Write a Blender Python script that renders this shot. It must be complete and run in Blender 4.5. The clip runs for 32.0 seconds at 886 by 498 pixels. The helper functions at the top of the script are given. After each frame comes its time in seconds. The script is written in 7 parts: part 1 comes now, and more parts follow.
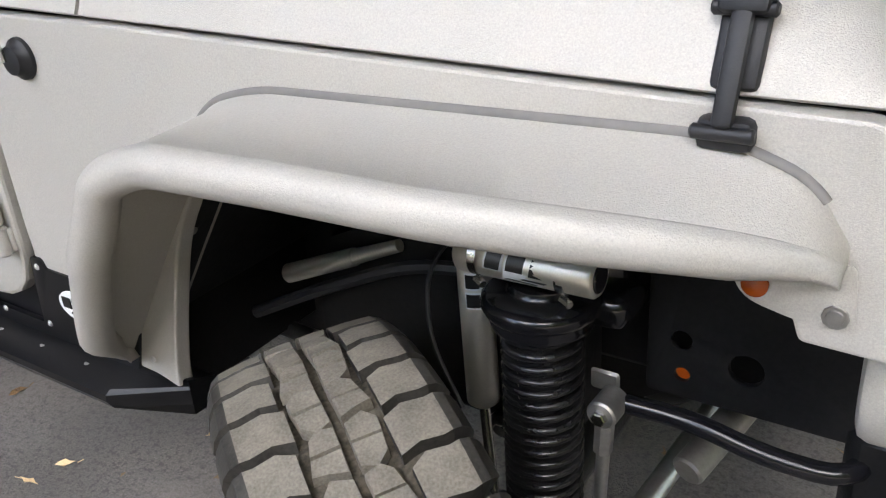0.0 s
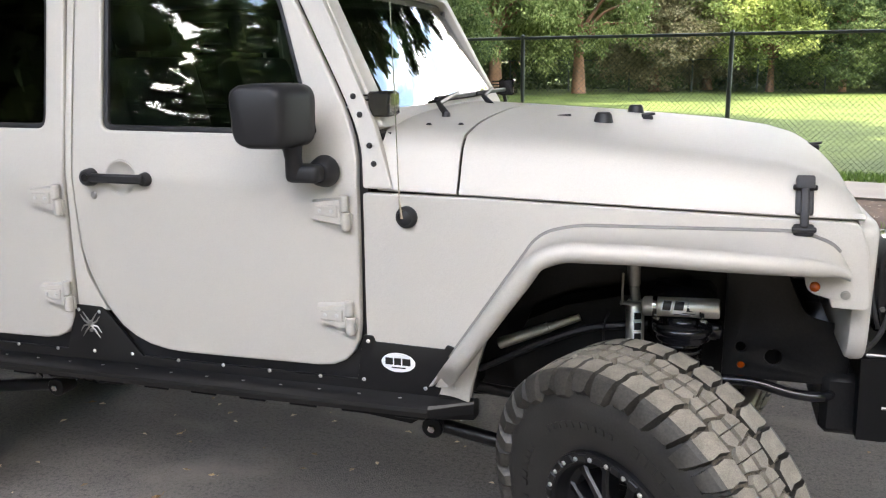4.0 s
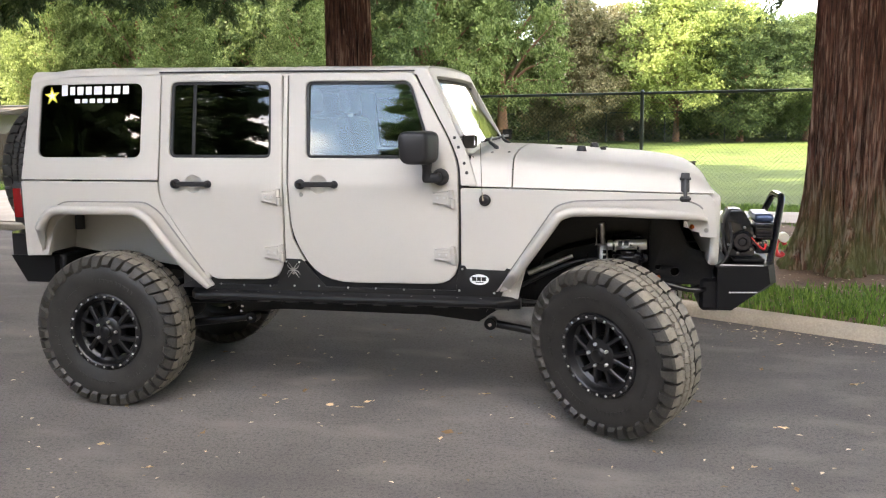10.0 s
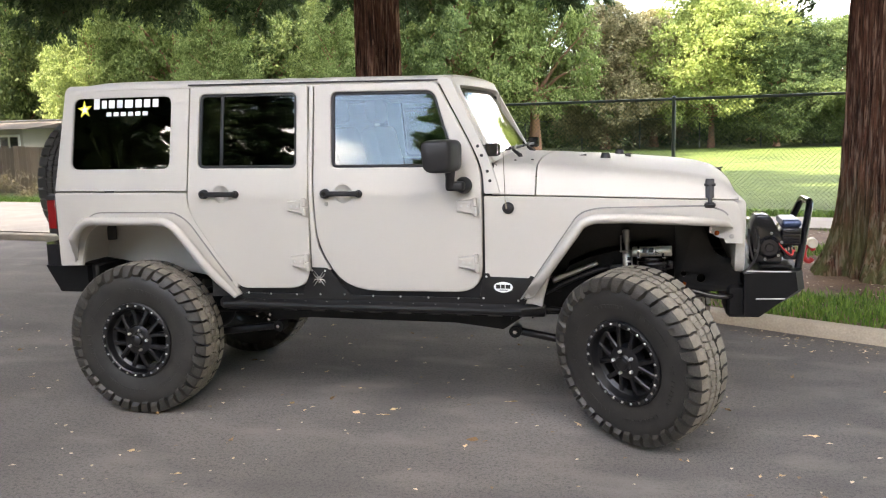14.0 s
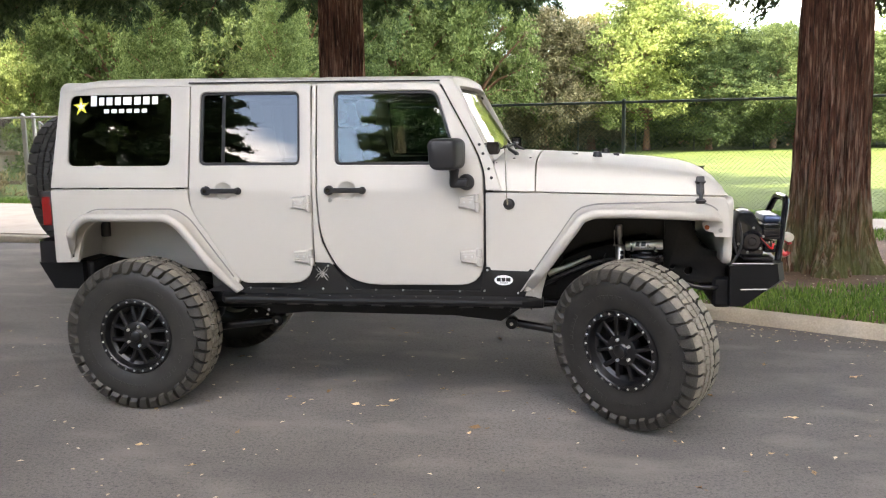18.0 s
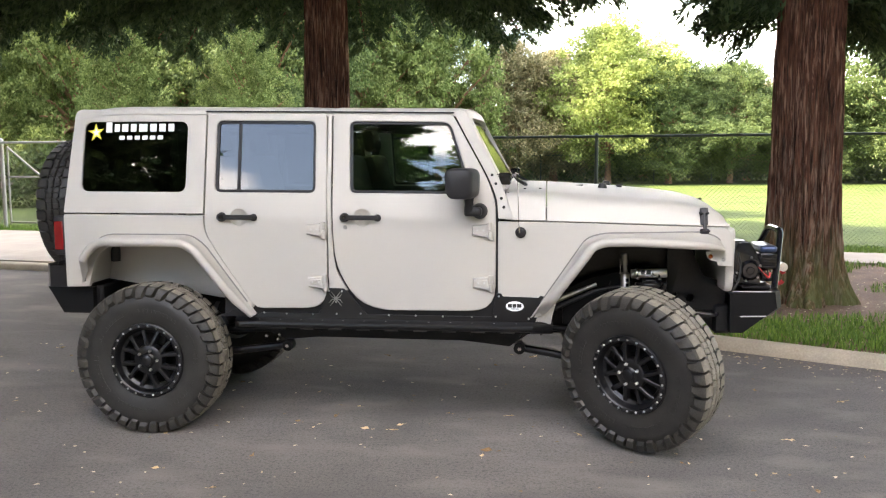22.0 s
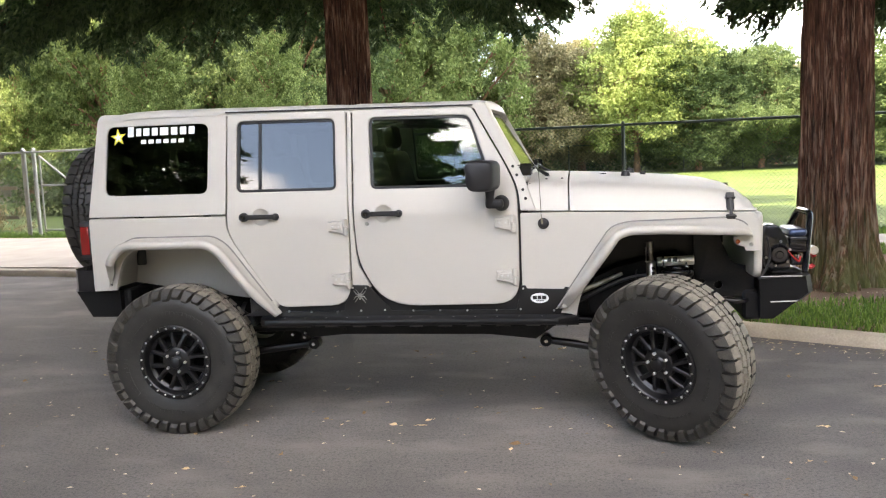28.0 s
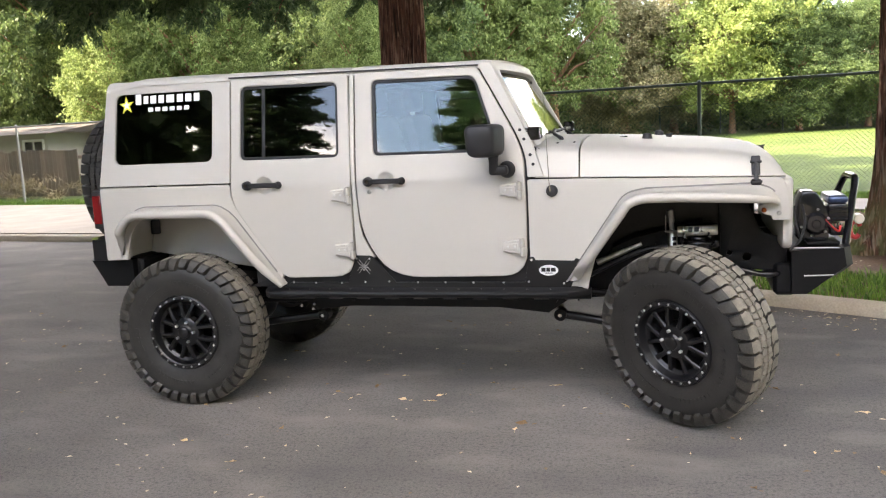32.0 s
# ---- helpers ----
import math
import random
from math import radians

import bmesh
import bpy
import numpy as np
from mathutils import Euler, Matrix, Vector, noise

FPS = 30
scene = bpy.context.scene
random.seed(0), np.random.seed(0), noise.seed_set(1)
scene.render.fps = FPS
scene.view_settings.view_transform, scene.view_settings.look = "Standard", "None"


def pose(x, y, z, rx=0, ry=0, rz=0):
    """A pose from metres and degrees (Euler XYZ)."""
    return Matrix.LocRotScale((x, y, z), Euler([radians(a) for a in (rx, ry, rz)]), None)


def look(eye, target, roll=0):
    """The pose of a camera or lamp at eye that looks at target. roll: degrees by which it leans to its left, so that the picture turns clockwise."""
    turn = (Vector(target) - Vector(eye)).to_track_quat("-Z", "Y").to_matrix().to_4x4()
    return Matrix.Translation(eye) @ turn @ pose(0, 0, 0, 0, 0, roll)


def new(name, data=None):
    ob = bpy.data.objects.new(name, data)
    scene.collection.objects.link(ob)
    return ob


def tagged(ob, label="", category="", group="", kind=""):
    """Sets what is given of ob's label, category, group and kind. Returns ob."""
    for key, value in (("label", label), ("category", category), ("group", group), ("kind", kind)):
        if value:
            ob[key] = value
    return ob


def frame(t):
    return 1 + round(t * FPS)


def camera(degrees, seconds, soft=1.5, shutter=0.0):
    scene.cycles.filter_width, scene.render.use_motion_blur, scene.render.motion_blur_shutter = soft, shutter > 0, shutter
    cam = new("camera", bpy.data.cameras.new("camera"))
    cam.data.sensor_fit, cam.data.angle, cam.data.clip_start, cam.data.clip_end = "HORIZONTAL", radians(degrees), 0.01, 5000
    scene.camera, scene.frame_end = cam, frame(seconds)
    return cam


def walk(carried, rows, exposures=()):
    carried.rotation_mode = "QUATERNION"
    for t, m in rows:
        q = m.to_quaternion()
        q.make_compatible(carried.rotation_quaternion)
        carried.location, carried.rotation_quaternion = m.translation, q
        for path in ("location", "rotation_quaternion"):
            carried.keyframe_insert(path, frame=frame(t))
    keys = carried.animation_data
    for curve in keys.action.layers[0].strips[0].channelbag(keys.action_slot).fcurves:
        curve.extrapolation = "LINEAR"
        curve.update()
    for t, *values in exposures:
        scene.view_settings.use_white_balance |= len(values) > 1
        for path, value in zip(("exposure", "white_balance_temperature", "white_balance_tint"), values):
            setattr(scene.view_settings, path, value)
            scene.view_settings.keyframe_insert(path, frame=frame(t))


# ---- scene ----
cam = camera(54.2, 32.0, soft=1.2)
PATH = [
    (0, (3.475, -1.492, 1.507), (2.45, -0.011, 0.635), -4.0),
    (0.5, (3.463, -1.51, 1.519), (2.442, -0.022, 0.657), -3.5),
    (1, (3.399, -1.618, 1.55), (2.464, -0.046, 0.741), -1.8),
    (1.5, (3.275, -1.766, 1.569), (2.509, -0.07, 0.835), -0.6),
    (2, (3.231, -1.999, 1.593), (2.535, -0.246, 0.928), -0.0),
    (2.5, (3.163, -2.314, 1.578), (2.406, -0.550, 1.019), -0.28),
    (3, (3.056, -2.490, 1.630), (2.336, -0.709, 1.073), -0.98),
    (3.5, (2.984, -2.678, 1.647), (2.383, -0.839, 1.142), 0.14),
    (4, (3.049, -3.010, 1.666), (2.471, -1.143, 1.242), -0.47),
    (4.5, (3.088, -3.278, 1.702), (2.449, -1.410, 1.383), -1.38),
    (6.5, (2.902, -4.293, 1.734), (2.320, -2.409, 1.399), -2.07),
    (7, (2.810, -4.507, 1.741), (2.228, -2.619, 1.428), -1.97),
    (7.5, (2.891, -4.731, 1.711), (2.321, -2.840, 1.396), -1.57),
    (8, (2.953, -4.920, 1.714), (2.436, -3.018, 1.375), -1.47),
    (8.5, (2.895, -5.057, 1.713), (2.423, -3.139, 1.396), -1.56),
    (9, (2.813, -5.175, 1.714), (2.404, -3.243, 1.400), -1.56),
    (9.5, (2.851, -5.243, 1.710), (2.460, -3.306, 1.402), -1.46),
    (10, (2.971, -5.293, 1.697), (2.565, -3.359, 1.389), -0.76),
    (10.5, (3.018, -5.323, 1.710), (2.590, -3.394, 1.405), -1.06),
    (11, (3.007, -5.310, 1.705), (2.532, -3.388, 1.419), -1.76),
    (11.5, (3.014, -5.311, 1.706), (2.532, -3.391, 1.420), -1.77),
    (12, (3.018, -5.311, 1.695), (2.550, -3.387, 1.414), -1.56),
    (12.5, (3.029, -5.302, 1.692), (2.554, -3.380, 1.407), -1.66),
    (13, (3.034, -5.293, 1.701), (2.548, -3.376, 1.407), -1.77),
    (13.5, (3.032, -5.294, 1.707), (2.541, -3.378, 1.413), -1.87),
    (14, (3.031, -5.299, 1.696), (2.547, -3.380, 1.409), -1.47),
    (14.5, (3.012, -5.307, 1.691), (2.547, -3.382, 1.412), -0.86),
    (16.5, (2.847, -5.328, 1.700), (2.451, -3.385, 1.442), 0.04),
    (17, (2.733, -5.322, 1.692), (2.384, -3.371, 1.424), -0.56),
    (17.5, (2.708, -5.394, 1.694), (2.361, -3.443, 1.424), -1.15),
    (18, (2.699, -5.545, 1.689), (2.363, -3.595, 1.403), -1.05),
    (18.5, (2.670, -5.672, 1.701), (2.381, -3.715, 1.402), -0.35),
    (19, (2.605, -5.707, 1.697), (2.325, -3.744, 1.429), 0.25),
    (19.5, (2.489, -5.725, 1.696), (2.242, -3.756, 1.445), -0.35),
    (20, (2.415, -5.735, 1.688), (2.201, -3.759, 1.459), -0.95),
    (20.5, (2.395, -5.722, 1.684), (2.208, -3.741, 1.481), -0.65),
    (21, (2.412, -5.728, 1.687), (2.243, -3.746, 1.478), -0.15),
    (21.5, (2.413, -5.739, 1.691), (2.213, -3.760, 1.480), -0.15),
    (22, (2.406, -5.733, 1.687), (2.166, -3.759, 1.471), -0.25),
    (22.5, (2.400, -5.716, 1.685), (2.135, -3.746, 1.462), -0.45),
    (23, (2.395, -5.714, 1.687), (2.119, -3.747, 1.459), -0.65),
    (23.5, (2.394, -5.708, 1.683), (2.110, -3.743, 1.450), -0.55),
    (24, (2.393, -5.705, 1.683), (2.104, -3.740, 1.447), -0.55),
    (24.5, (2.392, -5.710, 1.684), (2.104, -3.744, 1.458), -0.55),
    (25, (2.393, -5.707, 1.685), (2.111, -3.739, 1.463), -0.55),
    (25.5, (2.393, -5.707, 1.682), (2.116, -3.739, 1.460), -0.55),
    (27.5, (2.416, -5.697, 1.678), (2.109, -3.733, 1.459), -1.65),
    (28, (2.450, -5.696, 1.676), (2.139, -3.733, 1.450), -2.25),
    (28.5, (2.542, -5.676, 1.680), (2.187, -3.722, 1.447), -2.76),
    (29, (2.637, -5.632, 1.670), (2.228, -3.688, 1.440), -2.56),
    (29.5, (2.653, -5.561, 1.659), (2.211, -3.625, 1.418), -2.56),
    (30, (2.613, -5.435, 1.663), (2.201, -3.494, 1.409), -2.66),
    (30.5, (2.603, -5.371, 1.655), (2.231, -3.424, 1.392), -3.16),
    (31, (2.676, -5.368, 1.656), (2.284, -3.426, 1.382), -3.66),
    (31.5, (2.827, -5.390, 1.659), (2.353, -3.469, 1.369), -3.56),
    (32, (2.902, -5.356, 1.654), (2.375, -3.450, 1.356), -3.07),
]
walk(cam, [(t, look(eye, target, roll)) for t, eye, target, roll in PATH],
     [(0, 3.36, 7500, 13), (1.0, 3.38, 7500, 13), (2.0, 3.38, 7500, 13), (4.0, 3.42, 7600, 14), (9.0, 3.40, 7900, 15), (32.0, 3.40, 7900, 15)])

# ---------------- world, sun, exposure ----------------
SUN_ELEV, SUN_AZ = 40.0, 254.0          # azimuth clockwise from +y: the sun stands to the left
world = bpy.data.worlds.new("sky")
scene.world = world
world.use_nodes = True
wn, wl = world.node_tree.nodes, world.node_tree.links
sky = wn.new("ShaderNodeTexSky")
sky.sky_type, sky.sun_disc = "NISHITA", False
sky.sun_elevation, sky.sun_rotation = radians(SUN_ELEV), radians(SUN_AZ)
sky.air_density, sky.dust_density, sky.ozone_density = 1.0, 0.8, 2.0
wtc, wmap, wnoise, wramp, wmix = (wn.new(k) for k in ("ShaderNodeTexCoord", "ShaderNodeMapping", "ShaderNodeTexNoise", "ShaderNodeValToRGB", "ShaderNodeMix"))
wmap.inputs["Scale"].default_value = (1.0, 1.0, 4.0)
wnoise.inputs["Scale"].default_value, wnoise.inputs["Detail"].default_value = 2.2, 6.0
wramp.color_ramp.elements[0].position, wramp.color_ramp.elements[1].position = 0.49, 0.64
wmix.data_type = "RGBA"
wmix.inputs["B"].default_value = (15.5, 15.7, 16.2, 1)
wl.new(wtc.outputs["Generated"], wmap.inputs["Vector"])
wl.new(wmap.outputs["Vector"], wnoise.inputs["Vector"])
wl.new(wnoise.outputs["Fac"], wramp.inputs["Fac"])
wl.new(wramp.outputs["Color"], wmix.inputs["Factor"])
wl.new(sky.outputs["Color"], wmix.inputs["A"])
wl.new(wmix.outputs["Result"], wn["Background"].inputs["Color"])
wn["Background"].inputs["Strength"].default_value = 0.13

sun = new("sun", bpy.data.lights.new("sun", "SUN"))
sun.data.energy, sun.data.angle, sun.data.color = 3.6, radians(0.53), (1.0, 0.93, 0.82)
a_, e_ = radians(SUN_AZ), radians(SUN_ELEV)
sun.matrix_world = look((0, 0, 30), Vector((0, 0, 30)) - Vector((math.sin(a_) * math.cos(e_), math.cos(a_) * math.cos(e_), math.sin(e_))))

# ---------------- materials ----------------
def material(name, color, rough=0.6, metal=0.0, var=0.15, scale=8.0, fine=60.0, bump=0.15, dist=0.003, tint=None, per="", spec=0.5, coat=0.0, rough_var=0.1, stretch=1.0):
    """A surface with two scales of mottling, fine relief and, with per, a shift from piece to piece."""
    m = bpy.data.materials.new(name)
    m.use_nodes = True
    n, l = m.node_tree.nodes, m.node_tree.links
    b = n["Principled BSDF"]
    b.inputs["Metallic"].default_value, b.inputs["Specular IOR Level"].default_value = metal, spec
    b.inputs["Coat Weight"].default_value = coat
    tc = n.new("ShaderNodeTexCoord")
    big, small = n.new("ShaderNodeTexNoise"), n.new("ShaderNodeTexNoise")
    for t, s in ((big, scale), (small, fine)):
        mp = n.new("ShaderNodeMapping")
        mp.inputs["Scale"].default_value = (1, 1, stretch)
        l.new(tc.outputs["Object"], mp.inputs["Vector"])
        l.new(mp.outputs["Vector"], t.inputs["Vector"])
        t.inputs["Scale"].default_value, t.inputs["Detail"].default_value = s, 5.0
    add = n.new("ShaderNodeMath")
    add.operation = "ADD"
    l.new(big.outputs["Fac"], add.inputs[0])
    l.new(small.outputs["Fac"], add.inputs[1])
    value = add.outputs[0]
    if per:
        src = n.new("ShaderNodeObjectInfo") if per == "object" else n.new("ShaderNodeNewGeometry")
        more = n.new("ShaderNodeMath")
        more.operation = "MULTIPLY_ADD"
        l.new(src.outputs["Random" if per == "object" else "Random Per Island"], more.inputs[0])
        more.inputs[1].default_value = 1.0
        half = n.new("ShaderNodeMath")
        half.operation = "SUBTRACT"
        l.new(value, half.inputs[0])
        half.inputs[1].default_value = 0.5
        l.new(half.outputs[0], more.inputs[2])
        value = more.outputs[0]
    ramp = n.new("ShaderNodeValToRGB")
    lo, hi = ramp.color_ramp.elements
    lo.position, hi.position = 0.3, 0.75
    rng = n.new("ShaderNodeMath")
    rng.operation = "MULTIPLY"
    rng.inputs[1].default_value = 0.5
    l.new(value, rng.inputs[0])
    l.new(rng.outputs[0], ramp.inputs["Fac"])
    t2 = tint or color
    lo.color = (*[c * (1 - var) for c in color], 1)
    hi.color = (*[min(1, c * (1 + var)) for c in t2], 1)
    l.new(ramp.outputs["Color"], b.inputs["Base Color"])
    rr = n.new("ShaderNodeMapRange")
    rr.inputs["To Min"].default_value, rr.inputs["To Max"].default_value = max(0, rough - rough_var), min(1, rough + rough_var)
    l.new(small.outputs["Fac"], rr.inputs["Value"])
    l.new(rr.outputs["Result"], b.inputs["Roughness"])
    if bump:
        bp = n.new("ShaderNodeBump")
        bp.inputs["Strength"].default_value, bp.inputs["Distance"].default_value = bump, dist
        l.new(small.outputs["Fac"], bp.inputs["Height"])
        l.new(bp.outputs["Normal"], b.inputs["Normal"])
    return m


def glass(name, color, ior=1.5, rough=0.0):
    m = bpy.data.materials.new(name)
    m.use_nodes = True
    b = m.node_tree.nodes["Principled BSDF"]
    b.inputs["Base Color"].default_value = (*color, 1)
    b.inputs["Transmission Weight"].default_value, b.inputs["IOR"].default_value, b.inputs["Roughness"].default_value = 1.0, ior, rough
    return m


def foliage(name, dark, light, thru=0.35):
    """Leaves: their colour shifts from leaf to leaf, and some light passes through."""
    m = bpy.data.materials.new(name)
    m.use_nodes = True
    n, l = m.node_tree.nodes, m.node_tree.links
    b = n["Principled BSDF"]
    geo, ramp, tr, mix = (n.new(k) for k in ("ShaderNodeNewGeometry", "ShaderNodeValToRGB", "ShaderNodeBsdfTranslucent", "ShaderNodeMixShader"))
    ramp.color_ramp.elements[0].color, ramp.color_ramp.elements[1].color = (*dark, 1), (*light, 1)
    l.new(geo.outputs["Random Per Island"], ramp.inputs["Fac"])
    l.new(ramp.outputs["Color"], b.inputs["Base Color"])
    l.new(ramp.outputs["Color"], tr.inputs["Color"])
    b.inputs["Roughness"].default_value = 0.6
    b.inputs["Specular IOR Level"].default_value = 0.25
    mix.inputs["Fac"].default_value = thru
    l.new(b.outputs[0], mix.inputs[1])
    l.new(tr.outputs[0], mix.inputs[2])
    l.new(mix.outputs[0], n["Material Output"].inputs["Surface"])
    return m


PAINT = material("silver_beige_textured_paint", (0.515, 0.490, 0.448), 0.52, 0.24, 0.15, 420.0, 620.0, 0.65, 0.0011, spec=0.18, rough_var=0.14)
BLACK_STEEL = material("black_powder_coat", (0.006, 0.006, 0.007), 0.32, 0.0, 0.3, 6.0, 300.0, 0.2, 0.0008, spec=0.45)
GLOSS_BLACK = material("gloss_black_steel", (0.010, 0.010, 0.012), 0.16, 0.0, 0.3, 6.0, 80.0, 0.04, 0.0006)
BLACK_PLASTIC = material("black_grained_plastic", (0.018, 0.018, 0.020), 0.46, 0.0, 0.2, 8.0, 500.0, 0.35, 0.0006, spec=0.35)
BUMPER_BLACK = material("satin_black_bumper_coat", (0.005, 0.005, 0.0055), 0.5, 0.0, 0.3, 6.0, 300.0, 0.15, 0.0006, spec=0.2)
LINER = material("dusty_black_liner", (0.011, 0.011, 0.0112), 0.42, 0.0, 0.4, 5.0, 90.0, 0.2, 0.002, spec=0.16)
UNDER = material("dirty_chassis_black", (0.012, 0.012, 0.0125), 0.34, 0.0, 0.4, 7.0, 120.0, 0.3, 0.002, spec=0.2)
LUG = material("dark_shoulder_rubber", (0.024, 0.0225, 0.020), 0.55, 0.0, 0.4, 14.0, 160.0, 0.4, 0.0015, tint=(0.060, 0.055, 0.047), spec=0.45)
GROOVE = material("dusty_groove_rubber", (0.050, 0.043, 0.034), 0.9, 0.0, 0.4, 20.0, 160.0, 0.5, 0.0015, tint=(0.130, 0.112, 0.086), spec=0.2)
RUBBER = material("dusty_tyre_rubber", (0.020, 0.0195, 0.0185), 0.48, 0.0, 0.3, 9.0, 150.0, 0.4, 0.0015, tint=(0.034, 0.032, 0.029), spec=0.4)
TREAD = material("worn_tread_rubber", (0.170, 0.150, 0.120), 0.66, 0.0, 0.3, 22.0, 300.0, 0.35, 0.0012, tint=(0.255, 0.228, 0.186), spec=0.4)
RIM = material("satin_black_alloy", (0.007, 0.007, 0.008), 0.34, 0.0, 0.25, 6.0, 200.0, 0.1, 0.0005)
CHROME = material("bright_steel", (0.62, 0.61, 0.58), 0.22, 1.0, 0.12, 20.0, 200.0, 0.05, 0.0004)
BOLT_STEEL = material("bright_zinc_bolt", (0.56, 0.55, 0.53), 0.36, 0.6, 0.1, 20.0, 200.0, 0.05, 0.0004)
# grey that stands for the shadow line where flare meets body
JOINT_SHADE = material("grey_joint_shade", (0.20, 0.19, 0.18), 0.7, 0.0, 0.15)
ALLOY = material("satin_aluminium", (0.78, 0.74, 0.66), 0.38, 0.85, 0.08, 9.0, 260.0, 0.06, 0.0004)
DULL_STEEL = material("dull_zinc_steel", (0.34, 0.33, 0.31), 0.45, 0.8, 0.2, 16.0, 120.0, 0.15, 0.001)
SPRING = material("gloss_black_spring", (0.014, 0.014, 0.015), 0.16, 0.0, 0.2, 8.0, 90.0, 0.05, 0.0005)
WHITE = material("white_vinyl", (0.80, 0.80, 0.80), 0.5, 0.0, 0.03, 10.0, 80.0, 0.02)
YELLOW = material("yellow_vinyl", (0.80, 0.72, 0.06), 0.5, 0.0, 0.05, 10.0, 80.0, 0.02)
BLACK_VINYL = material("black_vinyl", (0.008, 0.008, 0.008), 0.4, 0.0, 0.1, 10.0, 80.0, 0.02)
AMBER = material("amber_lens", (0.36, 0.065, 0.008), 0.2, 0.0, 0.1, 30.0, 200.0, 0.1)
RED_LENS = material("red_lens", (0.20, 0.006, 0.008), 0.18, 0.0, 0.15, 30.0, 200.0, 0.1)
RED_PAINT = material("red_hook_paint", (0.50, 0.02, 0.02), 0.35)
BLUE_GREY = material("blue_grey_anodised", (0.05, 0.075, 0.14), 0.3, 0.5, 0.2)
SEAT = material("charcoal_seat_cloth", (0.03, 0.03, 0.032), 0.85, 0.0, 0.25, 12.0, 260.0, 0.4)
TRIM = material("dark_interior_trim", (0.02, 0.02, 0.021), 0.6)
GLASS_DARK = glass("privacy_glass", (0.05, 0.055, 0.06), 1.62)
GLASS_TINT = glass("tinted_glass", (0.42, 0.52, 0.47), 1.62)
GLASS_CLEAR = glass("windscreen_glass", (0.30, 0.36, 0.36), 2.1)
LAMP_GLASS = glass("lamp_glass", (0.9, 0.9, 0.9), 1.45)
ASPHALT = material("aged_asphalt", (0.130, 0.120, 0.113), 0.92, 0.0, 0.34, 0.55, 150.0, 0.8, 0.005, tint=(0.215, 0.195, 0.176), spec=0.12, rough_var=0.06)
KERBSTONE = material("warm_kerb_concrete", (0.43, 0.365, 0.285), 0.88, 0.0, 0.3, 3.0, 60.0, 0.5, 0.004)
CONCRETE = material("weathered_concrete", (0.35, 0.30, 0.25), 0.85, 0.0, 0.25, 2.0, 70.0, 0.3, 0.003)
SOIL = material("bark_mulch_soil", (0.10, 0.055, 0.035), 0.95, 0.0, 0.5, 3.0, 45.0, 0.8, 0.02, tint=(0.17, 0.10, 0.06))
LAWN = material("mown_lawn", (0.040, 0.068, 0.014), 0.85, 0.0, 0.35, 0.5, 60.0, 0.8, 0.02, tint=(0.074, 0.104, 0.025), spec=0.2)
EARTH = material("dry_ground", (0.13, 0.13, 0.06), 0.95, 0.0, 0.4, 0.3, 30.0, 0.5, 0.02)
BARK = material("redwood_bark", (0.030, 0.011, 0.007), 0.92, 0.0, 0.65, 18.0, 52.0, 1.0, 0.03, tint=(0.150, 0.066, 0.042), spec=0.2, stretch=0.15)


def overlay(m, color, scale, lo, hi, stretch=(1, 1, 1), amount=0.8, below=None, kind="noise"):
    """Lays patches of a second colour over a material; with below, only near the foot of the thing."""
    n, l = m.node_tree.nodes, m.node_tree.links
    b = n["Principled BSDF"]
    old = b.inputs["Base Color"].links[0].from_socket
    tc, mp = n.new("ShaderNodeTexCoord"), n.new("ShaderNodeMapping")
    tex = n.new("ShaderNodeTexNoise" if kind == "noise" else "ShaderNodeTexVoronoi")
    mp.inputs["Scale"].default_value = stretch
    l.new(tc.outputs["Object"], mp.inputs["Vector"])
    l.new(mp.outputs["Vector"], tex.inputs["Vector"])
    tex.inputs["Scale"].default_value = scale
    if kind == "noise":
        tex.inputs["Detail"].default_value = 6.0
    rng_ = n.new("ShaderNodeMapRange")
    rng_.inputs["From Min"].default_value, rng_.inputs["From Max"].default_value = lo, hi
    rng_.inputs["To Max"].default_value = amount
    l.new(tex.outputs["Fac" if kind == "noise" else "Distance"], rng_.inputs["Value"])
    fac = rng_.outputs["Result"]
    if below:
        sep, fade, mul = n.new("ShaderNodeSeparateXYZ"), n.new("ShaderNodeMapRange"), n.new("ShaderNodeMath")
        l.new(tc.outputs["Object"], sep.inputs[0])
        l.new(sep.outputs["Z"], fade.inputs["Value"])
        fade.inputs["From Min"].default_value, fade.inputs["From Max"].default_value = below, 0.05
        mul.operation = "MULTIPLY"
        l.new(fac, mul.inputs[0])
        l.new(fade.outputs["Result"], mul.inputs[1])
        fac = mul.outputs[0]
    mix = n.new("ShaderNodeMix")
    mix.data_type = "RGBA"
    mix.inputs["B"].default_value = (*color, 1)
    l.new(fac, mix.inputs["Factor"])
    l.new(old, mix.inputs["A"])
    l.new(mix.outputs["Result"], b.inputs["Base Color"])
    return m


overlay(BARK, (0.36, 0.215, 0.15), 40.0, 0.53, 0.64, (1, 1, 0.08), 0.8)
overlay(BARK, (0.014, 0.007, 0.005), 24.0, 0.56, 0.66, (1, 1, 0.07), 0.8)
overlay(BARK, (0.34, 0.265, 0.205), 34.0, 0.50, 0.62, (1, 1, 0.10), 0.75, below=2.3)
overlay(BARK, (0.10, 0.115, 0.040), 6.0, 0.36, 0.56, (1, 1, 0.5), 0.9, below=1.0)
overlay(ASPHALT, (0.25, 0.235, 0.215), 120.0, 0.24, 0.10, amount=0.6, kind="cells")
overlay(ASPHALT, (0.165, 0.150, 0.137), 26.0, 0.50, 0.66, amount=0.35)
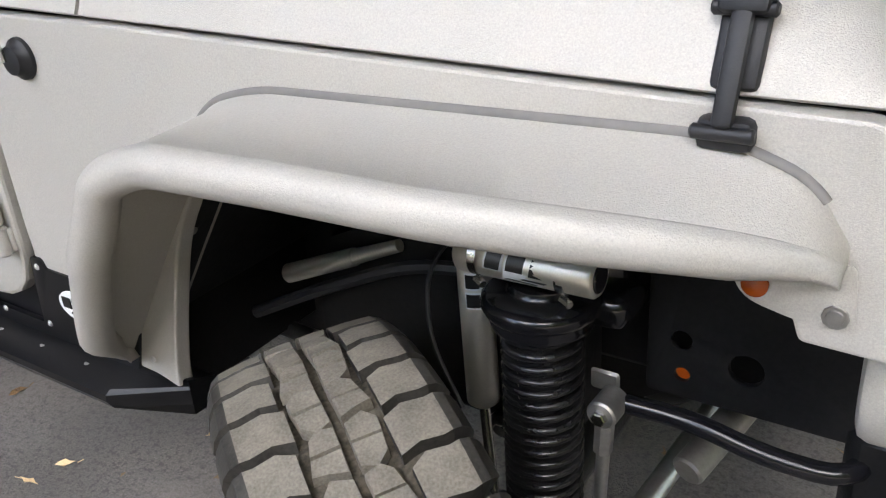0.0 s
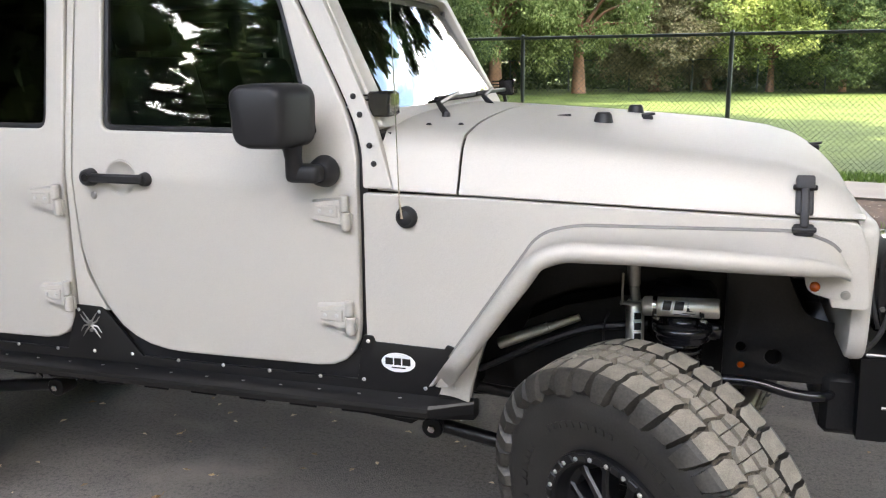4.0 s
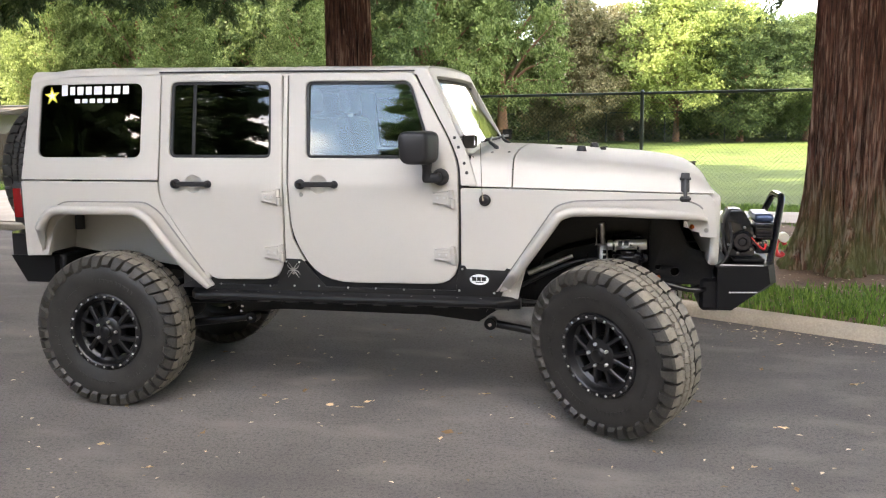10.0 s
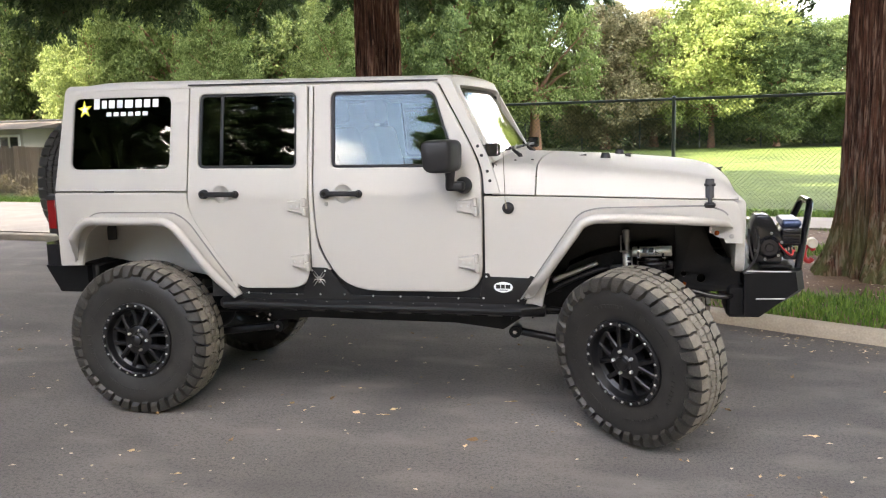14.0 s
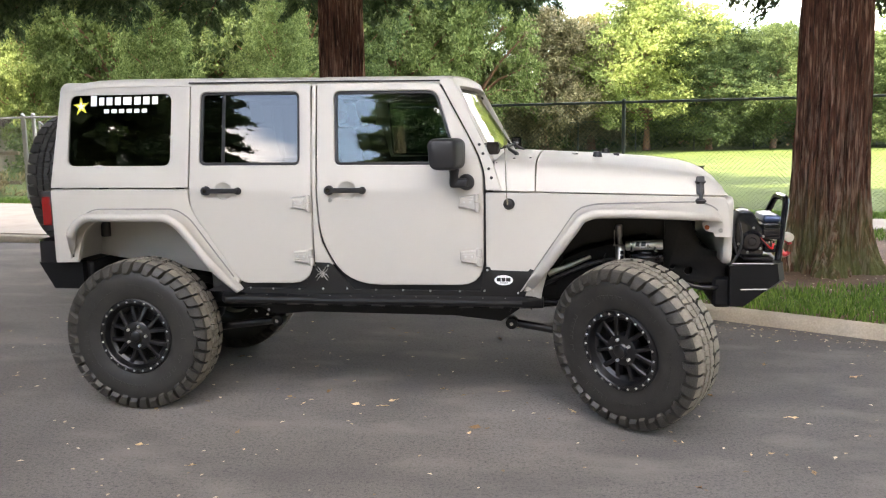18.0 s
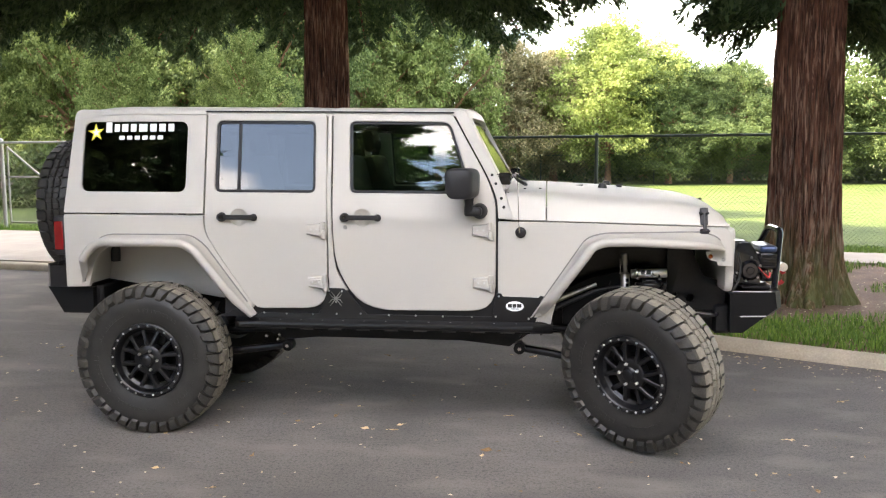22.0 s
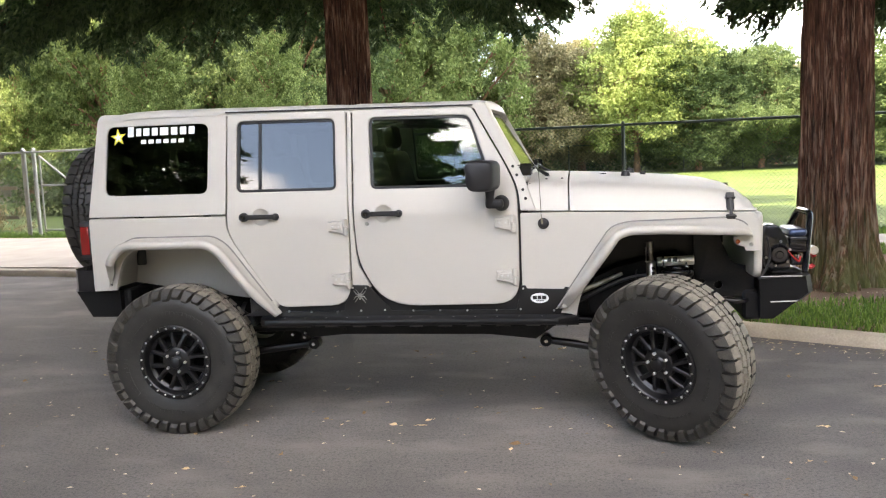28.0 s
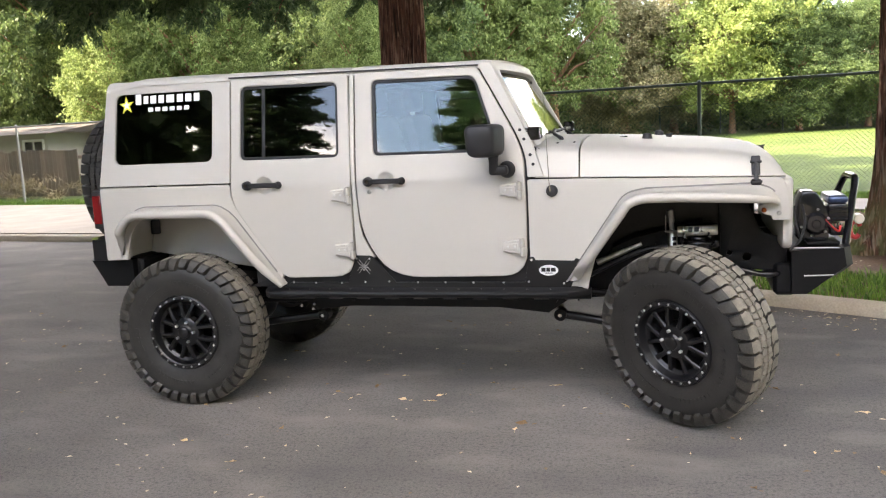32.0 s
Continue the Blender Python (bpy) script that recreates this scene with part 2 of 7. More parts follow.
overlay(ASPHALT, (0.056, 0.054, 0.053), 62.0, 0.50, 0.62, amount=0.35)
overlay(ASPHALT, (0.27, 0.25, 0.225), 48.0, 0.13, 0.06, amount=0.45, kind="cells")
overlay(ASPHALT, (0.052, 0.050, 0.049), 31.0, 0.52, 0.70, amount=0.25)
overlay(ASPHALT, (0.270, 0.242, 0.214), 1.3, 0.52, 0.72, (1.0, 2.0, 1.0), 0.6)
overlay(ASPHALT, (0.098, 0.093, 0.090), 0.9, 0.52, 0.72, (1.0, 1.7, 1.0), 0.6)
BARK_FAR = material("pale_trunk_bark", (0.25, 0.14, 0.085), 0.95, 0.0, 0.4, 2.0, 20.0, 0.6, 0.02)
FENCE_GREEN = material("green_coated_steel", (0.045, 0.065, 0.055), 0.45, 0.2, 0.2, 9.0, 100.0, 0.1)
FENCE_GREY = material("galvanised_steel", (0.36, 0.36, 0.34), 0.5, 0.7, 0.15, 9.0, 100.0, 0.1)
WOOD = material("weathered_fence_board", (0.20, 0.155, 0.112), 0.9, 0.0, 0.35, 3.0, 50.0, 0.4, 0.004, per="object")
STUCCO = material("grey_cream_stucco", (0.36, 0.33, 0.28), 0.9, 0.0, 0.1, 2.0, 60.0, 0.3)
ROOFING = material("brown_shingle", (0.07, 0.058, 0.05), 0.9, 0.0, 0.3, 3.0, 40.0, 0.4)
DRY_LEAF = material("dry_leaf", (0.42, 0.24, 0.11), 0.8, 0.0, 0.45, 20.0, 120.0, 0.2, per="object", tint=(0.62, 0.46, 0.26))
LITTER = material("leaf_litter", (0.40, 0.27, 0.15), 0.85, 0.0, 0.5, 20.0, 120.0, 0.2, per="island", tint=(0.60, 0.50, 0.35))
DRY_WEED = foliage("dry_weeds", (0.17, 0.13, 0.07), (0.40, 0.32, 0.18), 0.3)
GRASS = foliage("grass_blades", (0.06, 0.13, 0.022), (0.21, 0.32, 0.06), 0.3)
NEEDLES = foliage("redwood_needles", (0.030, 0.058, 0.024), (0.100, 0.150, 0.062), 0.38)
PINE = foliage("pine_foliage", (0.095, 0.140, 0.042), (0.29, 0.37, 0.135), 0.45)
OAK = foliage("oak_foliage", (0.045, 0.08, 0.028), (0.16, 0.22, 0.08), 0.42)
LIME = foliage("bright_foliage", (0.145, 0.20, 0.058), (0.32, 0.39, 0.125), 0.45)
OLIVE = foliage("olive_brown_foliage", (0.13, 0.125, 0.062), (0.35, 0.32, 0.18), 0.4)

# ---------------- builders ----------------
def mesh_of(bm, name, mats, smooth=40):
    me = bpy.data.meshes.new(name)
    bm.normal_update()
    bm.to_mesh(me)
    bm.free()
    for m in mats if isinstance(mats, (list, tuple)) else (mats,):
        me.materials.append(m)
    if smooth:
        me.shade_smooth()
        me.set_sharp_from_angle(angle=radians(smooth))
    return me


def part(name, bm, mat, parent=None, label="", smooth=40, at=None, kind=""):
    """One mesh object, under its thing or part."""
    me = bm if isinstance(bm, bpy.types.Mesh) else mesh_of(bm, name, mat, smooth)
    ob = new(name, me)
    if parent:
        ob.parent = parent
    if at is not None:
        ob.matrix_local = at
    return tagged(ob, label, kind=kind)


def thing(name, label, category, group="", kind="", at=None):
    ob = new(name)
    ob.empty_display_size = 0.1
    if at is not None:
        ob.matrix_world = at
    return tagged(ob, label, category, group, kind)


def box(bm, lo, hi, bevel=0.0, m=None, seg=1):
    r = bmesh.ops.create_cube(bm, size=1.0)
    vs = r["verts"]
    for v in vs:
        v.co = Vector([lo[i] + (v.co[i] + 0.5) * (hi[i] - lo[i]) for i in range(3)])
    if bevel:
        es = list({e for v in vs for e in v.link_edges})
        got = bmesh.ops.bevel(bm, geom=es, offset=bevel, segments=seg, affect="EDGES", profile=0.5)
        vs = list({v for f in got["faces"] for v in f.verts} | {v for v in vs if v.is_valid})
    if m is not None:
        bmesh.ops.transform(bm, matrix=m, verts=vs)
    return bm


def frame_of(d):
    d = Vector(d).normalized()
    a = Vector((0, 0, 1)) if abs(d.z) < 0.9 else Vector((1, 0, 0))
    u = d.cross(a).normalized()
    return u, d.cross(u).normalized()


def rod(bm, p0, p1, r0, r1=None, seg=12, bev=0.0):
    """A round bar from p0 to p1, with eased ends."""
    p0, p1 = Vector(p0), Vector(p1)
    r1 = r0 if r1 is None else r1
    d = (p1 - p0).normalized()
    u, w = frame_of(d)
    rows = [(p0 + d * bev, r0), (p1 - d * bev, r1)]
    if bev:
        rows = [(p0, r0 - bev)] + rows + [(p1, r1 - bev)]
    rings = [[bm.verts.new(c + (u * math.cos(2 * math.pi * i / seg) + w * math.sin(2 * math.pi * i / seg)) * r) for i in range(seg)] for c, r in rows]
    for a, b in zip(rings, rings[1:]):
        for i in range(seg):
            bm.faces.new((a[i], a[(i + 1) % seg], b[(i + 1) % seg], b[i]))
    bm.faces.new(rings[0][::-1])
    bm.faces.new(rings[-1])
    return bm


def tube(bm, pts, r, seg=10, caps=True, radii=None):
    """A round tube along points."""
    pts = [Vector(p) for p in pts]
    rings, u = [], None
    for i, p in enumerate(pts):
        d = (pts[min(i + 1, len(pts) - 1)] - pts[max(i - 1, 0)]).normalized()
        if u is None:
            u, w = frame_of(d)
        else:
            u = (u - d * u.dot(d)).normalized()
        w = d.cross(u)
        rr = radii[i] if radii else r
        rings.append([bm.verts.new(p + (u * math.cos(2 * math.pi * k / seg) + w * math.sin(2 * math.pi * k / seg)) * rr) for k in range(seg)])
    for a, b in zip(rings, rings[1:]):
        for k in range(seg):
            bm.faces.new((a[k], a[(k + 1) % seg], b[(k + 1) % seg], b[k]))
    if caps:
        bm.faces.new(rings[0][::-1])
        bm.faces.new(rings[-1])
    return bm


def bend(pts, r, n=6):
    """Points of a polyline whose corners are rounded by r."""
    pts = [Vector(p) for p in pts]
    out = [pts[0]]
    for a, b, c in zip(pts, pts[1:], pts[2:]):
        k = min(r, (a - b).length * 0.45, (c - b).length * 0.45)
        p, q = b + (a - b).normalized() * k, b + (c - b).normalized() * k
        out += [p.lerp(b, t).lerp(b.lerp(q, t), t) for t in [i / n for i in range(n + 1)]]
    return out + [pts[-1]]


def rounded(pts, n=5):
    """A closed outline from (x, z, radius) corners."""
    out, k = [], len(pts)
    for i in range(k):
        a, b, c = (Vector(pts[(i + j) % k][:2]) for j in (-1, 0, 1))
        r = pts[i][2] if len(pts[i]) > 2 else 0.0
        if not r:
            out.append(b)
            continue
        s, e = min(r, (a - b).length * 0.48), min(r, (c - b).length * 0.48)
        p, q = b + (a - b).normalized() * s, b + (c - b).normalized() * e
        out += [p.lerp(b, t).lerp(b.lerp(q, t), t) for t in [j / n for j in range(n + 1)]]
    return out


def plate(outline, holes=(), thick=0.02, bevel=0.003):
    """A sheet with rounded rims in the xy plane, as a bmesh."""
    cu = bpy.data.curves.new("outline", "CURVE")
    cu.dimensions, cu.fill_mode = "2D", "BOTH"
    cu.extrude, cu.bevel_depth, cu.bevel_resolution, cu.offset = max(thick / 2 - bevel, 1e-4), bevel, 1, -bevel
    for loop in (outline, *holes):
        sp = cu.splines.new("POLY")
        sp.points.add(len(loop) - 1)
        for p, q in zip(sp.points, loop):
            p.co = (q[0], q[1], 0, 1)
        sp.use_cyclic_u = True
    ob = new("outline", cu)
    me = bpy.data.meshes.new_from_object(ob.evaluated_get(bpy.context.evaluated_depsgraph_get()))
    bpy.data.objects.remove(ob)
    bpy.data.curves.remove(cu)
    bm = bmesh.new()
    bm.from_mesh(me)
    bpy.data.meshes.remove(me)
    bmesh.ops.remove_doubles(bm, verts=bm.verts, dist=1e-5)
    return bm


def cut(bm, axis, values):
    for v in values:
        no = [0, 0, 0]
        no[axis] = 1
        co = [0, 0, 0]
        co[axis] = v
        bmesh.ops.bisect_plane(bm, geom=bm.verts[:] + bm.edges[:] + bm.faces[:], plane_co=co, plane_no=no)
    return bm


def side_y(x, z):
    """How far out the flank of the body stands."""
    y = 0.776
    if z > 1.30:
        y -= max(0.0, (z - 1.325)) * 0.179
    if x > 2.1:
        y -= (x - 2.1) * 0.014
    if z < 0.95:
        y -= (0.95 - z) * 0.03
    return y


def flank(outline, holes=(), thick=0.03, bevel=0.004, proud=0.0, hand=-1, flat=None):
    """A body panel in the flank: outlines in x and z, laid on the flank of the given hand (-1 the kerb side that the camera passes)."""
    bm = plate(outline, holes, thick, bevel)
    cut(bm, 1, [0.8, 0.95, 1.32, 1.34, 1.6, 1.8])
    for v in bm.verts:
        x, z, d = v.co
        y = (flat if flat is not None else side_y(x, z)) + proud - thick / 2 + d
        v.co = (x, hand * y, z)
    if hand > 0:
        bmesh.ops.reverse_faces(bm, faces=bm.faces)
    return bm


def lathe(bm, profile, seg=48, closed=False):
    """Turns (radius, y) points round the y axis."""
    rings = [[bm.verts.new((r * math.cos(2 * math.pi * i / seg), y, r * math.sin(2 * math.pi * i / seg))) for i in range(seg)] for r, y in profile]
    loops = list(zip(rings, rings[1:])) + ([(rings[-1], rings[0])] if closed else [])
    for a, b in loops:
        for i in range(seg):
            bm.faces.new((a[i], a[(i + 1) % seg], b[(i + 1) % seg], b[i]))
    bmesh.ops.recalc_face_normals(bm, faces=bm.faces)
    return bm


def prism(bm, low, high):
    """Closes two alike loops of points into a block."""
    a, b = [bm.verts.new(p) for p in low], [bm.verts.new(p) for p in high]
    n = len(a)
    for i in range(n):
        bm.faces.new((a[i], a[(i + 1) % n], b[(i + 1) % n], b[i]))
    bm.faces.new(a[::-1])
    bm.faces.new(b)
    return bm


def loft(bm, rows, close=False):
    """A sheet through rows of points."""
    vs = [[bm.verts.new(p) for p in r] for r in rows]
    for a, b in zip(vs, vs[1:]):
        n = len(a)
        for i in range(n if close else n - 1):
            bm.faces.new((a[i], a[(i + 1) % n], b[(i + 1) % n], b[i]))
    return vs


def solid(bm, t):
    """Gives a sheet a thickness, inwards."""
    bm.normal_update()
    bmesh.ops.solidify(bm, geom=bm.faces[:], thickness=t)
    return bm

# ---------------- ground ----------------
KERB = [(16.0, -3.2), (9.0, -0.65), (5.1, 1.19), (3.9, 1.835), (0.0, 3.95), (-3.0, 5.45), (-5.0, 6.25), (-8.2, 6.68), (-30.0, 9.3)]
KERB = [(p.x, p.y) for p in bend([(x, y, 0) for x, y in KERB], 1.2, 4)]


def fence_y(x):
    return 9.4 - 0.18 * (x - 6.0)


def slab(name, outline, z0, z1, mat, label, category):
    bm = bmesh.new()
    prism(bm, [(x, y, z0) for x, y in outline], [(x, y, z1) for x, y in outline])
    bmesh.ops.recalc_face_normals(bm, faces=bm.faces)
    return tagged(part(name, bm, mat, smooth=0), label, category, kind="structure")


bm = bmesh.new()
bmesh.ops.create_circle(bm, cap_ends=True, segments=64, radius=900.0)
bmesh.ops.translate(bm, verts=bm.verts, vec=(0, 0, -0.06))
tagged(part("ground", bm, EARTH), "dry earth and rough grass reaching to the distance", "ground", kind="structure")
slab("road", KERB + [(-60.0, 12.0), (-60.0, -16.0), (30.0, -16.0), (30.0, -9.2)], -0.05, 0.0, ASPHALT, "dark grey aged asphalt with fine grit", "asphalt")
# kerb stones along the road's edge, with rounded noses
def offset_line(line, d):
    out = []
    for i, p in enumerate(line):
        a, b = Vector(line[max(i - 1, 0)]), Vector(line[min(i + 1, len(line) - 1)])
        t = (b - a).normalized()
        out.append((p[0] + t.y * d, p[1] - t.x * d))
    return out


back = offset_line(KERB, 0.135)
nose = offset_line(KERB, 0.025)
bm = bmesh.new()
kerb_rows = [[(*a, -0.04), (*a, 0.078), (n[0], n[1], 0.100), (*b, 0.102), (*b, -0.04)] for a, n, b in zip(KERB, nose, back)]
loft(bm, kerb_rows)
bmesh.ops.recalc_face_normals(bm, faces=bm.faces)
tagged(part("kerb", bm, KERBSTONE, smooth=50), "pale weathered concrete kerb along the asphalt", "kerb", kind="structure")
strip_end = [(x, fence_y(x) - 1.95) for x in (16.0, 6.0, 0.0)] + [(-4.5, 7.7)]
slab("planting_bed", [p for p in back if p[0] > -4.6] + strip_end[::-1], -0.04, 0.092, SOIL, "brown mulch and fallen needles under the redwoods", "planting bed")
walk_far = [(x, fence_y(x) - 0.55) for x in (16.0, 6.0, 0.0, -12.0, -30.0)]
walk_near = [(-30.0, 9.45), (-8.2, 6.85), (-5.0, 6.42), (-4.5, 7.7), (0.0, fence_y(0) - 1.95), (6.0, fence_y(6) - 1.95), (16.0, fence_y(16) - 1.95)]
slab("pavement", walk_far + walk_near, -0.04, 0.118, CONCRETE, "pale concrete footpath in front of the fence", "pavement")
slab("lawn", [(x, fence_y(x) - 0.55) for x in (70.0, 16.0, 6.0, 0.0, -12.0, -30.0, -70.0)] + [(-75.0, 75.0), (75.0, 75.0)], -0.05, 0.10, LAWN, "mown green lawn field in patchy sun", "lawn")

# ---------------- the car ----------------
car = thing("off_road_car", "lifted silver-beige four-door off-road car with black steel armour and mud tyres", "car")

QUARTER_WINDOW = rounded([(-0.424, 1.475, .05), (0.240, 1.472, .05), (0.243, 1.895, .05), (-0.416, 1.897, .05)])
REAR_WINDOW = rounded([(0.428, 1.472, .04), (1.045, 1.468, .04), (1.036, 1.889, .04), (0.430, 1.897, .04)])
FRONT_WINDOW = rounded([(1.254, 1.467, .035), (1.985, 1.462, .03), (1.945, 1.555, .04), (1.838, 1.876, .05), (1.243, 1.885, .04)])
HARDTOP = rounded([(-0.531, 1.347, .01), (0.357, 1.343, .01), (0.359, 1.955, .01), (-0.478, 1.975, .05)])
QUARTER = rounded([(-0.530, 1.338, .01), (0.357, 1.334, .01), (0.358, 1.255, .05), (0.40, 1.165, .05), (0.66, 0.79, .02), (0.60, 0.74), (0.57, 0.80, .02),
                   (0.36, 1.115, .06), (0.27, 1.17, .05), (-0.20, 1.17, .08), (-0.33, 1.09, .08), (-0.385, 0.895), (-0.53, 0.89, .01)])
REAR_DOOR = rounded([(0.369, 1.947, .02), (1.101, 1.937, .02), (1.119, 1.32, .5), (1.110, 0.785, .13), (0.668, 0.779, .05), (0.40, 1.175, .05), (0.369, 1.25, .05)])
FRONT_DOOR = rounded([(1.142, 1.936, .02), (1.848, 1.924, .03), (2.100, 1.475, .16), (2.112, 1.30, .3), (2.106, 0.785, .14), (1.330, 0.777, .19), (1.168, 1.02, .2), (1.150, 1.25, .3)])
PILLAR = rounded([(1.862, 1.945, .02), (1.925, 1.945, .03), (2.150, 1.500, .05), (2.212, 1.318, .01), (2.124, 1.320, .01), (2.112, 1.47, .16), (1.858, 1.925, .03)])
FENDER = rounded([(2.122, 1.306, .01), (2.41, 1.303), (3.405, 1.276, .02), (3.432, 1.20, .05), (3.445, 1.058, .02), (3.356, 1.062, .006), (3.346, 1.092, .01), (3.325, 1.14, .02), (3.16, 1.19, .05),
                  (2.70, 1.19, .08), (2.60, 1.13, .05), (2.514, 1.004, .05), (2.458, 0.840, .05), (2.434, 0.752, .02), (2.428, 0.708, .006), (2.38, 0.722, .01), (2.122, 0.74)])
PLATE = rounded([(0.64, 0.70, .01), (2.33, 0.70, .01), (2.392, 0.872, .008), (2.366, 0.880, .006), (2.358, 0.866, .004), (2.150, 0.872, .004), (2.143, 0.890, .008), (2.112, 0.890, .01),
                 (2.09, 0.75), (1.35, 0.75), (1.215, 0.905, .012), (1.112, 0.908, .012), (1.06, 0.75), (0.70, 0.75)])

def dish_hole(x, z=1.326, r=0.049):
    """The round opening behind a door handle."""
    return [(x + r * math.cos(2 * math.pi * k / 32), z + r * math.sin(2 * math.pi * k / 32)) for k in range(32)]


part("quarter_panel", flank(QUARTER), PAINT, car, smooth=16)
part("hardtop_side", flank(HARDTOP, [QUARTER_WINDOW]), PAINT, car, smooth=16)
rear_door = part("rear_door", flank(REAR_DOOR, [REAR_WINDOW, dish_hole(0.583)], proud=0.010, bevel=0.007), PAINT, car, "silver-beige rear door, closed", smooth=16)
front_door = part("front_door", flank(FRONT_DOOR, [FRONT_WINDOW, dish_hole(1.329)], proud=0.010, bevel=0.007), PAINT, car, "silver-beige front door, closed", smooth=16)
part("windscreen_pillar", flank(PILLAR, proud=0.002), PAINT, car, smooth=16)
part("front_fender", flank(FENDER), PAINT, car, smooth=16)
part("rocker_guard", flank(PLATE, proud=0.005, thick=0.012, bevel=0.002), BLACK_STEEL, car, "black steel rocker guard")
for out_, holes_, name_ in ((QUARTER, (), "quarter_panel"), (HARDTOP, [QUARTER_WINDOW], "hardtop_side"), (REAR_DOOR, [REAR_WINDOW], "rear_door"), (FRONT_DOOR, [FRONT_WINDOW], "front_door"),
                            (PILLAR, (), "windscreen_pillar"), (FENDER, (), "front_fender")):
    part(name_, flank(out_, holes_, hand=1), PAINT, car)


def grown(loop, d):
    """An outline pushed outwards by d."""
    n = len(loop)
    c = sum((Vector(p) for p in loop), Vector((0, 0))) / n
    out = []
    for i in range(n):
        t = (Vector(loop[(i + 1) % n]) - Vector(loop[i - 1])).normalized()
        no = Vector((t.y, -t.x))
        if no.dot(Vector(loop[i]) - c) < 0:
            no = -no
        out.append(Vector(loop[i]) + no * d)
    return out


# glass, rubber seals and the strip that divides the rear door's window
for loop, glass_mat, parent_, label_ in ((QUARTER_WINDOW, GLASS_DARK, car, "black privacy glass"), (REAR_WINDOW, GLASS_DARK, rear_door, "dark privacy glass"), (FRONT_WINDOW, GLASS_TINT, front_door, "lightly tinted glass")):
    for hand in (-1, 1):
        own = parent_ if hand < 0 else car
        part("window_glass", flank(grown(loop, 0.004), thick=0.006, bevel=0.001, proud=-0.012, hand=hand), glass_mat, own, label_, smooth=0)
        if parent_ is not car:
            part("window_seal", flank(grown(loop, 0.003), [grown(loop, -0.016)], thick=0.016, bevel=0.003, proud=-0.002, hand=hand), BLACK_PLASTIC, own)
part("division_bar", flank(rounded([(0.561, 1.470), (0.581, 1.470), (0.581, 1.893), (0.561, 1.893)]), thick=0.014, bevel=0.003, proud=-0.006), BLACK_PLASTIC, rear_door)

# flares: a flat shelf with a rolled, tubular lip
def flare(path, corner, width, drop, hand=-1, n=7, rim=None):
    """path: corners in x and z along the body; width and drop: (share of the length, metres) pairs."""
    pts = bend([(x, 0, z) for x, z in path], corner, n)
    fine = []
    for a, b in zip(pts, pts[1:]):
        k = max(1, int((b - a).length / 0.04))
        fine += [a.lerp(b, i / k) for i in range(k)]
    pts = fine + [pts[-1]]
    run = [0.0]
    for a, b in zip(pts, pts[1:]):
        run.append(run[-1] + (b - a).length)
    rows, crest = [], []
    for i, p in enumerate(pts):
        s = run[i] / run[-1]
        w = float(np.interp(s, *zip(*width)))
        dr = float(np.interp(s, *zip(*drop)))
        t = (pts[min(i + 1, len(pts) - 1)] - pts[max(i - 1, 0)]).normalized()
        inward = Vector((t.z, 0, -t.x))
        y0 = side_y(p.x, p.z)
        lip = min(0.027, w * 0.32)
        if rim and p.x > 2.60:
            # the lip runs nearly straight while the body line arches down to meet it
            xs_, ys_, zs_ = zip(*rim)
            k = min(1.0, (p.x - 2.60) / 0.14)
            w = w * (1 - k) + max(0.018, float(np.interp(p.x, xs_, ys_)) - y0) * k
            dr = dr * (1 - k) + max(0.002, p.z - float(np.interp(p.x, xs_, zs_))) * k
            inward = inward.lerp(Vector((0, 0, -1)), k).normalized()
            lip = float(np.interp(p.x, (2.7, 3.20, 3.31, 3.388), (0.026, 0.0255, 0.022, 0.012)))
        sec = [(-0.012, -0.001), (0.004, -0.002), (0.012, 0.005), (w * 0.5, 0.006 + dr * 0.5), (w - 1.25 * lip, dr + 0.004), (w - 1.1 * lip, dr + 0.001)]
        c = (w - lip, dr + lip)
        sec += [(c[0] + lip * math.sin(a), c[1] - lip * math.cos(a)) for a in [radians(d) for d in (10, 40, 70, 100, 130, 160, 190, 220, 250)]]
        sec += [(w - 2.3 * lip, dr + 0.014), (w * 0.4, dr * 0.4 + 0.016), (-0.03, 0.018), (-0.085, 0.020)]
        cut_back = 0.115 * max(0.0, 1 - run[i] / 0.17)
        rows.append([(p.x + inward.x * d + t.x * cut_back * max(0, o) / w, hand * (y0 + o), p.z + inward.z * d + t.z * cut_back * max(0, o) / w) for o, d in sec])
    bm = bmesh.new()
    loft(bm, rows, close=True)
    for r, rev in ((0, False), (-1, True)):
        bm.verts.ensure_lookup_table()
        k = len(rows[0])
        start = 0 if r == 0 else len(rows) * k - k
        loop = [bm.verts[start + j] for j in range(k)]
        bm.faces.new(loop)
    bmesh.ops.recalc_face_normals(bm, faces=bm.faces)
    return bm, pts


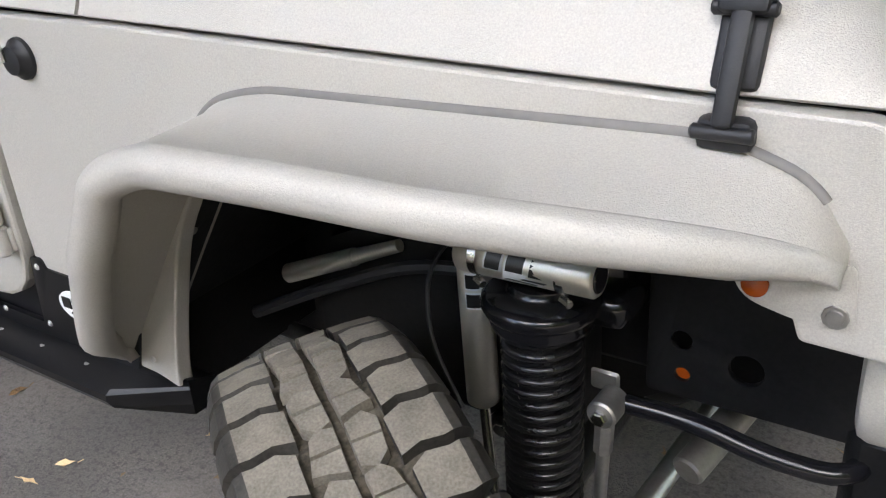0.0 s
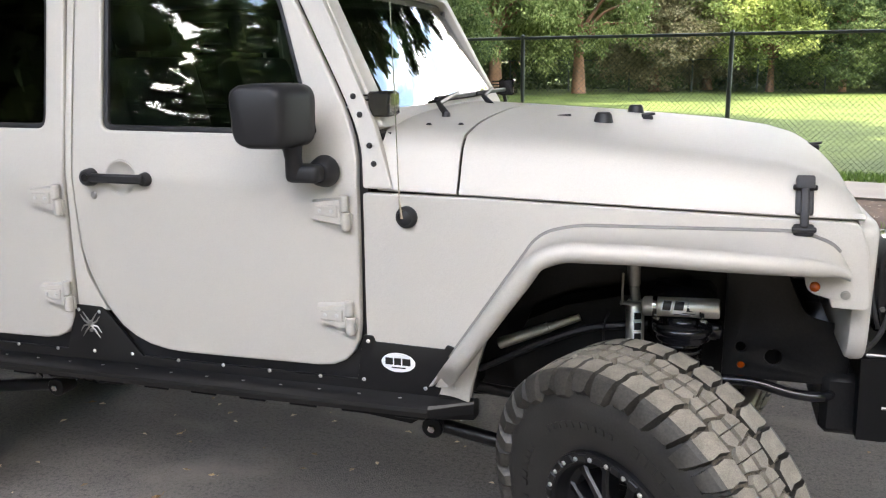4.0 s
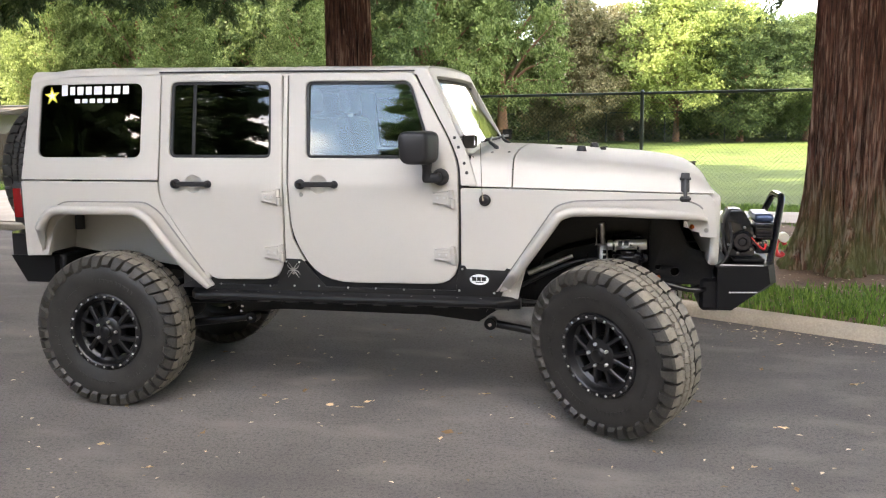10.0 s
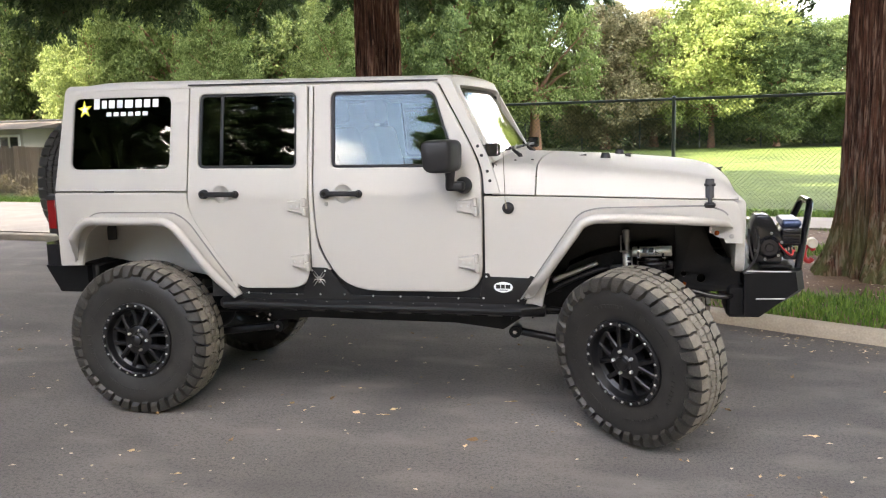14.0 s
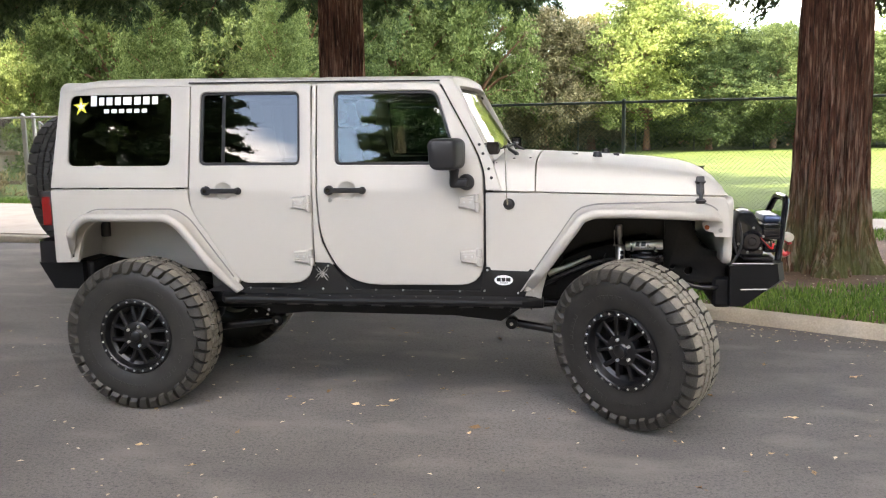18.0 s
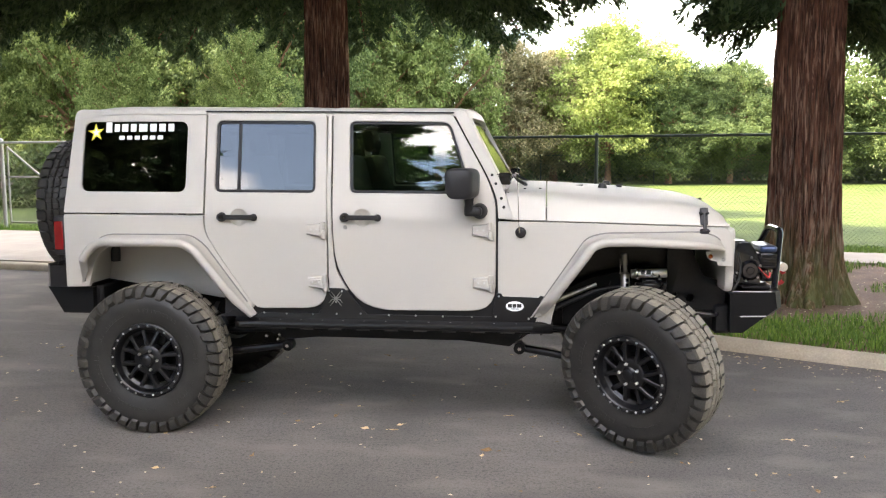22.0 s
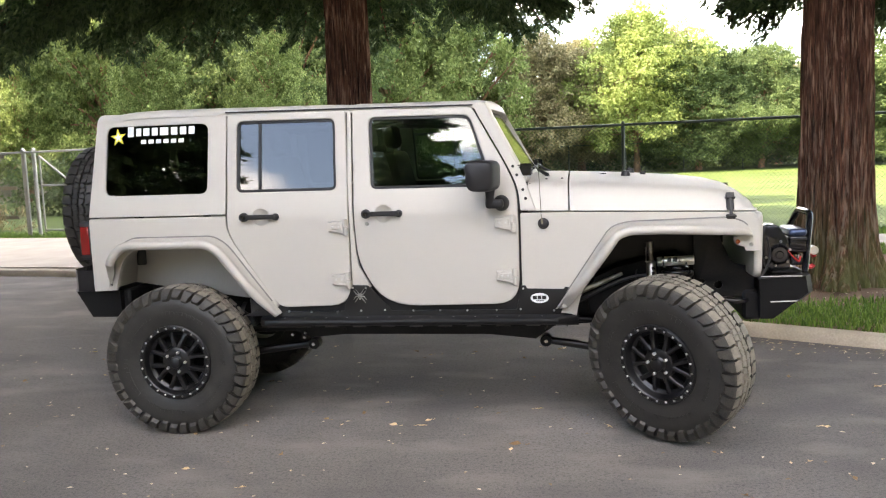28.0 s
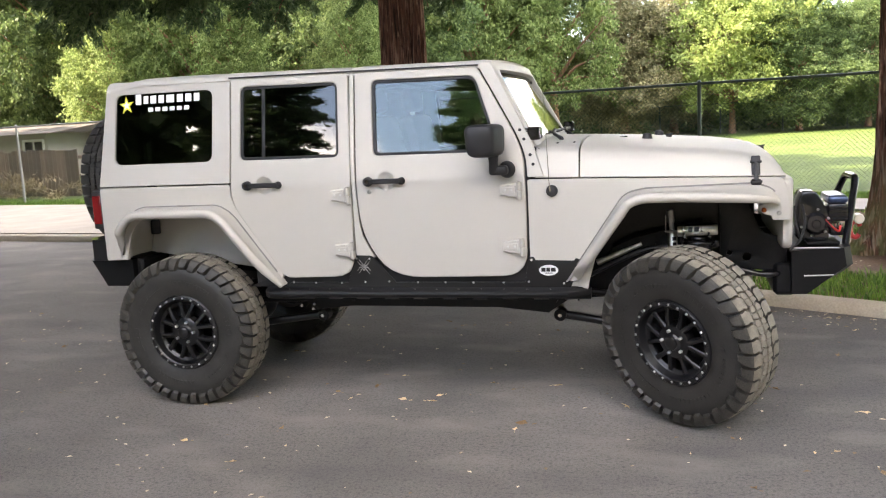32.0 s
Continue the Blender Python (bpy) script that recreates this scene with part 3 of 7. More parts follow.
FRONT_ARCH = [(2.306, 0.742), (2.625, 1.212), (2.72, 1.238), (3.272, 1.248), (3.354, 1.218), (3.388, 1.164)]
REAR_ARCH = [(-0.428, 0.905), (-0.395, 1.10), (-0.28, 1.214), (0.275, 1.214), (0.36, 1.16), (0.668, 0.742)]
for hand in (-1, 1):
    f_bm, front_line = flare(FRONT_ARCH, 0.10, [(0, .075), (.10, .130), (.30, .200), (.42, .214), (.90, .066), (1, .034)],
                             [(0, 0), (.3, .008), (.42, .014), (.88, .026), (1, .006)], hand, rim=((2.60, 0.980, 1.225), (2.70, 0.974, 1.233), (2.90, 0.960, 1.233), (3.05, 0.942, 1.225), (3.18, 0.912, 1.217), (3.28, 0.874, 1.205), (3.34, 0.838, 1.190), (3.375, 0.808, 1.174), (3.39, 0.798, 1.166)))
    ff = part("front_flare", f_bm, PAINT, car, "silver-beige flat steel flare with a rolled lip", smooth=50)
    r_bm, rear_line = flare(REAR_ARCH, 0.11, [(0, .05), (.12, .115), (.3, .135), (.6, .135), (.85, .11), (1, .05)],
                            [(0, 0), (.2, .006), (.5, .008), (.7, .005), (1, 0)], hand)
    rf = part("rear_flare", r_bm, PAINT, car, "silver-beige flat steel flare with a rolled lip", smooth=50)
    for owner, line in ((ff, front_line), (rf, rear_line)):
        # thin grey tube: the joint's shadow, put in as colour
        bm = bmesh.new()
        tube(bm, [(p.x, hand * (side_y(p.x, p.z) + 0.0015), p.z + 0.003) for p in line[3:-2]], 0.0055, 8)
        part("flare_welt", bm, JOINT_SHADE, owner, "grey line in place of the shadow along the flare joint", smooth=60)
    # wheel wells behind the flares
    for line, mat, deep, lab in ((front_line, LINER, 0.40, "black inner fender liner"), (rear_line, PAINT, 0.30, "silver-beige inner wheelhouse")):
        bm = bmesh.new()
        rows = []
        if line is front_line:
            line = [line[0] + (line[0] - line[2]).normalized() * k for k in (0.13, 0.06)] + list(line)
        for i, p in enumerate(line):
            t = (line[min(i + 1, len(line) - 1)] - line[max(i - 1, 0)]).normalized()
            q = p + Vector((t.z, 0, -t.x)) * 0.022
            rows.append([(q.x, hand * 0.752, q.z), (q.x, hand * 0.700, q.z + 0.004), (q.x, hand * (0.776 - deep), q.z + 0.004)])
        loft(bm, rows)
        solid(bm, 0.004)
        part("wheel_well", bm, mat, car, lab)
        bm = plate([(p.x, p.z) for p in line], thick=0.006, bevel=0.001)
        bmesh.ops.transform(bm, matrix=Matrix(((1, 0, 0, 0), (0, 0, -1, 0), (0, 1, 0, 0), (0, 0, 0, 1))), verts=bm.verts)
        bmesh.ops.translate(bm, verts=bm.verts, vec=(0, hand * (0.776 - deep), 0))
        part("wheel_well_wall", bm, mat, car)


def bolt_mesh(name, r, h, mat, seg=10, hexed=False):
    bm = bmesh.new()
    rod(bm, (0, 0, 0), (0, -h, 0), r * 1.35, r * 1.35, seg, h * 0.3) if not hexed else None
    rod(bm, (0, 0, 0), (0, -h * 1.5, 0), r, r * 0.92, 6 if hexed else seg, h * 0.25)
    return mesh_of(bm, name, mat, 30)


BOLT = bolt_mesh("bolt", 0.0046, 0.003, BOLT_STEEL)
BLACK_BOLT = bolt_mesh("bolt", 0.0065, 0.005, BLACK_PLASTIC)
RIVET = bolt_mesh("rivet", 0.006, 0.003, DULL_STEEL)
# rivets along the inner flanges of the front flare
for i in range(2, len(front_line) // 2 - 2, 3):
    p = front_line[i]
    t = (front_line[i + 1] - front_line[i - 1]).normalized()
    q = p + Vector((t.z, 0, -t.x)) * 0.021
    down = Vector((t.z, 0, -t.x))
    m = Matrix.Translation((q.x, -0.735, q.z)) @ Vector((0, -1, 0)).rotation_difference(down).to_matrix().to_4x4()
    part("rivet", RIVET, None, ff, at=m)

# floor and inner tub behind the doors' gaps
bm = bmesh.new()
box(bm, (-0.50, -0.44, 0.92), (0.46, 0.44, 1.02), 0.01)
box(bm, (0.46, -0.735, 0.72), (2.12, 0.735, 0.98), 0.01)
part("tub_floor", bm, TRIM, car)
for hand in (-1, 1):
    part("sill", flank(rounded([(0.42, 0.72), (2.13, 0.72), (2.13, 1.44), (2.10, 1.46), (1.14, 1.455), (1.10, 1.455), (0.36, 1.455), (0.36, 1.25), (0.62, 0.80)]), thick=0.02, bevel=0.002, proud=-0.024, hand=hand), BLACK_PLASTIC, car, "dark door surround")
for hand in (-1, 1):
    part("door_pillar", flank(rounded([(1.121, 0.895), (1.236, 0.895), (1.200, 0.955), (1.166, 1.02), (1.152, 1.10), (1.1435, 1.25), (1.1425, 1.3), (1.1375, 1.47), (1.134, 1.935), (1.110, 1.935), (1.114, 1.47), (1.121, 1.3)]), thick=0.02, bevel=0.003, proud=0.002, hand=hand), PAINT, car)

# roof, with its seam and drip rails
def roof_rows(x0, x1, n, edge_drop):
    rows = []
    for i in range(n + 1):
        x = x0 + (x1 - x0) * i / n
        top = 1.972 + 0.028 * min(1, (x + 0.47) / 0.25) - 0.016 * max(0, x) - edge_drop * (1 if i in (0, n) else 0)
        row = []
        for y, dz in ((-0.672, -0.050), (-0.668, -0.030), (-0.650, -0.012), (-0.60, -0.002), (-0.3, 0.012), (0, 0.016), (0.3, 0.012), (0.60, -0.002), (0.650, -0.012), (0.668, -0.030), (0.672, -0.050)):
            row.append((x, y, top + dz - 0.008))
        rows.append(row)
    return rows


for x0, x1, nm in ((-0.482, 1.118, "hardtop_roof"), (1.124, 1.93, "roof_panel")):
    bm = bmesh.new()
    loft(bm, roof_rows(x0, x1, 14, 0.006))
    solid(bm, -0.02)
    bmesh.ops.recalc_face_normals(bm, faces=bm.faces)
    part(nm, bm, PAINT, car, smooth=60)
bm = bmesh.new()
box(bm, (-0.46, -0.655, 1.915), (1.93, 0.655, 1.93), 0.003)
part("headliner", bm, TRIM, car)
for hand in (-1, 1):
    bm = bmesh.new()
    tube(bm, [(0.36, hand * 0.678, 1.953), (1.12, hand * 0.679, 1.943), (1.86, hand * 0.683, 1.930)], 0.005, 6)
    part("drip_rail", bm, BLACK_PLASTIC, car)
# tailgate side of the body
bm = bmesh.new()
box(bm, (-0.535, -0.74, 0.89), (-0.505, 0.74, 1.335), 0.008)
part("tailgate", bm, PAINT, car)
bm = bmesh.new()
prism(bm, [(-0.525, -0.74, 1.345), (-0.525, 0.74, 1.345), (-0.475, 0.655, 1.955), (-0.475, -0.655, 1.955)], [(-0.505, -0.74, 1.345), (-0.505, 0.74, 1.345), (-0.455, 0.655, 1.955), (-0.455, -0.655, 1.955)])
bmesh.ops.recalc_face_normals(bm, faces=bm.faces)
part("rear_glass", bm, GLASS_DARK, car)

# hood and cowl: one section, lofted
def hood_row(x, shrink=0.0):
    top = float(np.interp(x, (2.12, 2.40, 2.74, 3.08, 3.24, 3.33, 3.39, 3.42), (1.50, 1.487, 1.468, 1.441, 1.418, 1.392, 1.350, 1.288)))
    gap = 1.312 - (x - 2.41) * 0.028
    out = side_y(x, 1.28) - 0.004 - 0.10 * max(0, (x - 3.25)) ** 1.2
    half = [(out, gap), (out - 0.006, gap + 0.012), (out - 0.030, gap + (top - gap) * 0.45), (out - 0.052, gap + (top - gap) * 0.70), (out - 0.085, gap + (top - gap) * 0.865),
            (out - 0.14, top - 0.012), (out - 0.22, top + 0.000), (0.40, top + 0.012), (0.2, top + 0.020), (0.0, top + 0.022)]
    return [(x, -y, z) for y, z in half] + [(x, y, z) for y, z in half[-2::-1]]


def hood_piece(name, xs, lab):
    bm = bmesh.new()
    loft(bm, [hood_row(x) for x in xs])
    bmesh.ops.recalc_face_normals(bm, faces=bm.faces)
    bm.normal_update()
    if bm.faces[len(bm.faces) // 2].normal.z < 0:
        bmesh.ops.reverse_faces(bm, faces=bm.faces)
    solid(bm, 0.012)
    return part(name, bm, PAINT, car, lab, smooth=50)


hood = hood_piece("hood", [2.401] + list(np.linspace(2.45, 3.2, 14)) + [3.24, 3.28, 3.32, 3.35, 3.375, 3.395, 3.410, 3.417], "silver-beige hood")
cowl = hood_piece("cowl", [2.165, 2.20, 2.25, 2.32, 2.37, 2.393], "silver-beige cowl")
bm = bmesh.new()
box(bm, (2.14, -0.735, 0.80), (3.38, -0.42, 1.27), 0.01)
for v in bm.verts:
    if v.co.z < 1.0:
        v.co.z = 1.245
part("hood_ledge", bm, LINER, car)
for y0, y1 in ((-0.742, -0.372), (0.372, 0.742)):
    part("liner_flap", box(bmesh.new(), (2.368, y0, 0.640), (2.376, y1, 0.815), 0.002), LINER, car, "black rubber flap behind the wheel")
bm = bmesh.new()
box(bm, (2.10, -0.70, 0.75), (2.19, 0.70, 1.47), 0.01)
part("firewall", bm, LINER, car)
bm = bmesh.new()
box(bm, (2.42, -0.38, 0.70), (3.30, 0.38, 1.36), 0.03)
part("engine_block", bm, UNDER, car)
# grille: an upright shell with rounded sides
bm = plate(rounded([(-0.70, 0.95, .03), (-0.67, 0.90, .03), (0.67, 0.90, .03), (0.70, 0.95, .03), (0.725, 1.272, .05), (-0.725, 1.272, .05)]), thick=0.05, bevel=0.015)
bmesh.ops.transform(bm, matrix=Matrix.Translation((3.432, 0, 0)) @ Matrix(((0, 0, 1, 0), (1, 0, 0, 0), (0, 1, 0, 0), (0, 0, 0, 1))), verts=bm.verts)
part("grille", bm, PAINT, car)
for y in (-0.30, 0.10):
    bm = bmesh.new()
    rod(bm, (2.78, y, 1.462), (2.78, y, 1.500), 0.030, 0.024, 14, 0.006)
    part("hood_bumper", bm, BLACK_PLASTIC, hood, "black rubber hood stop", at=Matrix.Translation((-0.045 if y < 0 else 0.01, -0.045 if y < 0 else 0.04, 0.012)))
for x, y in ((2.852, -0.143), (2.60, -0.25), (3.36, -0.05)):
    bm = bmesh.new()
    z = 1.483 if x < 3 else 1.392
    box(bm, (x - 0.016, y - 0.012, z - 0.012), (x + 0.016, y + 0.012, z + 0.008), 0.004)
    rod(bm, (x - 0.02, y, z + 0.008), (x + 0.022, y, z + 0.014), 0.006, 0.004, 8)
    part("washer_nozzle", bm, BLACK_PLASTIC, hood)

# windscreen, its frame, wipers and the lamps beside it
def screen_at(u, v):
    """A point on the leaning windscreen: u across, v upwards from 0 to 1."""
    return Vector((2.165 - 0.245 * v, u * (0.715 - 0.075 * v), 1.485 + 0.465 * v))


def screen_plate(outline, holes, thick, lift, lean=0.0):
    bm = plate(outline, holes, thick, 0.003)
    cut(bm, 0, (-0.95, -0.85, -0.75, -0.6, -0.4, -0.2, 0.0, 0.2, 0.4, 0.6, 0.75, 0.85, 0.95))
    nrm = Vector((0.465, 0, 0.245)).normalized()
    for v in bm.verts:
        p = screen_at(v.co.x, v.co.y) + nrm * (v.co.z + lift)
        p.x += 0.032 * (1 - v.co.x ** 2) + lean * (0.3 - v.co.y)
        v.co = p
    return bm


SCREEN = rounded([(-0.90, 0.10, .08), (0.90, 0.10, .08), (0.90, 0.90, .08), (-0.90, 0.90, .08)])
part("windscreen_frame", screen_plate(rounded([(-1.0, 0.0, .02), (1.0, 0.0, .02), (1.0, 1.0, .02), (-1.0, 1.0, .02)]), [SCREEN], 0.03, -0.012), PAINT, car)
part("windscreen", screen_plate(grown(SCREEN, 0.015), (), 0.005, -0.010, 0.045), GLASS_CLEAR, car, "windscreen glass reflecting the bright sky")
for y0, y1 in ((-0.45, 0.08), (0.12, 0.58)):
    bm = bmesh.new()
    tube(bm, [(2.27, y0, 1.508), (2.215, y0 + 0.10, 1.535), (2.172, y1 - 0.05, 1.556)], 0.008, 6, radii=[0.012, 0.009, 0.006])
    rod(bm, (2.27, y0, 1.48), (2.27, y0, 1.515), 0.016, 0.012, 10, 0.003)
    wiper = part("wiper", bm, BLACK_PLASTIC, car)
    bm = bmesh.new()
    box(bm, (2.17, y1 - 0.34, 1.537), (2.186, y1 + 0.14, 1.552), 0.003)
    part("wiper_blade", bm, BLACK_PLASTIC, wiper)
for hand in (-1, 1):
    lamp = part("pillar_lamp", box(bmesh.new(), (2.10, hand * 0.74 - 0.04, 1.505), (2.165, hand * 0.74 + 0.04, 1.575), 0.006), GLOSS_BLACK, car, "black cube work lamp on a bracket")
    lamp.matrix_local = Matrix.Translation((0.025, hand * -0.05 if hand < 0 else 0.14, 0.01))
    for k in range(5):
        part("cooling_fin", box(bmesh.new(), (2.066, hand * 0.74 - 0.038, 1.510 + k * 0.013), (2.10, hand * 0.74 + 0.038, 1.515 + k * 0.013), 0.001), GLOSS_BLACK, lamp)
    part("lens", box(bmesh.new(), (2.1645, hand * 0.74 - 0.034, 1.511), (2.169, hand * 0.74 + 0.034, 1.569), 0.001), LAMP_GLASS, lamp)
    bm = bmesh.new()
    tube(bm, bend([(2.115, hand * 0.74, 1.51), (2.12, hand * 0.755, 1.475), (2.14, hand * 0.72, 1.44)], 0.02, 3), 0.009, 6)
    part("lamp_bracket", bm, BLACK_STEEL, lamp)
# torx bolts up the pillar
for x, z in ((2.085, 1.572), (2.107, 1.522), (2.140, 1.438), (2.155, 1.388)):
    part("pillar_bolt", BLACK_BOLT, None, car, at=Matrix.Translation((x, -side_y(x, z) - 0.002, z)))
bm = bmesh.new()
rod(bm, (2.245, -0.700, 1.46), (2.247, -0.700, 1.49), 0.004, 0.004, 6)
for x, y in ((2.27, -0.62), (2.36, -0.60)):
    part("cowl_bolt", bolt_mesh("bolt", 0.006, 0.004, BLACK_PLASTIC), None, cowl, at=Matrix.Translation((x, y, 1.487)) @ pose(0, 0, 0, -90))
bm.free()

# door furniture
def handle(x, z, parent_):
    y = -side_y(x, z) - 0.010
    bm = bmesh.new()
    rod(bm, (x - 0.010, y + 0.004, z), (x - 0.010, y - 0.034, z), 0.028, 0.025, 18, 0.006)
    rod(bm, (x + 0.185, y + 0.004, z - 0.002), (x + 0.185, y - 0.022, z - 0.002), 0.022, 0.020, 16, 0.005)
    box(bm, (x - 0.012, y - 0.034, z - 0.014), (x + 0.190, y - 0.014, z + 0.014), 0.006)
    h = part("door_handle", bm, BLACK_PLASTIC, parent_, "black grab handle")
    bm = bmesh.new()
    rod(bm, (x - 0.010, y - 0.030, z), (x - 0.010, y - 0.036, z), 0.013, 0.012, 14, 0.002)
    part("push_button", bm, GLOSS_BLACK, h)
    bm = bmesh.new()
    lathe(bm, [(0.0555, 0.022), (0.0500, 0.007), (0.0455, 0.009), (0.036, 0.018), (0.022, 0.0245), (0.0, 0.027)], 32)
    solid(bm, 0.003)
    part("handle_recess", bm, PAINT, parent_, at=Matrix.Translation((x + 0.093, y, z)))


handle(0.490, 1.326, rear_door)
handle(1.236, 1.326, front_door)
bm = bmesh.new()
rod(bm, (1.228, -0.784, 1.268), (1.228, -0.790, 1.268), 0.0125, 0.011, 14, 0.002)
part("lock_cylinder", bm, DULL_STEEL, front_door)


def hinge(x, z, parent_):
    """A cast hinge whose strap narrows towards its tip."""
    bm = bmesh.new()
    y = -0.7875
    lo = [(x - 0.003, z - 0.030), (x + 0.092, z - 0.046), (x + 0.092, z + 0.038), (x - 0.003, z + 0.028)]
    hi = [(x + 0.003, z - 0.024), (x + 0.090, z - 0.038), (x + 0.090, z + 0.032), (x + 0.003, z + 0.022)]
    prism(bm, [(a, y, b) for a, b in lo], [(a, y - 0.021, b) for a, b in hi])
    prism(bm, [(x + 0.012, y - 0.020, z - 0.014), (x + 0.082, y - 0.020, z - 0.020), (x + 0.082, y - 0.020, z + 0.018), (x + 0.012, y - 0.020, z + 0.014)],
          [(x + 0.015, y - 0.025, z - 0.011), (x + 0.079, y - 0.025, z - 0.017), (x + 0.079, y - 0.025, z + 0.015), (x + 0.015, y - 0.025, z + 0.011)])
    bmesh.ops.recalc_face_normals(bm, faces=bm.faces)
    h = part("hinge_strap", bm, PAINT, parent_, smooth=20)
    bm = bmesh.new()
    rod(bm, (x + 0.103, y - 0.014, z - 0.056), (x + 0.103, y - 0.014, z - 0.004), 0.0135, 0.0135, 14, 0.003)
    box(bm, (x + 0.095, y - 0.006, z - 0.052), (x + 0.118, y + 0.004, z - 0.008), 0.003)
    part("hinge_pin", bm, PAINT, h)
    bm = bmesh.new()
    rod(bm, (x + 0.099, y - 0.014, z - 0.002), (x + 0.099, y - 0.014, z + 0.044), 0.0135, 0.0135, 14, 0.003)
    part("hinge_knuckle", bm, PAINT, h)
    for dx in (0.028, 0.064):
        part("bolt", BOLT, None, h, at=Matrix.Translation((x + dx, y - 0.024, z)))


for x, z, own in ((0.999, 1.257, rear_door), (1.004, 0.945, rear_door), (1.977, 1.257, front_door), (1.982, 0.952, front_door)):
    hinge(x, z, own)

# mirror
bm = bmesh.new()
prof = [(1.842, 1.612, .04), (2.008, 1.614, .05), (2.003, 1.440, .05), (1.852, 1.440, .05)]
loops = []
for y, s in ((-0.845, 0.90), (-0.853, 0.97), (-0.89, 1.0), (-0.935, 1.0), (-0.966, 0.97), (-0.984, 0.90), (-0.990, 0.78)):
    c = Vector((1.925, 1.527))
    loops.append([(c.x + (p.x - c.x) * s + (y + 0.93) * 0.25, y, c.y + (p.y - c.y) * s) for p in rounded(prof, 6)])
rings = loft(bm, loops, close=True)
bm.faces.new(rings[0])
bm.faces.new(rings[-1])
bmesh.ops.recalc_face_normals(bm, faces=bm.faces)
mirror = part("door_mirror", bm, BLACK_PLASTIC, front_door, "black plastic door mirror", smooth=60)
bm = bmesh.new()
tube(bm, [(1.965, -0.885, 1.455), (1.963, -0.875, 1.41), (1.960, -0.865, 1.365)], 0.03, 14, radii=[0.030, 0.024, 0.026])
part("mirror_stalk", bm, BLACK_PLASTIC, mirror)
bm = bmesh.new()
box(bm, (1.936, -0.885, 1.342), (2.035, -0.812, 1.392), 0.016, seg=3)
part("mirror_arm", bm, BLACK_PLASTIC, mirror)
bm = bmesh.new()
rod(bm, (2.018, -0.784, 1.367), (2.018, -0.838, 1.367), 0.046, 0.038, 24, 0.010)
part("mirror_base", bm, BLACK_PLASTIC, mirror)

# aerial
bm = bmesh.new()
lathe(bm, [(0.032, 0.0), (0.031, -0.006), (0.024, -0.011), (0.021, -0.020), (0.011, -0.024), (0.0, -0.024)], 24)
aerial = part("aerial_base", bm, BLACK_PLASTIC, car, at=Matrix.Translation((2.252, -0.774, 1.243)))
bm = bmesh.new()
tube(bm, [(-0.006, -0.024, 0.0), (-0.010, -0.030, 0.05), (-0.02, -0.026, 0.35), (-0.045, 0.0, 0.80)], 0.002, 6, radii=[0.005, 0.002, 0.0016, 0.0012])
part("aerial_rod", bm, CHROME, aerial)

# hood latch
x, y = 3.277, -0.745
latch = part("hood_latch", box(bmesh.new(), (x - 0.025, -0.776, 1.240), (x + 0.025, -0.748, 1.270), 0.008, seg=2), BLACK_PLASTIC, car, "black rubber hood latch")
lean = Matrix.Translation((x, -0.760, 1.262)) @ pose(0, 0, 0, -24) @ Matrix.Translation((-x, 0.760, -1.262))
for nm, lo, hi in (("latch_strap", (x - 0.010, -0.786, 1.255), (x + 0.010, -0.774, 1.376)), ("latch_base", (x - 0.021, -0.772, 1.290), (x + 0.021, -0.754, 1.360)), ("latch_head", (x - 0.022, -0.788, 1.352), (x + 0.022, -0.760, 1.388))):
    bm = box(bmesh.new(), lo, hi, 0.006, seg=2)
    bmesh.ops.transform(bm, matrix=lean, verts=bm.verts)
    part(nm, bm, BLACK_PLASTIC, latch)
for z in (1.258, 1.358):
    bm = bmesh.new()
    rod(bm, (x - 0.028, -0.776, z), (x + 0.028, -0.776, z), 0.007, 0.007, 10, 0.002)
    if z > 1.3:
        bmesh.ops.transform(bm, matrix=lean, verts=bm.verts)
    part("latch_pin", bm, BLACK_PLASTIC, latch)

# side marker on its bracket under the front end of the flare
bm = plate(rounded([(3.288, 1.140, .01), (3.298, 1.098, .022), (3.344, 1.086, .05), (3.388, 1.079, .014), (3.403, 1.088, .014), (3.396, 1.150, .01)]), thick=0.006, bevel=0.001)
bmesh.ops.transform(bm, matrix=Matrix.Translation((0, -0.757, 0)) @ Matrix(((1, 0, 0, 0), (0, 0, -1, 0), (0, 1, 0, 0), (0, 0, 0, 1))), verts=bm.verts)
bracket = part("marker_bracket", bm, PAINT, car)
bm = bmesh.new()
lathe(bm, [(0.0125, 0), (0.0125, -0.004), (0.009, -0.008), (0.0, -0.010)], 18)
part("side_marker", bm, AMBER, bracket, "amber side marker lens", at=Matrix.Translation((3.314, -0.760, 1.114)))
part("bolt", bolt_mesh("bolt", 0.009, 0.003, DULL_STEEL), None, bracket, at=Matrix.Translation((3.385, -0.760, 1.097)))

# rock slider and its bolts
bm = bmesh.new()
slider_sec = [(-0.755, 0.722), (-0.780, 0.720), (-0.824, 0.710), (-0.834, 0.703), (-0.836, 0.692), (-0.826, 0.674), (-0.780, 0.654), (-0.70, 0.650), (-0.70, 0.70)]
rows = []
for x, sq in ((0.545, 0.55), (0.585, 1.0), (2.325, 1.0), (2.440, 0.0)):
    rows.append([(x, -0.755 + (yy + 0.755) * (sq if yy < -0.755 else 1), zz) for yy, zz in slider_sec])
rings = loft(bm, rows, close=True)
bm.faces.new(rings[0][::-1])
bm.faces.new(rings[-1])
bmesh.ops.recalc_face_normals(bm, faces=bm.faces)
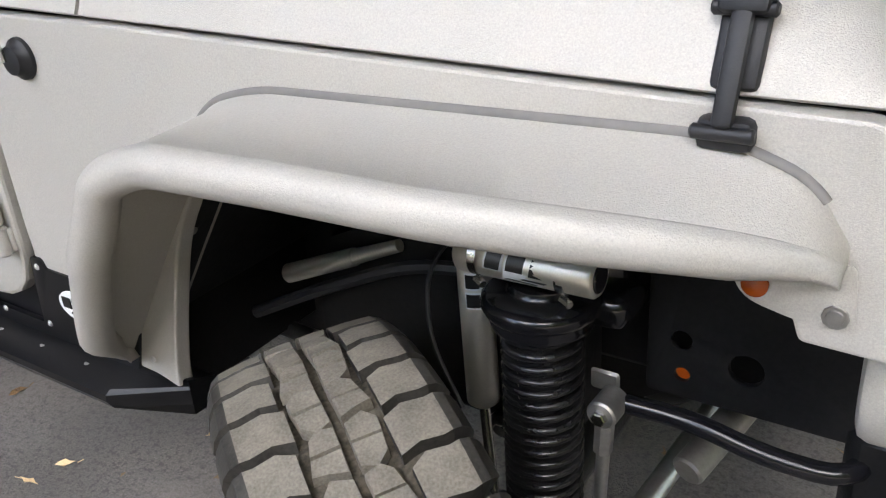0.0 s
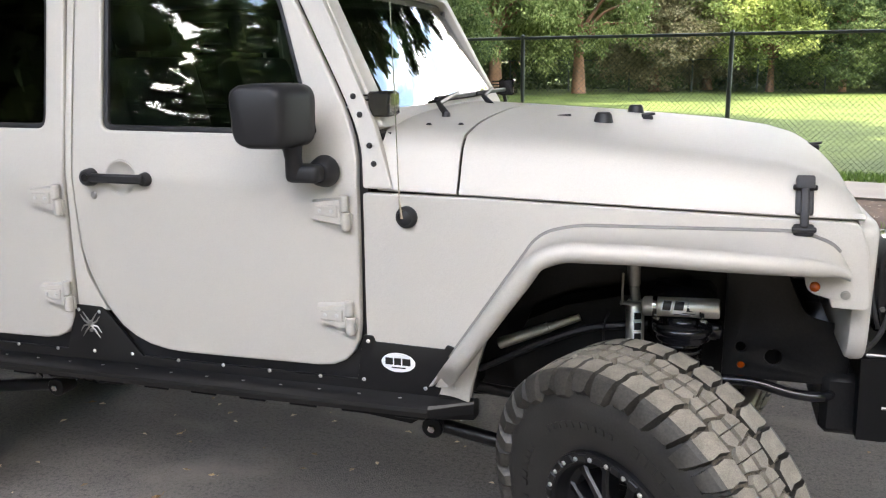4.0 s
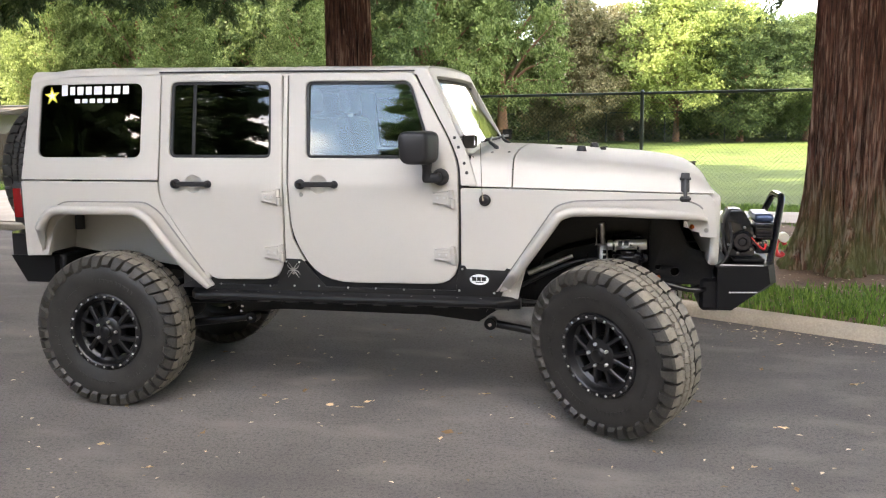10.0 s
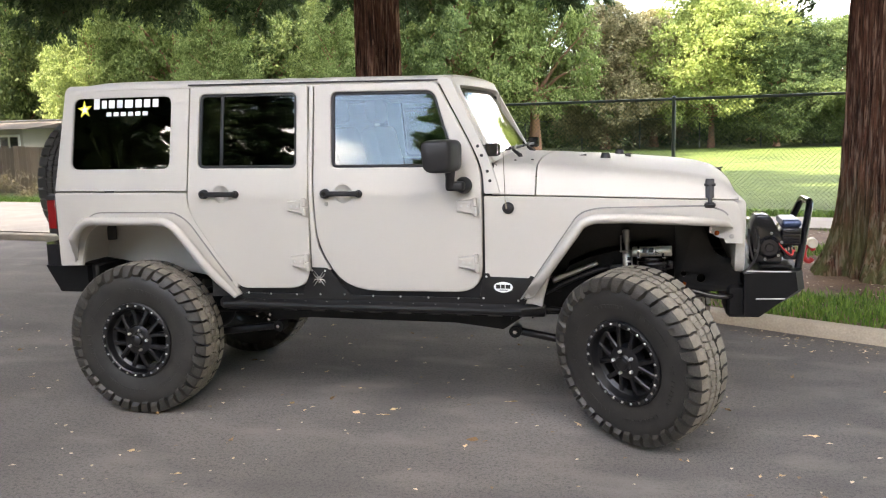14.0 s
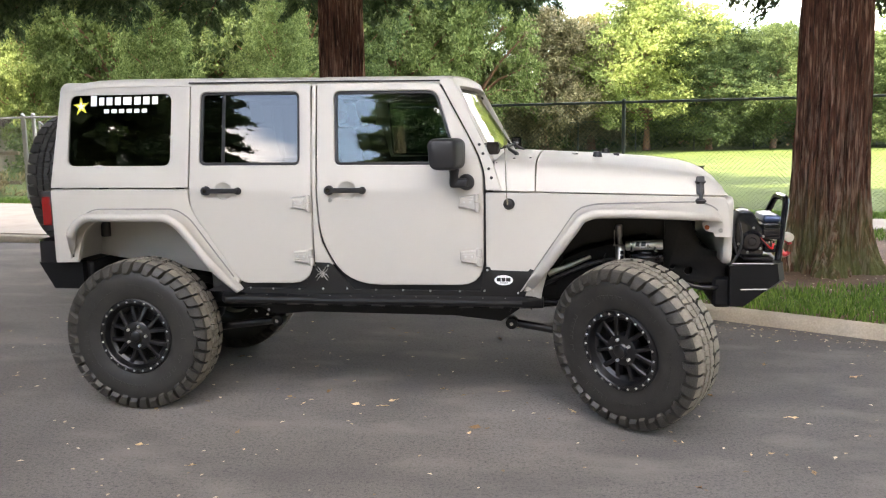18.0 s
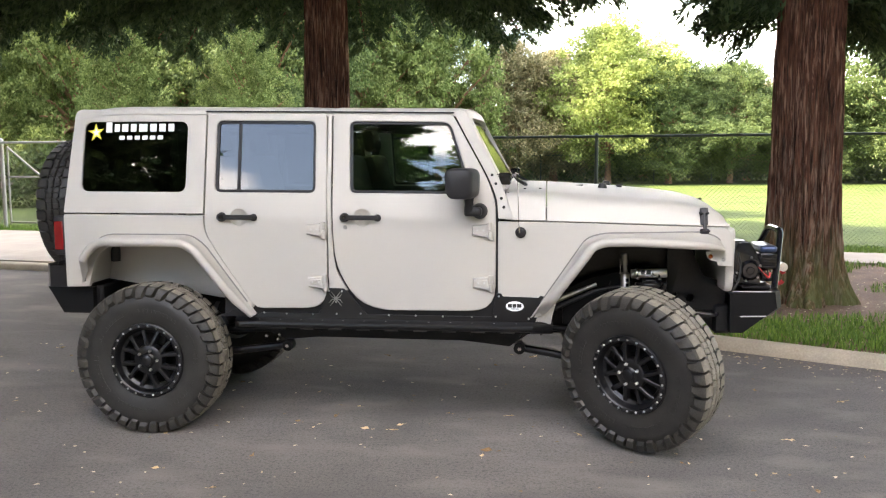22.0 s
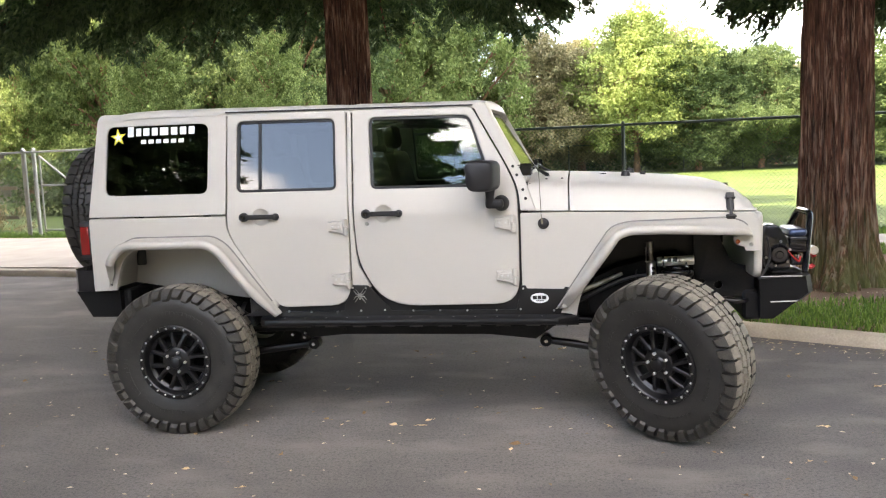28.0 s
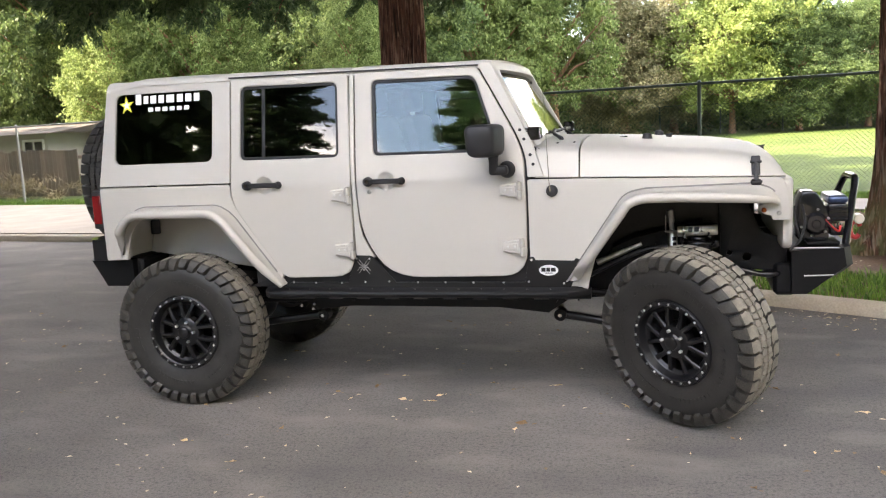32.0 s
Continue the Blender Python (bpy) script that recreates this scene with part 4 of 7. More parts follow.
slider = part("rock_slider", bm, BLACK_STEEL, car, "black steel rock slider", smooth=25)
for k in range(13):
    x = 0.70 + k * 0.1275
    part("bolt", BOLT, None, slider, at=Matrix.Translation((x, -0.795, 0.7165)) @ pose(0, 0, 0, 78))
for k in range(9):
    bm = box(bmesh.new(), (0.86 + k * 0.17, -0.812, 0.660), (0.95 + k * 0.17, -0.806, 0.672), 0.002)
    part("drain_slot", bm, LINER, slider)
guard_bolts = [(0.72, 0.752), (0.86, 0.748), (1.02, 0.748), (1.165, 0.752), (1.31, 0.755), (1.48, 0.750), (1.64, 0.750), (1.80, 0.748), (1.97, 0.748), (2.11, 0.752), (2.30, 0.742), (2.128, 0.872), (2.398, 0.862), (1.122, 0.890), (1.200, 0.888), (2.385, 0.755)]
for x, z in guard_bolts:
    part("bolt", BOLT, None, car, at=Matrix.Translation((x, -side_y(x, z) - 0.004 if x > 0 else 0, z)))
# cut-out emblem on the guard: a plain eight-legged shape in bright steel
bm = bmesh.new()
cx, cz, yy = 1.163, 0.842, -0.7785
rod(bm, (cx, yy + 0.002, cz + 0.004), (cx, yy - 0.003, cz + 0.004), 0.011, 0.009, 12)
rod(bm, (cx, yy + 0.002, cz - 0.018), (cx, yy - 0.003, cz - 0.018), 0.007, 0.006, 10)
for s in (-1, 1):
    for a, l1, l2 in ((62, .022, .030), (28, .026, .026), (-10, .026, .026), (-48, .022, .034)):
        p1 = (cx + s * l1 * math.cos(radians(a)), yy - 0.001, cz + l1 * math.sin(radians(a)))
        p2 = (p1[0] + s * l2 * 0.55, yy - 0.001, p1[2] + (l2 if a > 0 else -l2) * 0.75)
        tube(bm, [(cx, yy - 0.001, cz), p1, p2], 0.0024, 5, radii=[0.0035, 0.003, 0.001])
part("guard_emblem", bm, DULL_STEEL, car, "bright cut-out emblem", smooth=30)
# oval badge with a plain dark band
bm = bmesh.new()
bmesh.ops.create_cone(bm, cap_ends=True, segments=40, radius1=0.052, radius2=0.051, depth=0.002)
bmesh.ops.transform(bm, matrix=Matrix.Translation((2.220, -0.7785, 0.815)) @ Matrix.Diagonal((1, 1, 0.56, 1)) @ pose(0, 0, 0, 90), verts=bm.verts)
badge = part("oval_badge", bm, WHITE, car, "white oval badge with black bars")
for x0, x1, z0, z1 in ((2.181, 2.204, .808, .829), (2.208, 2.229, .808, .829), (2.233, 2.258, .808, .829), (2.200, 2.243, .798, .802)):
    part("badge_bar", box(bmesh.new(), (x0, -0.7815, z0), (x1, -0.7790, z1), 0.0008), BLACK_VINYL, badge)

# dealer lettering on the quarter glass as plain bars, with a star
def glass_y(x, z):
    return -side_y(x, z) + 0.0095


bm = bmesh.new()
star_o, star_i = 0.056, 0.022
for scale_, lift, mat_i in ((1.0, 0.0, 0),):
    ring = []
    for k in range(10):
        r = (star_o if k % 2 == 0 else star_i) * scale_
        a = radians(90 + 36 * k + 6)
        x, z = -0.345 + r * math.cos(a) * 0.95, 1.832 + r * math.sin(a)
        ring.append((x, z))
    prism(bm, [(x, glass_y(x, z), z) for x, z in ring], [(x, glass_y(x, z) - 0.0012, z) for x, z in ring])
bmesh.ops.recalc_face_normals(bm, faces=bm.faces)
sign = part("window_sign", bm, YELLOW, car, "white dealer sign bars with a yellow star", smooth=0)
bm = bmesh.new()
ring2 = []
for k in range(10):
    r = 0.030 if k % 2 == 0 else 0.012
    a = radians(90 + 36 * k + 6)
    ring2.append((-0.345 + r * math.cos(a) * 0.95, 1.832 + r * math.sin(a)))
prism(bm, [(x, glass_y(x, z) - 0.0012, z) for x, z in ring2], [(x, glass_y(x, z) - 0.002, z) for x, z in ring2])
bmesh.ops.recalc_face_normals(bm, faces=bm.faces)
part("star_core", bm, WHITE, sign, smooth=0)
ring = [(-0.345 + 0.028 * math.cos(radians(96 + 72 * k)), 1.832 + 0.028 * math.sin(radians(96 + 72 * k))) for k in range(5)]


def bar(x0, x1, z0, z1, mat=WHITE):
    bm = bmesh.new()
    loop = rounded([(x0, z0, .004), (x1, z0, .004), (x1, z1, .004), (x0, z1, .004)], 2)
    prism(bm, [(p.x, glass_y(p.x, p.y), p.y) for p in loop], [(p.x, glass_y(p.x, p.y) - 0.0012, p.y) for p in loop])
    bmesh.ops.recalc_face_normals(bm, faces=bm.faces)
    part("sign_bar", bm, mat, sign, smooth=0)


for pieces, z0 in (((0.045, 0.038, 0.046, 0.044, 0.062, 0.048, 0.048, 0.044), 1.836),):
    x = -0.282
    for k, w in enumerate(pieces):
        bar(x, x + w * 0.86, z0 - (0.004 if k == 0 else 0), z0 + (0.060 if k == 0 else 0.047))
        x += w + 0.0095
for k in range(6):
    bar(-0.195 + k * 0.049, -0.195 + k * 0.049 + 0.034, 1.788, 1.812)

# wheels -----------------------------------------------------------------
R_TYRE = 0.462


def tyre_mesh():
    bm = bmesh.new()
    half = [(0.218, 0.108), (0.232, 0.115), (0.262, 0.125), (0.310, 0.133), (0.352, 0.134), (0.374, 0.129), (0.396, 0.117), (0.416, 0.104), (0.434, 0.090), (0.442, 0.060), (0.443, 0.0)]
    prof = [(r, -w) for r, w in half] + [(r, w) for r, w in half[-2::-1]]
    lathe(bm, prof, 72)
    # raised ribs and plain raised blocks of the sidewall marking
    for s in (-1, 1):
        for k in range(72):
            if k % 36 in (0, 1, 2, 12, 13, 24, 25, 26, 33):
                continue
            a0, a1 = 2 * math.pi * (k + 0.16) / 72, 2 * math.pi * (k + 0.84) / 72
            tall = 0.030 if k % 36 < 12 else 0.018
            r0, r1 = 0.300, 0.300 + tall
            q = [(r0, a0), (r0, a1), (r1, a1), (r1, a0)]
            prism(bm, [(r * math.cos(a), s * 0.128, r * math.sin(a)) for r, a in q], [(r * math.cos(a), s * 0.1358, r * math.sin(a)) for r, a in q])
    bmesh.ops.recalc_face_normals(bm, faces=bm.faces)
    return mesh_of(bm, "tyre", RUBBER, 45)


def crown(v):
    return R_TYRE - 0.010 * (abs(v) / 0.13) ** 2


PITCHES = 20


def halves(poly, u):
    """Splits a block's outline along u into two pieces with a thin sipe between them."""
    out = []
    for sign, edge in ((1, u - 0.008), (-1, u + 0.008)):
        kept = []
        for a, b in zip(poly, poly[1:] + poly[:1]):
            ia, ib = sign * (edge - a[0]) >= 0, sign * (edge - b[0]) >= 0
            if ia:
                kept.append(a)
            if ia != ib:
                t = (edge - a[0]) / (b[0] - a[0])
                kept.append((edge, a[1] + (b[1] - a[1]) * t))
        if len(kept) > 2:
            out.append(kept)
    return out


def tread_mesh():
    bm, joined = bmesh.new(), bmesh.new()
    pieces = [bmesh.new(), bmesh.new()]
    step = 2 * math.pi / PITCHES
    rng = random.Random(5)

    def at(u, v, r):
        return (r * math.cos(u * step), v, r * math.sin(u * step))

    def block(poly, k, s, sipe=None):
        for piece in (halves(poly, sipe) if sipe else [poly]):
            c = Vector((sum(p[0] for p in piece) / len(piece), sum(p[1] for p in piece) / len(piece)))
            wob = rng.uniform(-0.0012, 0.0008)
            low, mid, high = [], [], []
            shift = k + (0.5 if s > 0 else 0.0)
            for u, v in piece:
                d = Vector((u, v)) - c
                low.append(at(u + shift, s * v, 0.441))
                mid.append(at(c.x + d.x * 0.975 + shift, s * (c.y + d.y * 0.97), crown(v) + wob - 0.003))
                high.append(at(c.x + d.x * 0.945 + shift, s * (c.y + d.y * 0.93), crown(v) + wob))
            rings_ = loft(bm, [low, mid, high], close=True)
            bm.faces.new(rings_[-1])

    def shoulder(k, s, u0, u1, reach):
        # the lugs of the outer face are pieces of their own: one of each kind is built, at k = 0
        if s < 0 and k > 0:
            return
        outer = joined if s > 0 else pieces[0 if u0 < 0.5 else 1]
        shift = k + (0.5 if s > 0 else 0.0)
        v0 = 0.0475 if u0 < 0.5 else 0.052
        rows_ = [(v0, 0.440, crown(v0), -0.07, 0.02), (0.072, 0.440, crown(0.072), 0.0, 0.0), (0.098, 0.434, crown(0.098), -0.02, 0.0), (0.110, 0.425, 0.4545, 0.0, 0.0), (0.122, 0.408, 0.4475, 0.02, 0.01),
                 (0.132, 0.392, 0.4330, 0.05, 0.03), (0.1385, 0.375, 0.4130, 0.10, 0.06), (0.1400, reach - 0.014, reach + 0.006, 0.16, 0.10)]
        prev = None
        for i, (v, rb, rt, du, e) in enumerate(rows_):
            vi = v - (0.022 if i >= 4 else 0.0)
            a0, a1 = u0 + shift + du + e * 0.4, u1 + shift + du - e
            ring_ = [outer.verts.new(at(a0, s * vi, rb)), outer.verts.new(at(a1, s * vi, rb)), outer.verts.new(at(a1 - 0.022, s * v, rt)), outer.verts.new(at(a0 + 0.022, s * v, rt))]
            if prev:
                for j in range(4):
                    outer.faces.new((prev[j], prev[(j + 1) % 4], ring_[(j + 1) % 4], ring_[j])).material_index = 1 if i < 4 and j == 2 else 0
            else:
                outer.faces.new(ring_)
            prev = ring_
        outer.faces.new(prev[::-1])

    for k in range(PITCHES):
        for s in (-1, 1):
            # hooked centre blocks, each cut by a sipe
            block([(0.03, .004), (0.46, .006), (0.53, .030), (0.41, .044), (0.08, .039), (-0.03, .022)], k, s, 0.26)
            block([(0.52, .006), (0.96, .004), (1.00, .024), (0.92, .036), (0.60, .046), (0.58, .030)], k, s, 0.76)
            shoulder(k, s, 0.018, 0.470, 0.384)
            shoulder(k, s, 0.525, 0.965, 0.400)
    for p in (bm, joined, *pieces):
        bmesh.ops.recalc_face_normals(p, faces=p.faces)
    return mesh_of(bm, "tread", TREAD, 25), mesh_of(joined, "inner_tread", (LUG, TREAD), 25), [mesh_of(p, "shoulder_lug", (LUG, TREAD), 25) for p in pieces]


def rim_meshes():
    out = {}
    bm = bmesh.new()
    lathe(bm, [(0.205, 0.115), (0.222, 0.118), (0.222, 0.105), (0.190, 0.085), (0.185, -0.05), (0.205, -0.085), (0.213, -0.108), (0.199, -0.112), (0.186, -0.092), (0.176, -0.04), (0.176, 0.10)], 64, True)
    out["barrel"] = mesh_of(bm, "wheel", RIM, 40)
    bm = bmesh.new()
    lathe(bm, [(0.196, -0.112), (0.198, -0.124), (0.205, -0.1305), (0.222, -0.1305), (0.2285, -0.126), (0.2295, -0.112)], 64, True)
    for k in range(24):
        a = 2 * math.pi * (k + 0.5) / 24
        m = pose(0, 0, 0, 0, -math.degrees(a)) @ Matrix.Translation((0.213, 0, 0))
        box(bm, (-0.010, -0.1345, -0.014), (0.012, -0.128, 0.014), 0.002, m)
    out["ring"] = mesh_of(bm, "beadlock_ring", RIM, 35)
    bm = bmesh.new()
    rod(bm, (0, 0, 0), (0, -0.007, 0), 0.0068, 0.006, 8, 0.0015)
    out["bolt"] = mesh_of(bm, "ring_bolt", BOLT_STEEL, 30)
    bm = bmesh.new()
    rod(bm, (0, 0, 0), (0, -0.020, 0), 0.0095, 0.0085, 6, 0.002)
    out["nut"] = mesh_of(bm, "lug_nut", BOLT_STEEL, 30)
    # a forked spoke: two arms that spread from the hub and lie deeper towards the ring
    bm = bmesh.new()
    for s in (-1, 1):
        rows_ = []
        for r, ang, w, y0, y1 in ((0.066, 7.5, .0150, -0.060, -0.104), (0.096, 9.0, .0135, -0.058, -0.103), (0.125, 11.5, .0120, -0.052, -0.098), (0.158, 14.2, .0120, -0.046, -0.091), (0.182, 15.4, .0180, -0.042, -0.086)):
            a = radians(s * ang)
            c, t = Vector((r * math.cos(a), 0, r * math.sin(a))), Vector((-math.sin(a), 0, math.cos(a)))
            rows_.append([c - t * w + Vector((0, y0, 0)), c - t * w + Vector((0, y1 + 0.007, 0)), c - t * w * 0.6 + Vector((0, y1, 0)), c + t * w * 0.6 + Vector((0, y1, 0)), c + t * w + Vector((0, y1 + 0.007, 0)), c + t * w + Vector((0, y0, 0))])
        rg = loft(bm, rows_, close=True)
        bm.faces.new(rg[0])
        bm.faces.new(rg[-1])
    bmesh.ops.recalc_face_normals(bm, faces=bm.faces)
    out["spoke"] = mesh_of(bm, "spoke", RIM, 30)
    # the dished inner lip that carries the spokes
    bm = bmesh.new()
    lathe(bm, [(0.199, -0.124), (0.194, -0.114), (0.189, -0.096), (0.183, -0.084), (0.170, -0.080), (0.164, -0.072), (0.166, -0.040), (0.188, -0.040)], 64, True)
    out["lip"] = mesh_of(bm, "inner_lip", RIM, 50)
    bm = bmesh.new()
    lathe(bm, [(0.090, -0.045), (0.093, -0.085), (0.088, -0.101), (0.078, -0.107), (0.046, -0.108), (0.043, -0.112), (0.036, -0.118), (0.034, -0.131), (0.026, -0.136), (0.0, -0.137)], 40)
    out["hub"] = mesh_of(bm, "hub", RIM, 35)
    bm = bmesh.new()
    lathe(bm, [(0.05, 0.0), (0.165, 0.0), (0.165, 0.02), (0.05, 0.02)], 40, True)
    box(bm, (-0.05, -0.035, 0.09), (0.05, 0.055, 0.165), 0.01)
    out["brake"] = mesh_of(bm, "brake_disc", UNDER, 30)
    return out


TYRE, (LUGS, SHOULDERS, LUG_PIECES), RIMS = tyre_mesh(), tread_mesh(), rim_meshes()
TREAD_BASE = mesh_of(lathe(bmesh.new(), [(0.4380, -0.092), (0.4445, -0.060), (0.4455, 0.0), (0.4445, 0.060), (0.4380, 0.092)], 80), "tread_base", GROOVE, 60)


def wheel(at, name="wheel", detail=True, label="black beadlock wheel with a wide mud tyre"):
    w = part(name, RIMS["barrel"], None, car, label, at=at)
    part("tyre", TYRE, None, w, "dusty black mud tyre")
    part("tread", LUGS, None, w, "interlocking centre blocks", kind="stuff")
    part("inner_tread", SHOULDERS, None, w, "lugs of the inner shoulder", kind="stuff")
    part("tread_base", TREAD_BASE, None, w, "dusty grooves between the blocks")
    for k in range(PITCHES):
        for piece in LUG_PIECES:
            part("shoulder_lug", piece, None, w, at=pose(0, 0, 0, 0, -360.0 / PITCHES * k))
    part("beadlock_ring", RIMS["ring"], None, w)
    part("hub", RIMS["hub"], None, w)
    part("inner_lip", RIMS["lip"], None, w)
    part("brake_disc", RIMS["brake"], None, w)
    for k in range(6):
        part("spoke", RIMS["spoke"], None, w, at=pose(0, 0, 0, 0, 60 * k + 14))
    if detail:
        for k in range(24):
            a = 2 * math.pi * k / 24
            part("ring_bolt", RIMS["bolt"], None, w, at=Matrix.Translation((0.213 * math.cos(a), -0.1300, 0.213 * math.sin(a))))
        for k in range(5):
            a = radians(72 * k + 20)
            part("lug_nut", RIMS["nut"], None, w, at=Matrix.Translation((0.0620 * math.cos(a), -0.1065, 0.0620 * math.sin(a))))
    return w


STEER = -35.5
HUB_Z = 0.456
wheel(Matrix.Translation((0.0, -0.722, HUB_Z)) @ pose(0, 0, 0, 0, 20, 0), label="black beadlock rear wheel with a dusty mud tyre")
wheel(Matrix.Translation((2.926, -0.848, 0.484)) @ pose(0, 0, 0, 0, 0, STEER) @ pose(0, 0, 0, 8.4) @ pose(0, 0, 0, 0, -11, 0), label="black beadlock front wheel, steered outwards, dusty mud tyre")
wheel(Matrix.Translation((0.0, 0.722, HUB_Z)) @ pose(0, 0, 0, 0, 0, 180), detail=False)
wheel(Matrix.Translation((2.932, 0.75, 0.462)) @ pose(0, 0, 0, 0, 0, 180 + STEER), detail=False)
spare = wheel(Matrix.Translation((-0.790, 0.0, 1.345)) @ pose(0, 0, 0, 0, 0, -90), "spare_wheel", False, "spare wheel with a mud tyre carried on the tailgate")
# the unused spare is cleaner and darker than the wheels on the road
DARK = {}
for o in spare.children:
    if o.data in [LUGS, SHOULDERS, TREAD_BASE, *LUG_PIECES]:
        if o.data.name not in DARK:
            DARK[o.data.name] = o.data.copy()
            for k in range(len(o.data.materials)):
                DARK[o.data.name].materials[k] = RUBBER
        o.data = DARK[o.data.name]
bm = bmesh.new()
rod(bm, (-0.53, 0.0, 1.345), (-0.75, 0.0, 1.345), 0.07, 0.06, 16, 0.01)
box(bm, (-0.56, -0.20, 1.20), (-0.52, 0.26, 1.42), 0.01)
part("spare_carrier", bm, BLACK_STEEL, car)

# chassis and suspension ----------------------------------------------------
for hand in (-1, 1):
    bm = bmesh.new()
    rows = []
    for x, z0, z1 in ((-0.60, 0.76, 0.86), (-0.30, 0.80, 0.90), (0.30, 0.74, 0.85), (0.60, 0.60, 0.72), (2.25, 0.57, 0.80), (2.60, 0.59, 0.92), (3.05, 0.64, 0.95), (3.20, 0.74, 0.88), (3.46, 0.74, 0.88)):
        rows.append([(x, hand * 0.29, z0), (x, hand * 0.365, z0), (x, hand * 0.365, z1), (x, hand * 0.29, z1)])
    rg = loft(bm, rows, close=True)
    bm.faces.new(rg[0])
    bm.faces.new(rg[-1])
    bmesh.ops.recalc_face_normals(bm, faces=bm.faces)
    part("frame_rail", bm, UNDER, car)
bm = bmesh.new()
rows = []
for x, z in ((0.62, 0.64), (0.78, 0.545), (1.0, 0.565), (1.9, 0.56), (2.18, 0.53), (2.34, 0.64)):
    rows.append([(x, -0.56, z), (x, -0.56, 0.70), (x, 0.56, 0.70), (x, 0.56, z)])
rg = loft(bm, rows, close=True)
bm.faces.new(rg[0])
bm.faces.new(rg[-1])
bmesh.ops.recalc_face_normals(bm, faces=bm.faces)
part("skid_plate", bm, UNDER, car, "black steel belly skid plate")
for x, z in ((1.0, .60), (1.15, .625), (1.45, .60), (1.75, .62), (1.95, .60)):
    part("skid_bolt", bolt_mesh("bolt", 0.008, 0.005, UNDER), None, car, at=Matrix.Translation((x, -0.558, z)))
# axles
for x, st in ((0.0, 0), (2.932, 1)):
    bm = bmesh.new()
    tube(bm, [(x, -0.60, HUB_Z), (x, -0.25, HUB_Z), (x, 0.05, HUB_Z), (x, 0.30, HUB_Z), (x, 0.60, HUB_Z)], 0.045, 14)
    bmesh.ops.create_icosphere(bm, subdivisions=3, radius=0.15, matrix=Matrix.Translation((x, 0.12, HUB_Z)) @ Matrix.Diagonal((1.0, 0.9, 1.0, 1)))
    part("axle", bm, UNDER, car)
# links with their bolts
def link(p0, p1, r, mat, ends=True, name="control_arm"):
    bm = bmesh.new()
    rod(bm, p0, p1, r, r, 12, r * 0.2)
    ob = part(name, bm, mat, car)
    if ends:
        for p in (p0, p1):
            b2 = bmesh.new()
            rod(b2, (p[0], p[1] + 0.03, p[2]), (p[0], p[1] - 0.045, p[2]), r * 1.5, r * 1.5, 14, 0.004)
            e = part("bushing", b2, UNDER, ob)
            part("bolt", bolt_mesh("bolt", 0.014, 0.008, CHROME, hexed=True), None, e, at=Matrix.Translation((p[0], p[1] - 0.045, p[2])))
    return ob


for hand in (-1, 1):
    link((0.79, hand * 0.51, 0.502), (0.06, hand * 0.50, 0.40), 0.024, BLACK_STEEL)
    link((0.70, hand * 0.47, 0.592), (0.10, hand * 0.42, 0.565), 0.020, UNDER)
    link((2.24, hand * 0.49, 0.510), (2.86, hand * 0.48, 0.40), 0.024, BLACK_STEEL)
    link((2.30, hand * 0.45, 0.640), (2.86, hand * 0.42, 0.585), 0.018, UNDER)
for x, z in ((0.735, .545), (0.66, .565), (0.745, .575)):
    part("bolt", bolt_mesh("bolt", 0.011, 0.006, CHROME, hexed=True), None, car, at=Matrix.Translation((x, -0.56, z)))
